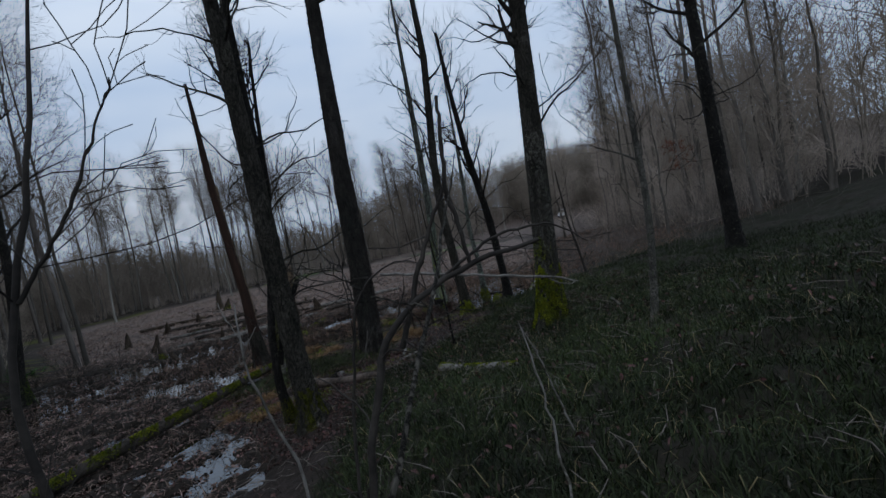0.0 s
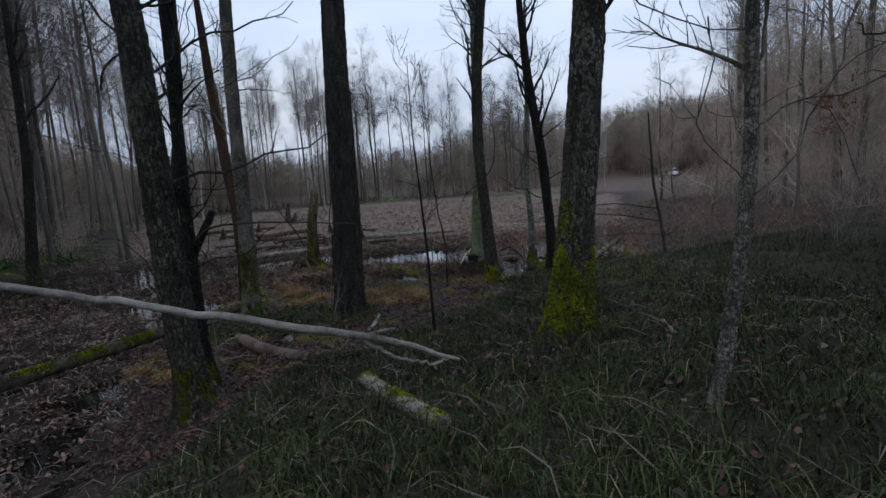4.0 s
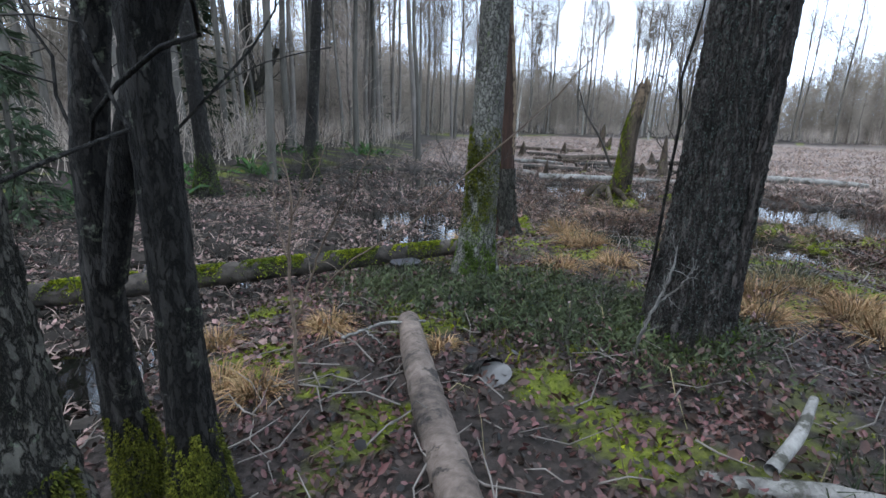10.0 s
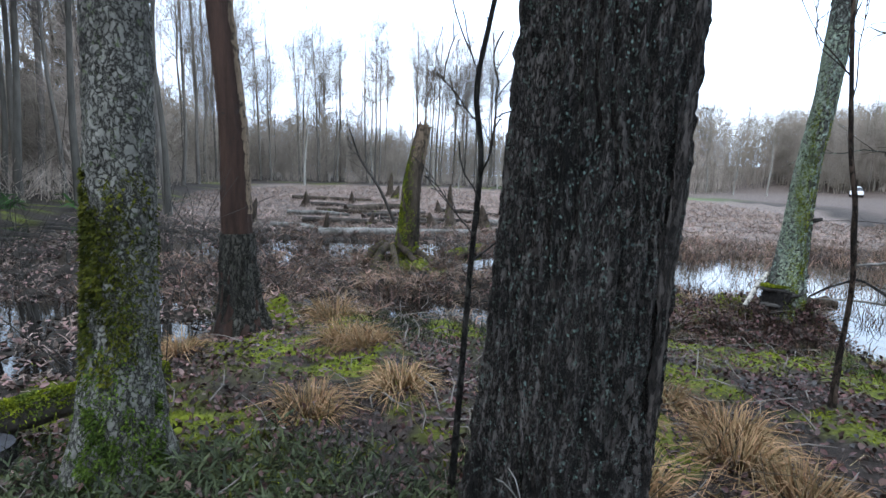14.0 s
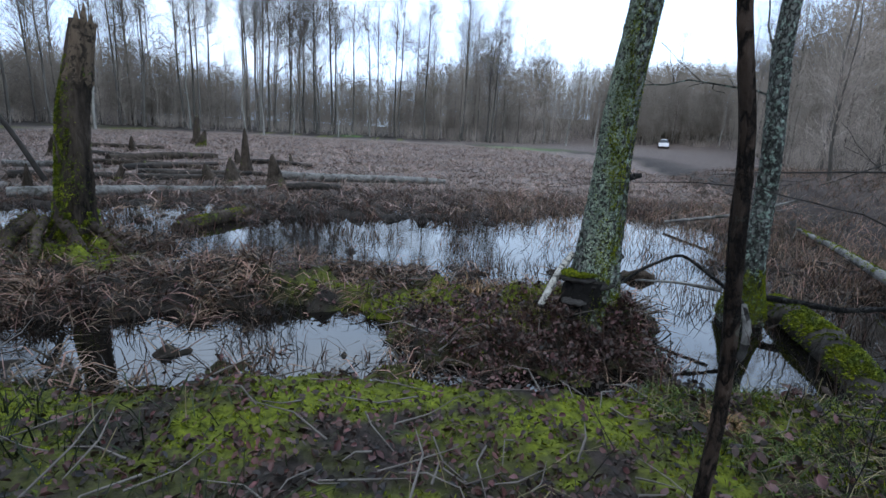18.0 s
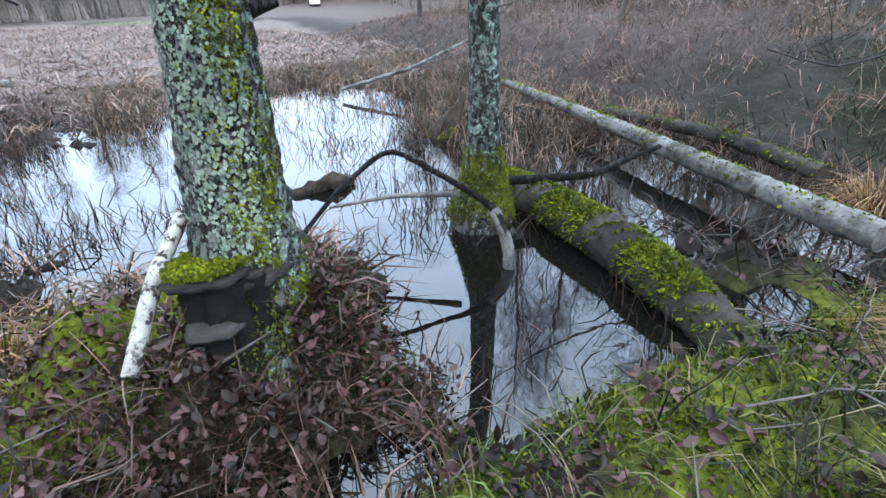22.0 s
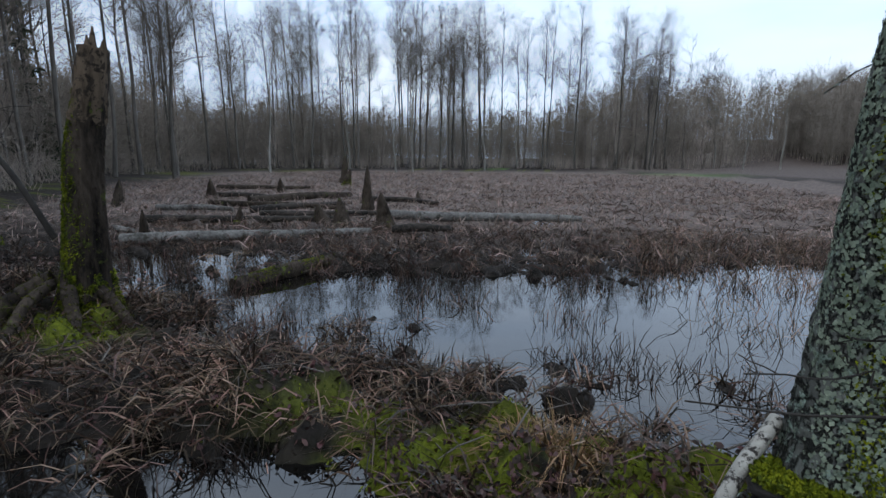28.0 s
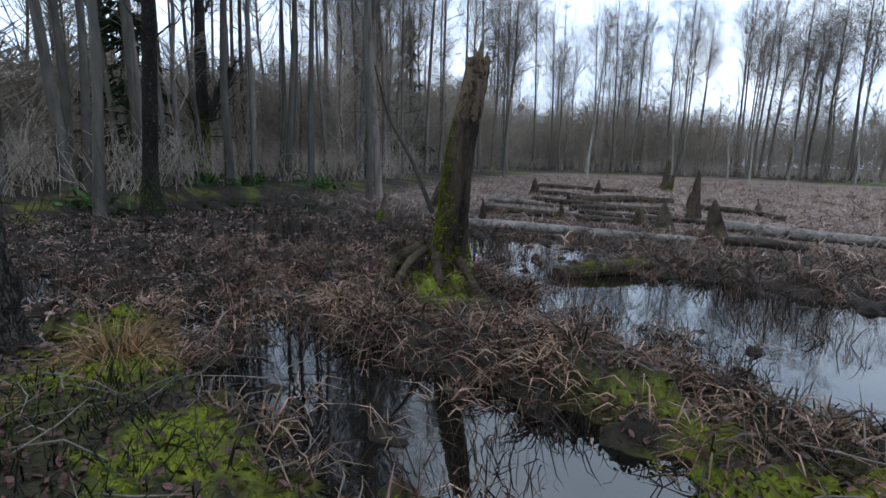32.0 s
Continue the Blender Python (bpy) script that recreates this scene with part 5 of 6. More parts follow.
log("fallen_log", "mossy fallen log lying across the wet hollow", [(-7.6, 5.7, 0.12, 0.11), (-6.9, 6.7, 0.18, 0.11), (-6.0, 8.0, 0.26, 0.105), (-5.2, 9.4, 0.3, 0.1), (-4.5, 10.6, 0.31, 0.095), (-4.1, 11.4, 0.29, 0.08)], "wet_wood", 201, 22, 0.06, moss=16000)
log("grey_log", "bare grey weathered log lying in dead leaves", [(-3.3, 8.9, 0.3, 0.078), (-2.9, 8.45, 0.3, 0.09), (-2.4, 7.9, 0.34, 0.095), (-1.9, 7.35, 0.42, 0.085), (-1.6, 7.05, 0.46, 0.075)], "log_wood", 202, 20, 0.03)
log("mossy_log", "short cut log sunk in the grass, blotched with yellow moss", [(-0.66, 5.55, 0.7, 0.075), (-0.3, 4.95, 0.74, 0.085), (0.15, 4.1, 0.82, 0.085)], "grey_wood", 203, 16, 0.05, moss=900)
slab = log("dead_wood", "flat grey piece of dead wood on the bank", [(-1.2, 8.12, 0.37, 0.04), (-0.95, 8.2, 0.39, 0.05), (-0.5, 8.32, 0.42, 0.035)], "grey_wood", 204, 14, 0.08)
arm = curve_points([(-0.95, 8.22, 0.46, 0.03), (-0.85, 8.5, 0.5, 0.03), (-0.8, 8.75, 0.58, 0.02)], 8)
part("branch", join(tubes(arm[None, :, :3], arm[None, :, 3], 8), cap(arm[:, :3], arm[:, 3], 8)), M["grey_wood"], slab)
log("birch_stick", "white birch stick with black marks leaning on the mossy islet", [(1.03, 14.85, 0.34, 0.028), (1.09, 14.9, 0.43, 0.03), (1.22, 15.03, 0.55, 0.03), (1.38, 15.17, 0.71, 0.028)], "birch_white", 205, 14, 0.05)
log("fallen_tree", "long grey fallen trunk reaching across the pond", [(4.3, 13.45, 0.2, 0.085), (4.62, 14.2, 0.22, 0.078), (5.12, 15.15, 0.22, 0.072), (6.0, 16.7, 0.2, 0.062), (6.9, 18.25, 0.2, 0.052), (7.8, 20.0, 0.16, 0.03)], "grey_wood", 206, 24, 0.06, moss=1300)
log("fallen_log", "second grey log behind the fallen trunk", [(5.45, 14.0, 0.14, 0.07), (6.2, 15.3, 0.14, 0.07), (6.6, 16.6, 0.1, 0.055)], "wet_wood", 207, 16, 0.05, moss=500)
log("mossy_log", "sunken log thick with yellow moss at the pool's edge", [(3.9, 15.75, 0.04, 0.12), (3.62, 15.1, 0.1, 0.14), (3.42, 14.5, 0.12, 0.145), (3.2, 14.05, 0.1, 0.13), (3.05, 13.72, 0.02, 0.11), (2.98, 13.5, -0.12, 0.08)], "wet_wood", 208, 22, 0.07, moss=9000)
fork = log("forked_branch", "dark forked branch arching over the pool with a pale end", [(1.95, 15.4, 0.34, 0.0112), (2.2, 15.45, 0.5, 0.0146), (2.5, 15.52, 0.62, 0.0157), (2.6, 15.5, 0.66, 0.0157), (2.72, 15.35, 0.56, 0.0168), (2.85, 15.15, 0.42, 0.0202), (2.95, 15.0, 0.3, 0.0235), (2.95, 14.9, 0.1, 0.0235), (2.9, 14.84, -0.08, 0.0224)], "dark_bark", 209, 12, 0.06, "branch")
arm = curve_points([(2.3, 15.75, 0.3, 0.009), (2.6, 15.5, 0.36, 0.014), (2.85, 15.2, 0.38, 0.02)], 12)
part("branch", tubes(arm[None, :, :3], arm[None, :, 3], 9), M["grey_wood"], fork)
end = curve_points([(2.94, 15.02, 0.31, 0.032), (2.955, 14.92, 0.14, 0.036), (2.9, 14.84, -0.07, 0.036)], 10)
part("pale_end", join(tubes(end[None, :, :3], end[None, :, 3], 12, 1 + 0.1 * np.random.default_rng(1).normal(size=(1, 10, 12))), cap(end[:, :3], end[:, 3], 12)), M["grey_wood"], fork, "bare pale wood")
log("limb", "crooked dark limb lying over the mossy log", [(3.3, 15.55, 0.24, 0.035), (3.7, 15.25, 0.27, 0.032), (4.0, 15.05, 0.24, 0.028), (4.3, 15.0, 0.27, 0.024), (4.68, 14.92, 0.34, 0.018)], "dark_bark", 210, 10, 0.05, "branch")
log("wood_chunk", "brown chunk of rotten wood in the water", [(2.6, 16.9, 0.0, 0.05), (2.85, 16.85, 0.03, 0.075), (3.1, 16.8, 0.02, 0.06)], "rot_wood", 211, 14, 0.22, "dead wood")
log("drift_log", "dark half-sunk log with grass and moss on it", [(-3.35, 18.85, 0.03, 0.11), (-3.0, 19.6, 0.06, 0.11), (-2.65, 20.4, 0.08, 0.12)], "rot_wood", 212, 14, 0.08, moss=900)
for i, (x0, y0, x1, y1, r, m) in enumerate(((-7.3, 21.3, -3.1, 23.5, 0.11, "grey_wood"), (-9.0, 23.9, -4.3, 25.2, 0.1, "wet_wood"), (-3.5, 25.95, 1.5, 26.3, 0.13, "grey_wood"), (-10.8, 26.4, -8.4, 26.6, 0.09, "grey_wood"),
                                            (-9.6, 29.4, -7.4, 33.4, 0.17, "rot_wood"), (-2.6, 23.4, -1.4, 23.95, 0.09, "wet_wood"), (-7.9, 26.7, -6.1, 29.5, 0.1, "wet_wood"), (-15.4, 36, -10.9, 37, 0.13, "rot_wood"),
                                            (-7.0, 25.7, -3.6, 26.6, 0.09, "wet_wood"), (-10.5, 28.5, -5.6, 28.0, 0.1, "rot_wood"), (-6.0, 31.5, -3.0, 30.3, 0.1, "wet_wood"), (-9.4, 22.6, -7.4, 22.2, 0.08, "grey_wood"), (-12.5, 31.6, -8.6, 31.0, 0.1, "wet_wood"))):
    g = 0.5 * (ground_at(x0, y0) + ground_at(x1, y1))
    log("marsh_log", "bare weathered log lying in the marsh", [(x0, y0, max(g, 0) + 0.1, r), (0.5 * (x0 + x1) + 0.1, 0.5 * (y0 + y1) - 0.08, max(g, 0) + 0.12, r * 0.95), (x1, y1, max(g, 0) + 0.08, r * 0.7)], m, 220 + i, 14, 0.05, group="logs in the marsh")


def stump(x, y, h, r, seed, lean=0.1, moss=0):
    """A gnawed, pointed stump with a splayed foot."""
    rng = np.random.default_rng(seed)
    t = thing("marsh_stump", "gnawed pointed dark stump standing in the marsh", "stump", "stumps in the marsh")
    g = ground_at(x, y) - 0.12
    dx, dy = rng.normal(0, lean, 2)
    c = curve_points([(x, y, g, r * 1.7), (x, y, g + 0.2, r * 1.1), (x + dx * 0.5, y + dy * 0.5, g + h * 0.6, r * 0.85), (x + dx, y + dy, g + h * 0.9, r * 0.55), (x + dx * 1.2, y + dy * 1.2, g + h + 0.1, r * 0.12)], 16)
    part("stem", tubes(c[None, :, :3], c[None, :, 3], 14, bark_bumps(rng, 16, 14, 0.16, 6, 0.5, 4, h)[None]), M["rot_wood"], t)
    if moss:
        part("moss", moss_coat(rng, c, g + 0.1, g + h * 0.6, -80, moss, 0.05, arc=4), M["moss"], t)
    return t


for i, (x, y, h, r) in enumerate(((-4.8, 24.9, 0.65, 0.17), (-4.13, 24.4, 0.7, 0.16), (-3.05, 24.4, 0.8, 0.17), (-4.8, 28.2, 1.4, 0.14), (-6.84, 24.4, 0.5, 0.1), (-7.39, 22.0, 0.8, 0.09), (-12.2, 31, 0.8, 0.16), (-11.3, 34.8, 0.7, 0.14),
                                  (-11.5, 43, 1.7, 0.22), (-10.6, 41, 1.0, 0.2), (-5.6, 30.3, 0.6, 0.12), (-9.5, 20.7, 0.7, 0.1), (-10.6, 23.5, 0.8, 0.12), (-8.6, 19.2, 0.5, 0.09), (-13.2, 27.5, 0.9, 0.14), (-3.9, 31.2, 0.5, 0.1), (4.7, 17.45, 0.55, 0.1), (5.2, 18.4, 0.5, 0.08))):
    stump(x, y, h, r, 250 + i, 0.12, 500 if i in (4, 9, 11, 16) else 0)


def cut_stump(x, y, z, r, h, tilt, label):
    rng = np.random.default_rng(int(abs(x * 100)))
    t = thing("cut_stump", label, "stump")
    c = curve_points([(x, y, z - h, r * 1.15), (x, y, z - h * 0.5, r * 1.03), (x + tilt * 0.1, y - tilt * 0.05, z, r)], 8)
    part("stem", tubes(c[None, :, :3], c[None, :, 3], 26, bark_bumps(rng, 8, 26, 0.06, 9, 0, 5, h)[None]), M["dark_bark"], t)
    a = np.arange(26) * 2 * np.pi / 26
    rr = r * (1 + 0.05 * np.sin(3 * a))
    V = np.concatenate([np.stack([x + tilt * 0.1 + rr * np.cos(a), y - tilt * 0.05 + rr * np.sin(a), z + 0.006 + tilt * 0.25 * rr * np.sin(a)], 1), [[x + tilt * 0.1, y - tilt * 0.05, z + 0.008]]])
    i = np.arange(26)
    part("cut_face", (V, None, np.stack([i, (i + 1) % 26, np.full(26, 26)], -1)), M["dark_cut" if tilt == 0 else "cut_wood"], t, "flat sawn face")
    return t


cut_stump(-4.42, 10.35, 0.26, 0.17, 0.3, 0.0, "low dark stump with a flat sawn top in the moss")
cut_stump(-2.5, 8.55, 0.34, 0.1, 0.2, 1.6, "small slanting stump with a pale sawn face among leaves")


def limb_thing(name, label, runs, mat, seed, shoots=0, reach=(0.2, 0.6), category="branch", r_twig=0.002):
    """A branch of several smooth runs of (x, y, z, radius), with thin shoots on it."""
    rng = np.random.default_rng(seed)
    t = thing(name, label, category)
    for i, run in enumerate(runs):
        c = curve_points(run, 26)
        c[1:-1, :3] += rng.normal(0, 0.004, (24, 3))
        part("stem" if i == 0 else "side_branch", tubes(c[None, :, :3], c[None, :, 3], 10), M[mat], t)
        if shoots:
            p, r = sprout(rng, c[None, :, :3], c[None, :, 3], shoots, (0.15, 1), reach, (25, 75), 0.1, 0.22, 6, 0.4, 0.4)
            p2, r2 = sprout(rng, p, r, shoots * 2, (0.3, 1), (reach[0] * 0.3, reach[1] * 0.5), (25, 65), 0.1, 0.2, 4, 0.6, 0.5)
            part("twig_crown", join(tubes(p, np.maximum(r, r_twig), 5), tubes(p2, np.maximum(r2, r_twig * 0.8), 4)), M[mat], t)
    return t


limb_thing("dead_branch", "dark forked dead branch rising over the wet hollow",
           [[(-2.171, 0.109, 1.048, 0.0246), (-2.108, 0.114, 1.848, 0.0225), (-1.962, 0.118, 2.227, 0.0216), (-1.929, 0.127, 2.396, 0.0205), (-1.756, 0.121, 2.564, 0.0184), (-1.584, 0.110, 2.662, 0.0175), (-1.342, 0.101, 2.749, 0.0164), (-1.101, 0.079, 2.787, 0.0143), (-0.911, 0.065, 2.805, 0.0123)],
            [(-1.342, 0.101, 2.749, 0.0123), (-1.359, 0.114, 2.999, 0.0134), (-1.396, 0.124, 3.199, 0.0134), (-1.363, 0.135, 3.399, 0.0123), (-1.328, 0.154, 3.738, 0.0103)],
            [(-1.584, 0.110, 2.662, 0.0092), (-1.160, 0.093, 2.887, 0.0092), (-0.819, 0.062, 2.894, 0.0061), (-0.611, 0.039, 2.732, 0.003)],
            [(-1.406, 0.124, 3.200, 0.0082), (-1.520, 0.160, 2.989, 0.0123), (-1.645, 0.183, 2.739, 0.0153), (-1.803, 0.238, 2.338, 0.0184)]], "dark_twig", 301, 9, (0.2, 0.55))
limb_thing("hanging_branch", "long pale branch slanting up over the hollow",
           [[(-2.571, -1.734, 1.149, 0.0078), (-2.310, -1.824, 2.054, 0.0072), (-2.087, -1.741, 2.518, 0.0066), (-1.925, -1.396, 2.687, 0.0063), (-1.783, -1.063, 2.837, 0.006), (-1.613, -0.636, 3.021, 0.0054), (-1.433, -0.209, 3.215, 0.0042), (-1.263, 0.218, 3.409, 0.0024)],
            [(-1.869, -1.240, 2.758, 0.0036), (-2.025, -1.021, 2.806, 0.003), (-2.129, -0.816, 2.946, 0.0018)]], "alder_bark", 302, 6, (0.15, 0.4))
limb_thing("low_branch", "bare pale branch lying low across the grass",
           [[(-1.702, 1.769, 2.693, 0.011), (-1.204, 1.791, 2.585, 0.013), (-0.666, 1.821, 2.457, 0.012), (-0.307, 1.842, 2.371, 0.014), (-0.058, 1.852, 2.307, 0.012), (0.111, 1.872, 2.254, 0.009), (0.220, 1.881, 2.202, 0.005)],
            [(-0.108, 1.852, 2.318, 0.007), (-0.009, 1.859, 2.236, 0.006), (0.130, 1.869, 2.194, 0.005), (0.190, 1.881, 2.213, 0.003)]], "grey_wood", 303, 0)
limb_thing("pond_branch", "thin dark branch reaching over the bank before the lichen tree",
           [[(2.7, 12.9, 0.7, 0.0056), (2.4, 12.95, 1.15, 0.005), (1.9, 13.1, 1.42, 0.0037), (1.4, 13.32, 1.5, 0.0028), (1.1, 13.46, 1.495, 0.0022), (0.97, 13.56, 1.475, 0.0019), (0.88, 13.63, 1.45, 0.0016), (0.75, 13.7, 1.425, 0.0014), (0.62, 13.72, 1.415, 0.001)],
            [(1.02, 13.52, 1.484, 0.0018), (1.0, 13.57, 1.53, 0.0012), (0.99, 13.62, 1.58, 0.0006)], [(0.8, 13.673, 1.434, 0.0014), (0.76, 13.7, 1.47, 0.001), (0.74, 13.71, 1.51, 0.0006)]], "dark_twig", 304, 2, (0.06, 0.16), r_twig=0.001)
limb_thing("overhanging_branch", "fine dark twigs hanging from the bank alder",
           [[(1.45, 11.8, 2.7, 0.012), (1.1, 11.75, 2.5, 0.008), (0.95, 11.7, 2.3, 0.005), (0.9, 11.7, 2.05, 0.002)]], "dark_twig", 305, 8, (0.2, 0.5))
limb_thing("overhanging_branch", "thin bare branch arching over the path from the twin alders",
           [[(-3.05, 7.0, 2.1, 0.02), (-2.75, 6.9, 2.4, 0.018), (-2.3, 7.0, 2.42, 0.014), (-1.7, 7.3, 2.36, 0.011), (-1.1, 7.6, 2.28, 0.008), (-0.7, 7.8, 2.2, 0.004)]], "dark_twig", 306, 6, (0.15, 0.5))
limb_thing("broken_branch", "pale broken branch stuck in the grass", [[(2.55, 5.34, 1.2, 0.02), (2.75, 5.34, 0.95, 0.024), (2.95, 5.34, 0.6, 0.022)], [(2.8, 5.34, 0.78, 0.014), (2.55, 5.34, 0.72, 0.008)]], "grey_wood", 307, 2, (0.1, 0.3))
limb_thing("dead_shoot", "pale bare shoot standing before the pine", [[(-1.75, 9.35, 0.25, 0.012), (-1.66, 9.33, 0.6, 0.011), (-1.56, 9.3, 0.9, 0.008), (-1.55, 9.3, 1.1, 0.004)], [(-1.62, 9.33, 0.7, 0.007), (-1.5, 9.3, 0.85, 0.005), (-1.42, 9.28, 1.0, 0.003)]], "grey_wood", 308, 5, (0.1, 0.3))
limb_thing("bare_sapling", "brown bare stem leaning over the wet hollow", [[(-2.283, 0.354, 0.725, 0.012), (-2.185, 0.419, 1.793, 0.0102), (-2.080, 0.453, 2.331, 0.0084), (-2.018, 0.472, 2.640, 0.0072), (-1.897, 0.483, 2.758, 0.0066), (-1.716, 0.493, 2.856, 0.0054), (-1.537, 0.494, 2.775, 0.003)],
            [(-2.018, 0.472, 2.640, 0.0048), (-2.066, 0.543, 3.017, 0.0042), (-2.014, 0.617, 3.412, 0.0024)]], "dark_twig", 310, 8, (0.2, 0.5))
limb_thing("bare_shoot", "pale bare shoot rising from the wet hollow", [[(-2.296, -0.877, 1.097, 0.008), (-2.367, -0.762, 2.253, 0.006), (-2.496, -0.699, 2.541, 0.005), (-2.495, -0.631, 2.848, 0.003)]], "grey_wood", 311, 3, (0.1, 0.3))
limb_thing("bare_shoot", "pale bare shoot rising from the grass", [[(-1.456, -1.142, 1.306, 0.006), (-1.434, -0.948, 2.046, 0.005), (-1.424, -0.828, 2.390, 0.004), (-1.415, -0.719, 2.533, 0.002)]], "grey_wood", 312, 0)
limb_thing("bare_shoot", "pale bare shoot rising from the grass", [[(-0.536, 0.804, 1.087, 0.009), (-0.613, 0.816, 1.338, 0.008), (-0.744, 0.842, 1.889, 0.006), (-0.841, 0.853, 2.140, 0.003)]], "grey_wood", 313, 2, (0.1, 0.3))
limb_thing("dark_sapling", "thin dark sapling with a round knob in the wet hollow", [[(-2.947, -0.968, 0.707, 0.02), (-3.103, -0.876, 2.376, 0.014), (-3.160, -0.857, 2.736, 0.012), (-3.016, -0.820, 3.304, 0.01), (-2.922, -0.794, 3.712, 0.007), (-2.816, -0.745, 4.500, 0.003)],
            [(-3.078, -0.839, 3.005, 0.008), (-2.875, -0.869, 3.255, 0.006), (-2.670, -0.890, 3.656, 0.003)]], "dark_twig", 314, 12, (0.3, 0.8))
limb_thing("fallen_branch", "dark fallen branch lying on the marsh", [[(5.3, 20.5, 0.12, 0.03), (6.2, 19.8, 0.4, 0.03), (7.2, 19.4, 0.8, 0.02)]], "grey_wood", 309, 10, (0.5, 1.4), r_twig=0.005)


def beech(x, y, seed, h):
    """A young beech that has kept its dry red leaves."""
    rng = np.random.default_rng(seed)
    t = thing("young_beech", "young beech with dry red-brown leaves still on its twigs", "tree")
    g = ground_at(x, y)
    c = curve_points([(x, y, g - 0.1, 0.03), (x - 0.1, y, g + h * 0.5, 0.022), (x - 0.3, y + 0.1, g + h, 0.006)], 14)
    part("trunk", tubes(c[None, :, :3], c[None, :, 3], 8), M["dark_bark"], t)
    p, r = sprout(rng, c[None, :, :3], c[None, :, 3], 26, (0.55, 1), (0.7, 1.5), (50, 95), 0.0, 0.12, 6, 0.4, 0.3)
    part("twig_crown", tubes(p, np.maximum(r, 0.003), 4), M["dark_twig"], t)
    n = int(420 * h)
    w, k = rng.integers(0, 26, n), rng.integers(1, 6, n)
    part("leaves", leaf_shapes(p[w, k] + rng.normal(0, 0.06, (n, 3)), rng.uniform(0.05, 0.09, n), rng, 1.2), M["red_leaf"], t)
    return t


beech(15.6, 18.6, 321, 3.6)

# leaning mossy pair on the far left bank
for pts, seed in (([(-21.5, 19.3, 0.1, 0.2), (-20.9, 19.9, 1.2, 0.17), (-20.4, 20.4, 2.2, 0.15), (-19.4, 21.3, 4.5, 0.12)], 330), ([(-20.4, 20.4, 0.1, 0.32), (-20.35, 20.4, 1.2, 0.27), (-20.3, 20.5, 3.2, 0.22), (-20.3, 20.6, 9, 0.14), (-20.2, 20.6, 15, 0.05)], 331)):
    t, c, rng = near_tree("mossy_tree", "old mossy trunk on the wet far bank", pts, "alder_bark", seed, 18, 0.05, 8, 0.4, (14, (0.4, 1), (1, 2.5), (35, 75), 0.2, 100, 300))
    part("moss", moss_coat(rng, c, 0.1, 2.8, -40, 2200, 0.07, arc=4), M["moss"], t)


# ==== the parked car far off ====
def parked_car(x, y, turn):
    t = thing("car", "white car parked far off beyond the wood", "car")
    g = ground_at(x, y)
    m = Matrix.Translation((x, y, g)) @ Matrix.Rotation(radians(turn), 4, "Z")

    def box_part(name, x0, x1, z0, z1, w0, w1, taper0, taper1, mat):
        bm = bmesh.new()
        low = [bm.verts.new(m @ Vector(v)) for v in ((x0, -w0, z0), (x1, -w0, z0), (x1, w0, z0), (x0, w0, z0))]
        top = [bm.verts.new(m @ Vector(v)) for v in ((x0 + taper0, -w1, z1), (x1 - taper1, -w1, z1), (x1 - taper1, w1, z1), (x0 + taper0, w1, z1))]
        for f in (low[::-1], top, *[(low[i], low[(i + 1) % 4], top[(i + 1) % 4], top[i]) for i in range(4)]):
            bm.faces.new(f)
        bmesh.ops.bevel(bm, geom=list(bm.edges), offset=0.08, segments=2, affect="EDGES")
        me = bpy.data.meshes.new(name)
        bm.to_mesh(me)
        bm.free()
        me.materials.append(M[mat])
        ob = new(name, me)
        ob.parent = t

    box_part("body", -2.1, 2.1, 0.3, 0.95, 0.88, 0.85, 0.1, 0.15, "car_paint")
    box_part("cabin", -1.4, 1.2, 0.96, 1.5, 0.8, 0.62, 0.45, 0.5, "car_glass")
    box_part("roof", -0.9, 0.65, 1.5, 1.62, 0.6, 0.55, 0.1, 0.1, "car_paint")
    for wx in (-1.35, 1.35):
        for wy in (-0.8, 0.8):
            a = np.linspace(0, 2 * np.pi, 17)[:-1]
            pts = [np.array(m @ Vector((wx, wy - 0.1, 0.32))), np.array(m @ Vector((wx, wy + 0.1, 0.32)))]
            part("wheel", join(tubes(np.array(pts)[None], np.array([[0.32, 0.32]]), 18), cap(np.array(pts), np.array([0.32, 0.32]), 18), cap(np.array(pts), np.array([0.32, 0.32]), 18, False)), M["rubber"], t)
    return t


parked_car(50, 101, 62)


# ==== grass tussocks ====
def tussock(x, y, size, mat, seed, n=520, stiff=0.0, label="clump of dry tan grass hanging over on all sides"):
    rng = np.random.default_rng(seed)
    g = max(ground_at(x, y), 0.0) - 0.02
    a, q = rng.uniform(0, 2 * np.pi, n), np.sqrt(rng.uniform(0, 1, n)) * 0.35
    base = np.stack([x + q * np.cos(a) * size, y + q * np.sin(a) * size, np.full(n, g)], 1)
    b = a + rng.normal(0, 0.5, n)
    e = rng.uniform(0.1 + stiff, 1.35, n)
    way = np.stack([np.cos(b) * np.cos(e), np.sin(b) * np.cos(e), np.sin(e)], 1)
    L = rng.uniform(0.35, 1.15, n) * size
    t = thing("grass_tussock", label, "grass", "grass tussocks")
    part("tuft", blades(base, way, L, rng.uniform(0.004, 0.009, n), rng.uniform(0.15, 0.75, n), rng), M[mat], t)
    return t


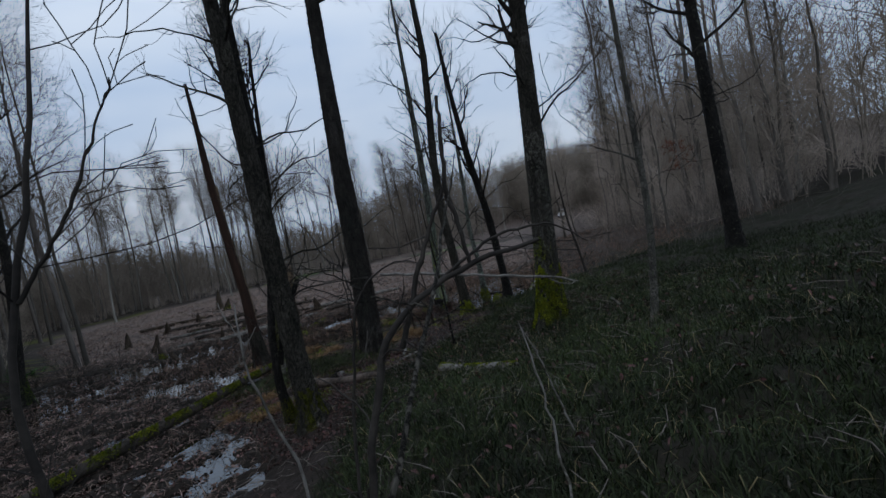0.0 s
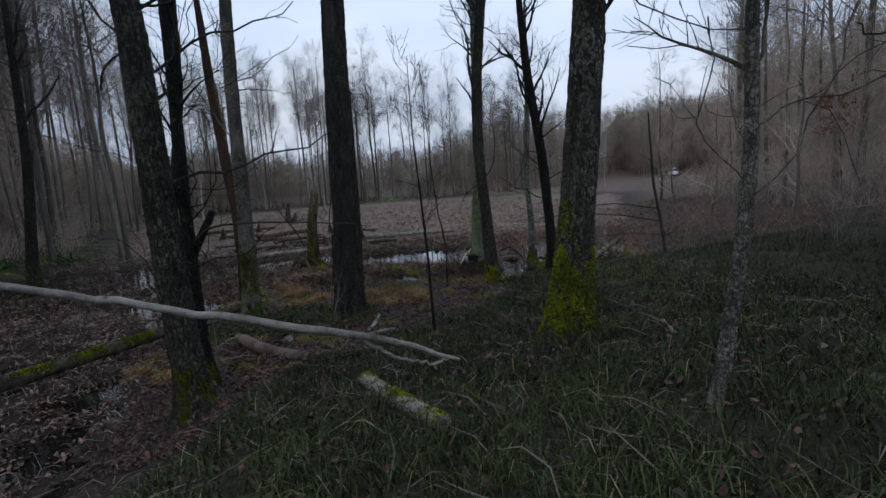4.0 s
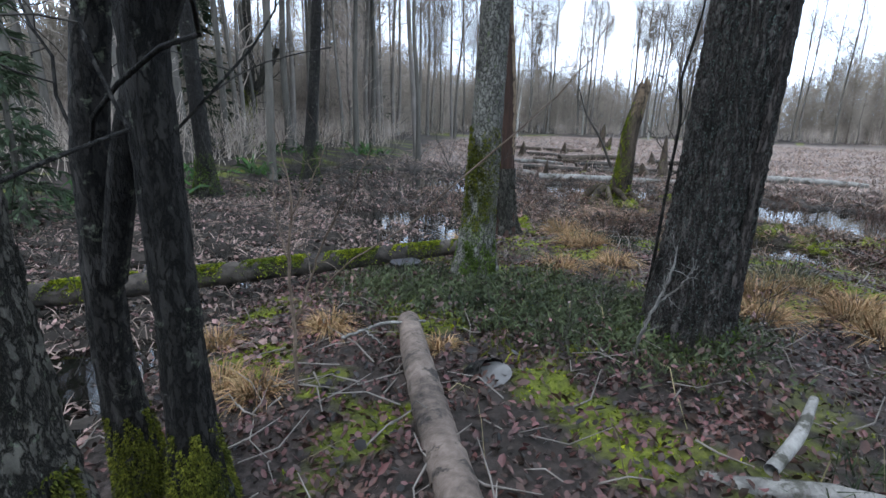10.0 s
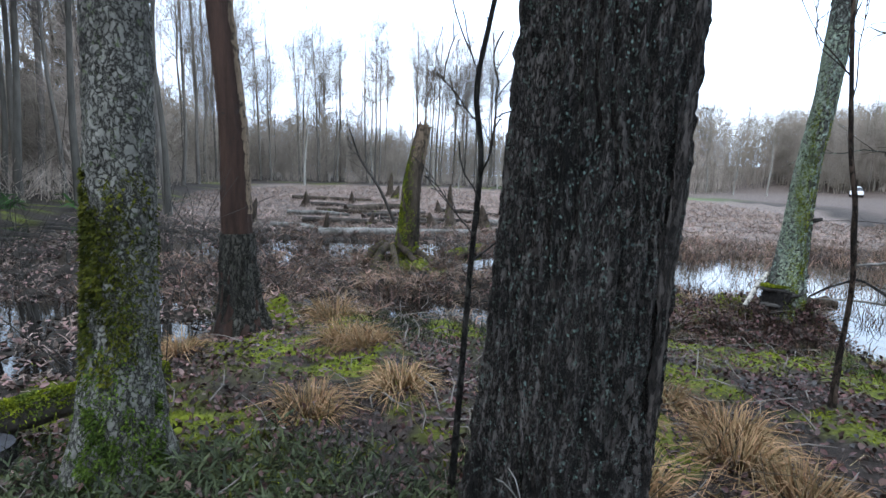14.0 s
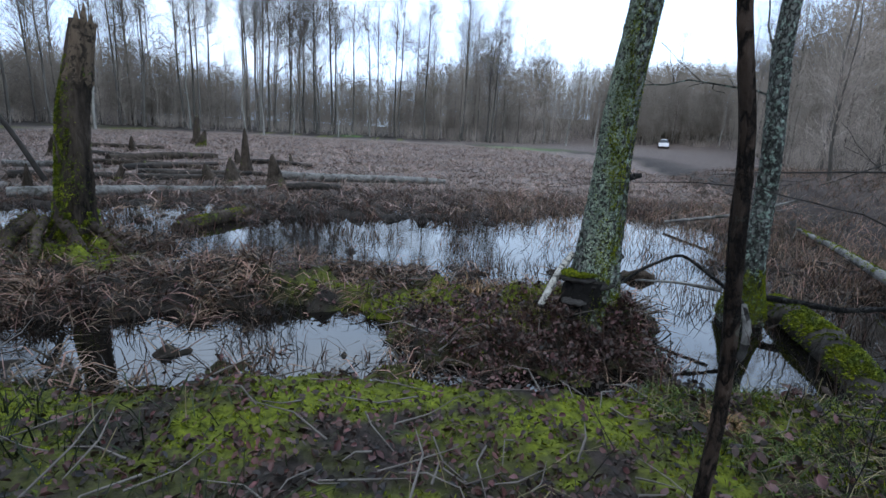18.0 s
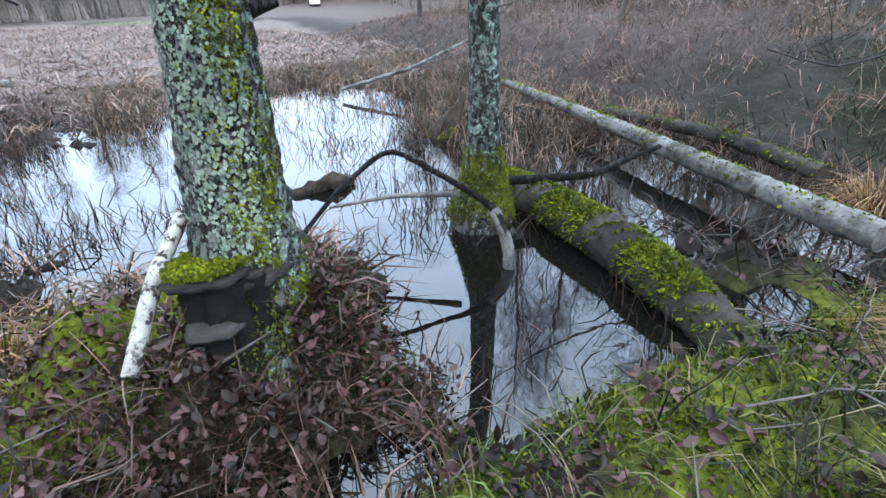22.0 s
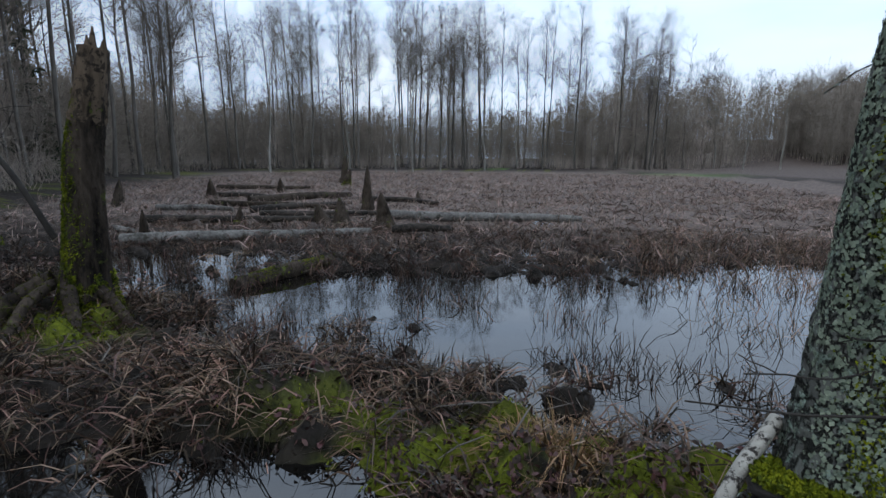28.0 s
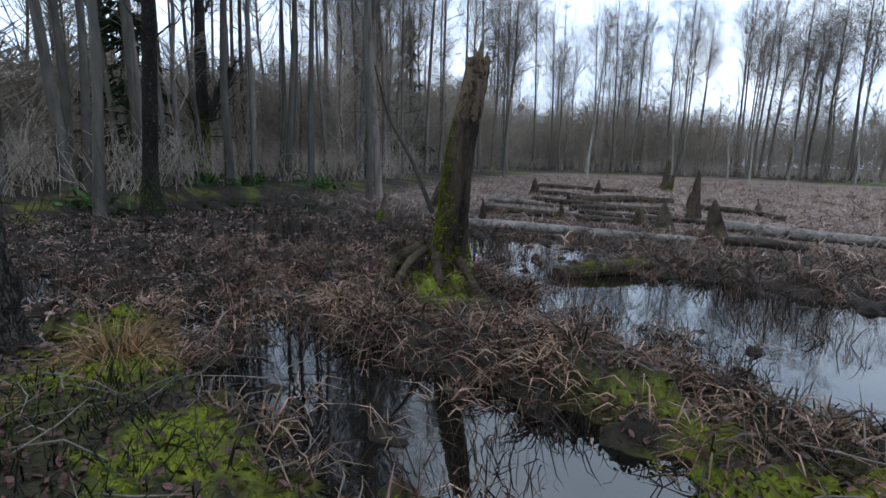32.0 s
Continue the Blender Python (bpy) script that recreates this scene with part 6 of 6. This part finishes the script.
for i, (x, y, s) in enumerate(((-1.05, 11.5, 0.42), (-0.3, 11.5, 0.34), (-1.55, 11.5, 0.36), (-0.62, 11.9, 0.34), (-0.4, 11.1, 0.34), (-3.0, 12.6, 0.34), (-2.45, 11.7, 0.32), (-2.95, 11.25, 0.34), (-1.0, 10.8, 0.34), (-0.2, 10.85, 0.36),
                               (-3.6, 7.75, 0.28), (-4.0, 7.75, 0.28), (-3.95, 8.7, 0.26), (-3.8, 13.8, 0.46), (-3.25, 12.75, 0.4), (0.62, 15.62, 0.44), (0.45, 15.75, 0.34), (-4.7, 12.3, 0.3), (1.75, 13.5, 0.17), (3.4, 13.0, 0.4), (5.3, 13.6, 0.45))):
    tussock(x, y, s, "tan_grass", 400 + i)
for i, (x, y, s) in enumerate(((-0.85, 12.4, 0.5), (-1.35, 11.75, 0.42), (-0.8, 12.0, 0.4), (2.4, 12.9, 0.36), (3.9, 12.6, 0.4))):
    tussock(x, y, s, "straw" if i != 0 else "grass", 430 + i, 220, 0.35, "upright clump of straw-green grass blades")


# ==== ground cover ====
def scatter(rng, n, x0, x1, y0, y1, chance):
    x, y = rng.uniform(x0, x1, n), rng.uniform(y0, y1, n)
    k = rng.uniform(0, 1, n) < chance(x, y)
    return x[k], y[k]


def stalks(name, label, x, y, z, lengths, widths, lean, mat, seed, droop=(0.05, 0.4), category="grass"):
    rng = np.random.default_rng(seed)
    n = len(x)
    way = unit(np.stack([rng.normal(0, lean, n), rng.normal(0, lean, n), np.ones(n)], 1))
    shape = blades(np.stack([x, y, z], 1), way, rng.uniform(*lengths, n), rng.uniform(*widths, n), rng.uniform(*droop, n), rng)
    return tagged(part(name, shape, M[mat]), label, category, kind="stuff")


rng = np.random.default_rng(91)
x, y = scatter(rng, 250000, -3.5, 8.5, -3.2, 14.4, lambda x, y: grass_mask(x, y) * (1 - 0.7 * sstep(x, 3.2, 6)) * (1 - 0.6 * sstep(y, 11.6, 12.6) * sstep(x, 1.4, 2.2)))
stalks("grass", "dense dark green sedge grass on the bank", x, y, height(x, y) - 0.02, (0.1, 0.3), (0.005, 0.011), 0.45, "grass", 92, (0.1, 0.7))
x, y = scatter(rng, 9000, -2.6, 5, -3, 14, lambda x, y: 0.35 * grass_mask(x, y) + 0.12 * sstep(shore_distance(x, y), 0.2, 0.6))
stalks("dry_grass", "dry straw blades among the green", x, y, height(x, y) - 0.02, (0.15, 0.4), (0.004, 0.008), 0.7, "straw", 93, (0.1, 0.8))
x, y = scatter(rng, 260000, -6, 6, 6, 17.5, lambda x, y: moss_mask(x, y) * (height(x, y) > 0.0))
stalks("moss_carpet", "bright yellow-green moss carpet", x, y, height(x, y) - 0.006, (0.012, 0.034), (0.007, 0.016), 0.6, "moss", 94, (0, 0.3), "moss")


def litter_chance(x, y):
    d = shore_distance(x, y)
    land = sstep(d, -0.05, 0.25) * (1 - 0.85 * grass_mask(x, y)) * (1 - 0.55 * moss_mask(x, y)) * (1 - sstep(d, 6, 9))
    isle = (height(x, y) > 0.03) * (d < 0) * (y < 18) * 0.55
    return np.clip(land + isle, 0, 1) * (0.5 + 0.5 * sstep(waves(x, y, 1.4, 71), -0.7, 0.5))


x, y = scatter(rng, 120000, -5.6, 5.5, 5.0, 17.2, litter_chance)
n = len(x)
leaves = part("leaf_litter", leaf_shapes(np.stack([x, y, height(x, y) + rng.uniform(0.004, 0.03, n)], 1), rng.uniform(0.026, 0.052, n), rng, 0.7), M["leaf"])
tagged(leaves, "brown and purplish dead leaves covering the ground", "leaves", kind="stuff")
x, y = scatter(rng, 42000, -13, -4, -2, 20, lambda x, y: sstep(height(x, y), -0.09, 0.0) * 0.9)
n = len(x)
leaves = part("leaf_litter", leaf_shapes(np.stack([x, y, np.maximum(height(x, y), 0.0) + rng.uniform(0.003, 0.02, n)], 1), rng.uniform(0.04, 0.075, n), rng), M["pale_leaf"])
tagged(leaves, "sodden dead leaves floating and lying in the swamp", "leaves", kind="stuff")
x, y = scatter(rng, 9000, -4.5, 5, 0, 9, lambda x, y: 0.35 * sstep(shore_distance(x, y), 0, 0.4))
n = len(x)
leaves = part("leaf_litter", leaf_shapes(np.stack([x, y, height(x, y) + rng.uniform(0.02, 0.1, n)], 1), rng.uniform(0.035, 0.075, n), rng, 0.8), M["leaf"])
tagged(leaves, "scattered dead leaves caught in the grass", "leaves", kind="stuff")


def reed_chance(x, y):
    d, h = shore_distance(x, y), height(x, y)
    return (d < 0.1) * sstep(h, -0.07, 0.02) * (0.25 + 0.75 * sstep(waves(x, y, 1.5, 81), -0.5, 0.6)) * (1 - 0.85 * moss_mask(x, y)) * (1 - 0.8 * blob(x, y, -3.8, 16.7, 0.8, 0.7, 0))


def clumped(rng, n, x0, x1, y0, y1, chance, per=9, spread=0.09):
    """Spots in bunches."""
    x, y = scatter(rng, n, x0, x1, y0, y1, chance)
    x, y = np.repeat(x, per), np.repeat(y, per)
    return x + rng.normal(0, spread, len(x)), y + rng.normal(0, spread, len(y))


x, y = clumped(rng, 4200, -8.5, 6.5, 13.6, 24, reed_chance, 18, 0.1)
stalks("dead_reeds", "matted brown dead reeds and sedge in the marsh", x, y, np.maximum(height(x, y), -0.03), (0.12, 0.4), (0.006, 0.014), 1.1, "reed_dark", 95, (0.1, 0.6), "reeds")
x, y = clumped(rng, 2000, -8.5, 6.5, 13.8, 25, lambda x, y: reed_chance(x, y) * (1 - np.clip(1.5 * blob(x, y, 1.2, 14.65, 1.3, 0.7, 0), 0, 1)), 13, 0.06)
stalks("dead_reeds", "paler dry sedge blades over the brown mat", x, y, np.maximum(height(x, y), -0.03), (0.12, 0.38), (0.006, 0.013), 1.2, "reed", 96, (0.1, 0.6), "reeds")
x, y = clumped(rng, 9500, -7, 7, 13.9, 24, lambda x, y: (shore_distance(x, y) < 0) * (height(x, y) < -0.02) * sstep(waves(x, y, 1.8, 82), 0.1, 0.9) * sstep(height(x, y), -0.3, -0.05), 9, 0.1)
stalks("standing_reeds", "thin dark reed stems standing in open water", x, y, np.full(len(x), -0.03), (0.08, 0.34), (0.005, 0.01), 0.35, "reed_dark", 97, (0, 0.3), "reeds")
x, y = scatter(rng, 80000, -24, 13, 21, 62, lambda x, y: (shore_distance(x, y) < 0.5) * (0.3 + 0.7 * sstep(waves(x, y, 2.6, 83), -0.6, 0.6)) * (1 - 0.6 * sstep(y, 30, 60)))
stalks("reed_bed", "flattened brown reed bed stretching to the far wood", x, y, height(x, y) - 0.02, (0.2, 0.5), (0.012, 0.03), 1.1, "reed_mat", 98, (0.1, 0.5), "reeds")
x, y = clumped(rng, 3400, -13, -3.4, -3, 16, lambda x, y: (shore_distance(x, y) < 0.1) * sstep(height(x, y), -0.1, 0.0) * 0.8, 6, 0.1)
stalks("swamp_sedge", "dark rotting sedge in the wet hollow", x, y, np.maximum(height(x, y), -0.02), (0.08, 0.26), (0.006, 0.013), 1.4, "reed_mat", 99, (0.1, 0.6), "reeds")

# sticks and small twigs on the ground
x, y = scatter(rng, 2600, -5, 5, -2, 17, lambda x, y: 0.7 * (height(x, y) > -0.02))
n = len(x)
a, L = rng.uniform(0, 2 * np.pi, n), rng.uniform(0.1, 0.5, n)
z = np.maximum(height(x, y), 0) + 0.025
p = np.stack([np.stack([x, y, z], 1), np.stack([x + 0.5 * L * np.cos(a), y + 0.5 * L * np.sin(a), z + rng.uniform(-0.01, 0.08, n)], 1), np.stack([x + L * np.cos(a + 0.2), y + L * np.sin(a + 0.2), z + rng.uniform(-0.01, 0.12, n)], 1)], 1)
tagged(part("sticks", tubes(p, np.stack([rng.uniform(0.003, 0.008, n), rng.uniform(0.003, 0.006, n), np.full(n, 0.002)], 1), 5), M["twig"]), "small dead sticks strewn on the ground", "sticks", kind="stuff")

# bare shoots on the bank and in the hollow
near = [(-4.2, 8.4), (-3.6, 9.3), (-3.2, 9.0), (-4.6, 9.8), (-2.5, 9.6), (-2.2, 9.0), (-4.0, 9.9), (-1.0, 10.3), (0.9, 12.6), (1.9, 12.9), (2.5, 13.2), (2.2, 12.4), (3.2, 13.2), (3.8, 13.0), (1.2, 11.4), (-3.3, 5.6), (-3.4, 4.6), (2.6, 11.4), (-2.3, 12.9), (4.4, 12.4), (-4.6, 13.2)]
brush("bare_shoots", "thin bare shoots standing on the bank", near, 64, 0.9, "dark_twig", 4, 0.003)
thick = [(-9.5 + 1.1 * i % 5, 3 + 0.9 * i) for i in range(14)] + [(-11 - i % 4, 9 + 0.8 * i) for i in range(14)]
brush("thicket", "dark thicket on the swamp's far side", thick, 65, 1.9, "dark_twig", 9, 0.006)


def fern(name, label, spots, seed, size):
    rng = np.random.default_rng(seed)
    xy = np.repeat(np.asarray(spots, float), 60, 0) + rng.normal(0, 0.3, (60 * len(spots), 2))
    n = len(xy)
    a, e = rng.uniform(0, 2 * np.pi, n), rng.uniform(0.2, 1.2, n)
    way = np.stack([np.cos(a) * np.cos(e), np.sin(a) * np.cos(e), np.sin(e)], 1)
    base = np.stack([xy[:, 0], xy[:, 1], height(xy[:, 0], xy[:, 1])], 1) + way * rng.uniform(0, 0.4, n)[:, None] * size
    return tagged(part(name, blades(base, way, rng.uniform(0.3, 0.7, n) * size, rng.uniform(0.05, 0.12, n) * size, rng.uniform(0.2, 0.6, n), rng), M["fern"]), label, "plants", kind="stuff")


fern("green_plants", "green ferns and ivy under the swamp trees", [(-12.5, 11.5), (-13, 13), (-11.8, 10.4), (-18.5, 20), (-17.5, 21), (-16, 23), (-22, 19.5), (-13.6, 15.6)], 66, 0.9)
for x, y, s in ((-10.8, 9.0, 0.4), (-11.6, 8.0, 0.42), (-9.8, 5.4, 0.3)):
    plant(SPRUCE[0], x, y, x * 33, s)


# low dark heath plants round the feet of the pine and the birch, and brown cover on the far bank of the pool
x, y = clumped(rng, 3000, -5.0, -0.9, 8.8, 11.2, lambda x, y: np.clip(blob(x, y, -1.85, 9.7, 0.9, 0.55, 0) + blob(x, y, -3.5, 9.85, 1.1, 0.6, 0) + 0.8 * blob(x, y, -2.6, 10.2, 0.9, 0.5, 0), 0, 1) * 0.8, 16, 0.07)
stalks("heath", "low dark green heath plants at the feet of the trees", x, y, height(x, y) - 0.01 + rng.uniform(0, 0.13, len(x)), (0.03, 0.1), (0.007, 0.016), 0.9, "heather", 101, (0, 0.3), "plants")
x, y = scatter(rng, 2600, -5.0, -0.9, 8.8, 11.2, lambda x, y: 0.25 + 0.75 * sstep(waves(x, y, 0.7, 89), 0.0, 0.6))
n = len(x)
leaves = part("leaf_litter", leaf_shapes(np.stack([x, y, height(x, y) + rng.uniform(0.05, 0.14, n)], 1), rng.uniform(0.025, 0.055, n), rng, 0.9), M["dull_leaf"])
tagged(leaves, "faded dead leaves caught in the heath", "leaves", kind="stuff")
x, y = clumped(rng, 420, -4.8, -0.9, 8.8, 11.2, lambda x, y: sstep(waves(x, y, 0.9, 90), 0.0, 0.7), 10, 0.06)
stalks("moss_carpet", "moss cushions between the heath plants", x, y, height(x, y) + 0.02, (0.03, 0.1), (0.008, 0.016), 0.7, "moss_olive", 112, (0, 0.3), "moss")
x, y = clumped(rng, 3600, 4.6, 16, 13.2, 34, lambda x, y: sstep(shore_distance(x, y), -0.4, 0.2) * (0.35 + 0.65 * sstep(waves(x, y, 2.4, 84), -0.5, 0.6)), 9, 0.16)
stalks("dead_sedge", "tall brown dead sedge on the wooded bank", x, y, height(x, y) - 0.02, (0.12, 0.42), (0.006, 0.013), 0.7, "reed", 102, (0.1, 0.6), "grass")
side = [(rng.uniform(6.5, 15), rng.uniform(9, 32)) for _ in range(110)]
side = [q for q in side if shore_distance(*q) > 0.4 and not open_view(*q)]
brush("bank_shrubs", "bare grey-brown shrubs crowding the bank", side, 67, 2.0, "twig", 9, 0.004)

def pond_bank(x, y):
    """The wet lip of land at the near side of the pool."""
    return sstep(shore_distance(x, y), -0.1, 0.15) * (0.4 + 0.6 * sstep(waves(x, y, 0.8, 85), -0.3, 0.4))


x, y = clumped(rng, 1500, 1.4, 5.2, 12.0, 14.2, pond_bank, 14, 0.06)
stalks("bank_plants", "green low plants and grass at the pool's edge", x, y, height(x, y) - 0.01, (0.03, 0.15), (0.004, 0.009), 0.7, "bank_green", 104, (0.1, 0.5), "plants")
x, y = clumped(rng, 260, 1.4, 5.2, 12.0, 14.2, pond_bank, 8, 0.07)
stalks("dry_grass", "dry straw blades lying over the bank plants", x, y, height(x, y), (0.12, 0.34), (0.003, 0.006), 1.1, "straw", 109, (0.2, 0.8))
x, y = scatter(rng, 3400, 1.4, 5.2, 12.0, 14.2, lambda x, y: pond_bank(x, y) * sstep(waves(x, y, 0.6, 87), -0.4, 0.5))
n = len(x)
leaves = part("leaf_litter", leaf_shapes(np.stack([x, y, height(x, y) + rng.uniform(0.03, 0.1, n)], 1), rng.uniform(0.03, 0.07, n), rng, 0.9), M["dull_leaf"])
tagged(leaves, "faded brown leaves caught in the bank plants", "leaves", kind="stuff")
x, y = scatter(rng, 26000, 1.3, 4.6, 12.6, 14.3, lambda x, y: pond_bank(x, y) * sstep(waves(x, y, 0.7, 88), 0.0, 0.7))
stalks("moss_carpet", "bright moss cushions along the pool's lip", x, y, height(x, y), (0.02, 0.06), (0.007, 0.014), 0.6, "moss", 110, (0, 0.3), "moss")
x, y = clumped(rng, 2400, -5.5, 2.2, 13.8, 18.5, lambda x, y: reed_chance(x, y) * (1 - 0.6 * moss_mask(x, y)) * (1 - np.clip(1.5 * blob(x, y, 1.2, 14.65, 1.3, 0.7, 0), 0, 1)), 16, 0.06)
stalks("dead_reeds", "matted brown reed blades on the near marsh", x, y, np.maximum(height(x, y), -0.03), (0.12, 0.36), (0.006, 0.014), 1.7, "reed", 105, (0.1, 0.6), "reeds")
# heap of leaves and dark stems on the islet before the lichen tree
x, y = scatter(rng, 24000, -0.6, 2.4, 14.0, 15.6, lambda x, y: np.clip(blob(x, y, 1.1, 14.6, 0.85, 0.5, 0) + 0.6 * blob(x, y, 1.9, 14.9, 0.3, 0.4, 0) + 0.35 * blob(x, y, 0.2, 15.2, 0.8, 0.3, 0), 0, 1) * (height(x, y) > -0.02))
n = len(x)
leaves = part("leaf_heap", leaf_shapes(np.stack([x, y, np.maximum(height(x, y), 0) + rng.uniform(0.0, 0.09, n)], 1), rng.uniform(0.016, 0.04, n), rng, 1.3), M["leaf"])
tagged(leaves, "heap of purplish dead leaves on the islet", "leaves", kind="stuff")
x, y = scatter(rng, 5200, -0.6, 2.4, 14.0, 15.6, lambda x, y: np.clip(blob(x, y, 1.1, 14.6, 0.9, 0.5, 0) + 0.4 * blob(x, y, 0.2, 15.2, 0.8, 0.3, 0), 0, 1) * (height(x, y) > -0.02))
n = len(x)
leaves = part("leaf_heap", leaf_shapes(np.stack([x, y, np.maximum(height(x, y), 0) + rng.uniform(0.05, 0.13, n)], 1), rng.uniform(0.025, 0.05, n), rng, 1.0), M["dull_leaf"])
tagged(leaves, "faded greyish leaves lying on top of the heap", "leaves", kind="stuff")
x, y = clumped(rng, 300, 1.6, 2.5, 13.9, 15.4, lambda x, y: (height(x, y) > -0.02) * blob(x, y, 2.05, 14.6, 0.3, 0.6, 0), 14, 0.05)
stalks("bank_plants", "small green plants along the islet's edge", x, y, np.maximum(height(x, y), 0), (0.02, 0.09), (0.006, 0.013), 0.9, "bank_green", 111, (0, 0.4), "plants")
x, y = scatter(rng, 3600, -0.6, 2.3, 14.1, 15.3, lambda x, y: np.clip(blob(x, y, 1.1, 14.6, 0.95, 0.5, 0), 0, 1) * (height(x, y) > -0.02))
stalks("dead_stems", "thin dark dead stems standing in the leaf heap", x, y, np.maximum(height(x, y), 0), (0.08, 0.3), (0.003, 0.006), 1.0, "reed_dark", 103, (0, 0.3), "reeds")

x, y = scatter(rng, 1500, -0.8, 2.3, 14.0, 15.6, lambda x, y: np.clip(blob(x, y, 0.9, 14.7, 1.2, 0.6, 0), 0, 1) * (height(x, y) > -0.03))
stalks("dead_stems", "pale dry stems lying over the leaf heap", x, y, np.maximum(height(x, y), 0) + 0.02, (0.08, 0.32), (0.003, 0.006), 2.2, "reed", 106, (0, 0.3), "reeds")
x, y = clumped(rng, 2600, 2.0, 9.5, 15.6, 24, lambda x, y: (shore_distance(x, y) < 0.2) * (0.2 + 0.8 * sstep(waves(x, y, 1.2, 86), -0.4, 0.5)) * (0.3 + 0.7 * sstep(height(x, y), -0.12, 0.0)) * (1 - blob(x, y, 2.9, 15.6, 0.7, 0.8, 0)), 13, 0.12)
stalks("standing_reeds", "thin brown reeds standing in the water by the wooded bank", x, y, np.maximum(height(x, y), -0.03), (0.1, 0.45), (0.004, 0.009), 0.5, "reed", 107, (0, 0.4), "reeds")

# slim alder of the pond bank whose branches reach out over the pool
limb_thing("bank_alder", "slim dark alder on the pond bank with long bare branches",
           [[(6.4, 13.2, 0.2, 0.05), (6.3, 13.3, 1.2, 0.042), (6.15, 13.45, 2.4, 0.034), (6.1, 13.6, 4.2, 0.02)],
            [(6.3, 13.35, 1.35, 0.02), (5.6, 14.2, 1.5, 0.016), (4.9, 15.2, 1.52, 0.012), (4.1, 15.4, 1.5, 0.009), (3.3, 15.4, 1.46, 0.006), (2.7, 15.4, 1.42, 0.003)],
            [(6.2, 13.4, 1.7, 0.018), (5.4, 14.0, 1.85, 0.014), (4.5, 14.5, 1.8, 0.01), (3.7, 14.7, 1.62, 0.006), (3.2, 14.8, 1.4, 0.003)],
            [(6.3, 13.3, 1.0, 0.012), (5.6, 13.7, 1.05, 0.009), (4.8, 14.0, 0.95, 0.006), (4.2, 14.2, 1.1, 0.003)]], "dark_twig", 315, 7, (0.25, 0.8), "tree", 0.0022)

# bare shrub and long leaning shoot before the birch
limb_thing("bare_shrub", "thin brown bare shrub standing in dead leaves",
           [[(-3.16, 7.68, 0.32, 0.011), (-3.16, 7.68, 0.76, 0.009), (-3.19, 7.68, 1.06, 0.008), (-3.14, 7.68, 1.33, 0.006), (-3.13, 7.68, 1.50, 0.004), (-3.24, 7.68, 1.76, 0.002)],
            [(-3.18, 7.70, 0.70, 0.006), (-2.94, 7.70, 1.23, 0.005), (-2.71, 7.70, 1.54, 0.003), (-2.62, 7.70, 1.70, 0.0015)],
            [(-3.15, 7.66, 1.07, 0.005), (-3.24, 7.66, 1.33, 0.004), (-3.24, 7.66, 1.56, 0.002)],
            [(-3.16, 7.70, 1.32, 0.004), (-2.99, 7.70, 1.53, 0.003), (-2.91, 7.70, 1.68, 0.0015)]], "brown_shoot", 316, 6, (0.12, 0.35), "shrub", 0.0014)
limb_thing("leaning_shoot", "long thin brown shoot leaning across the hollow",
           [[(-4.3, 8.6, 0.12, 0.006), (-3.55, 8.50, 0.82, 0.005), (-3.01, 8.50, 1.16, 0.005), (-2.55, 8.50, 1.56, 0.0045), (-2.27, 8.50, 1.79, 0.004), (-2.00, 8.50, 2.04, 0.003), (-1.92, 8.50, 2.13, 0.002)]], "brown_shoot", 317, 4, (0.12, 0.3), "branch", 0.0012)
limb_thing("dead_stick", "crooked grey stick lying in the leaves", [[(-3.46, 8.34, 0.33, 0.011), (-3.33, 8.65, 0.37, 0.012), (-3.12, 8.87, 0.36, 0.01)], [(-3.4, 8.5, 0.35, 0.006), (-3.25, 8.45, 0.34, 0.004), (-3.1, 8.4, 0.33, 0.002)]], "grey_wood", 318, 0)
for i, (x, y, s) in enumerate(((-4.55, 8.1, 0.26), (-2.9, 8.75, 0.2))):
    tussock(x, y, s, "tan_grass", 440 + i, 300)
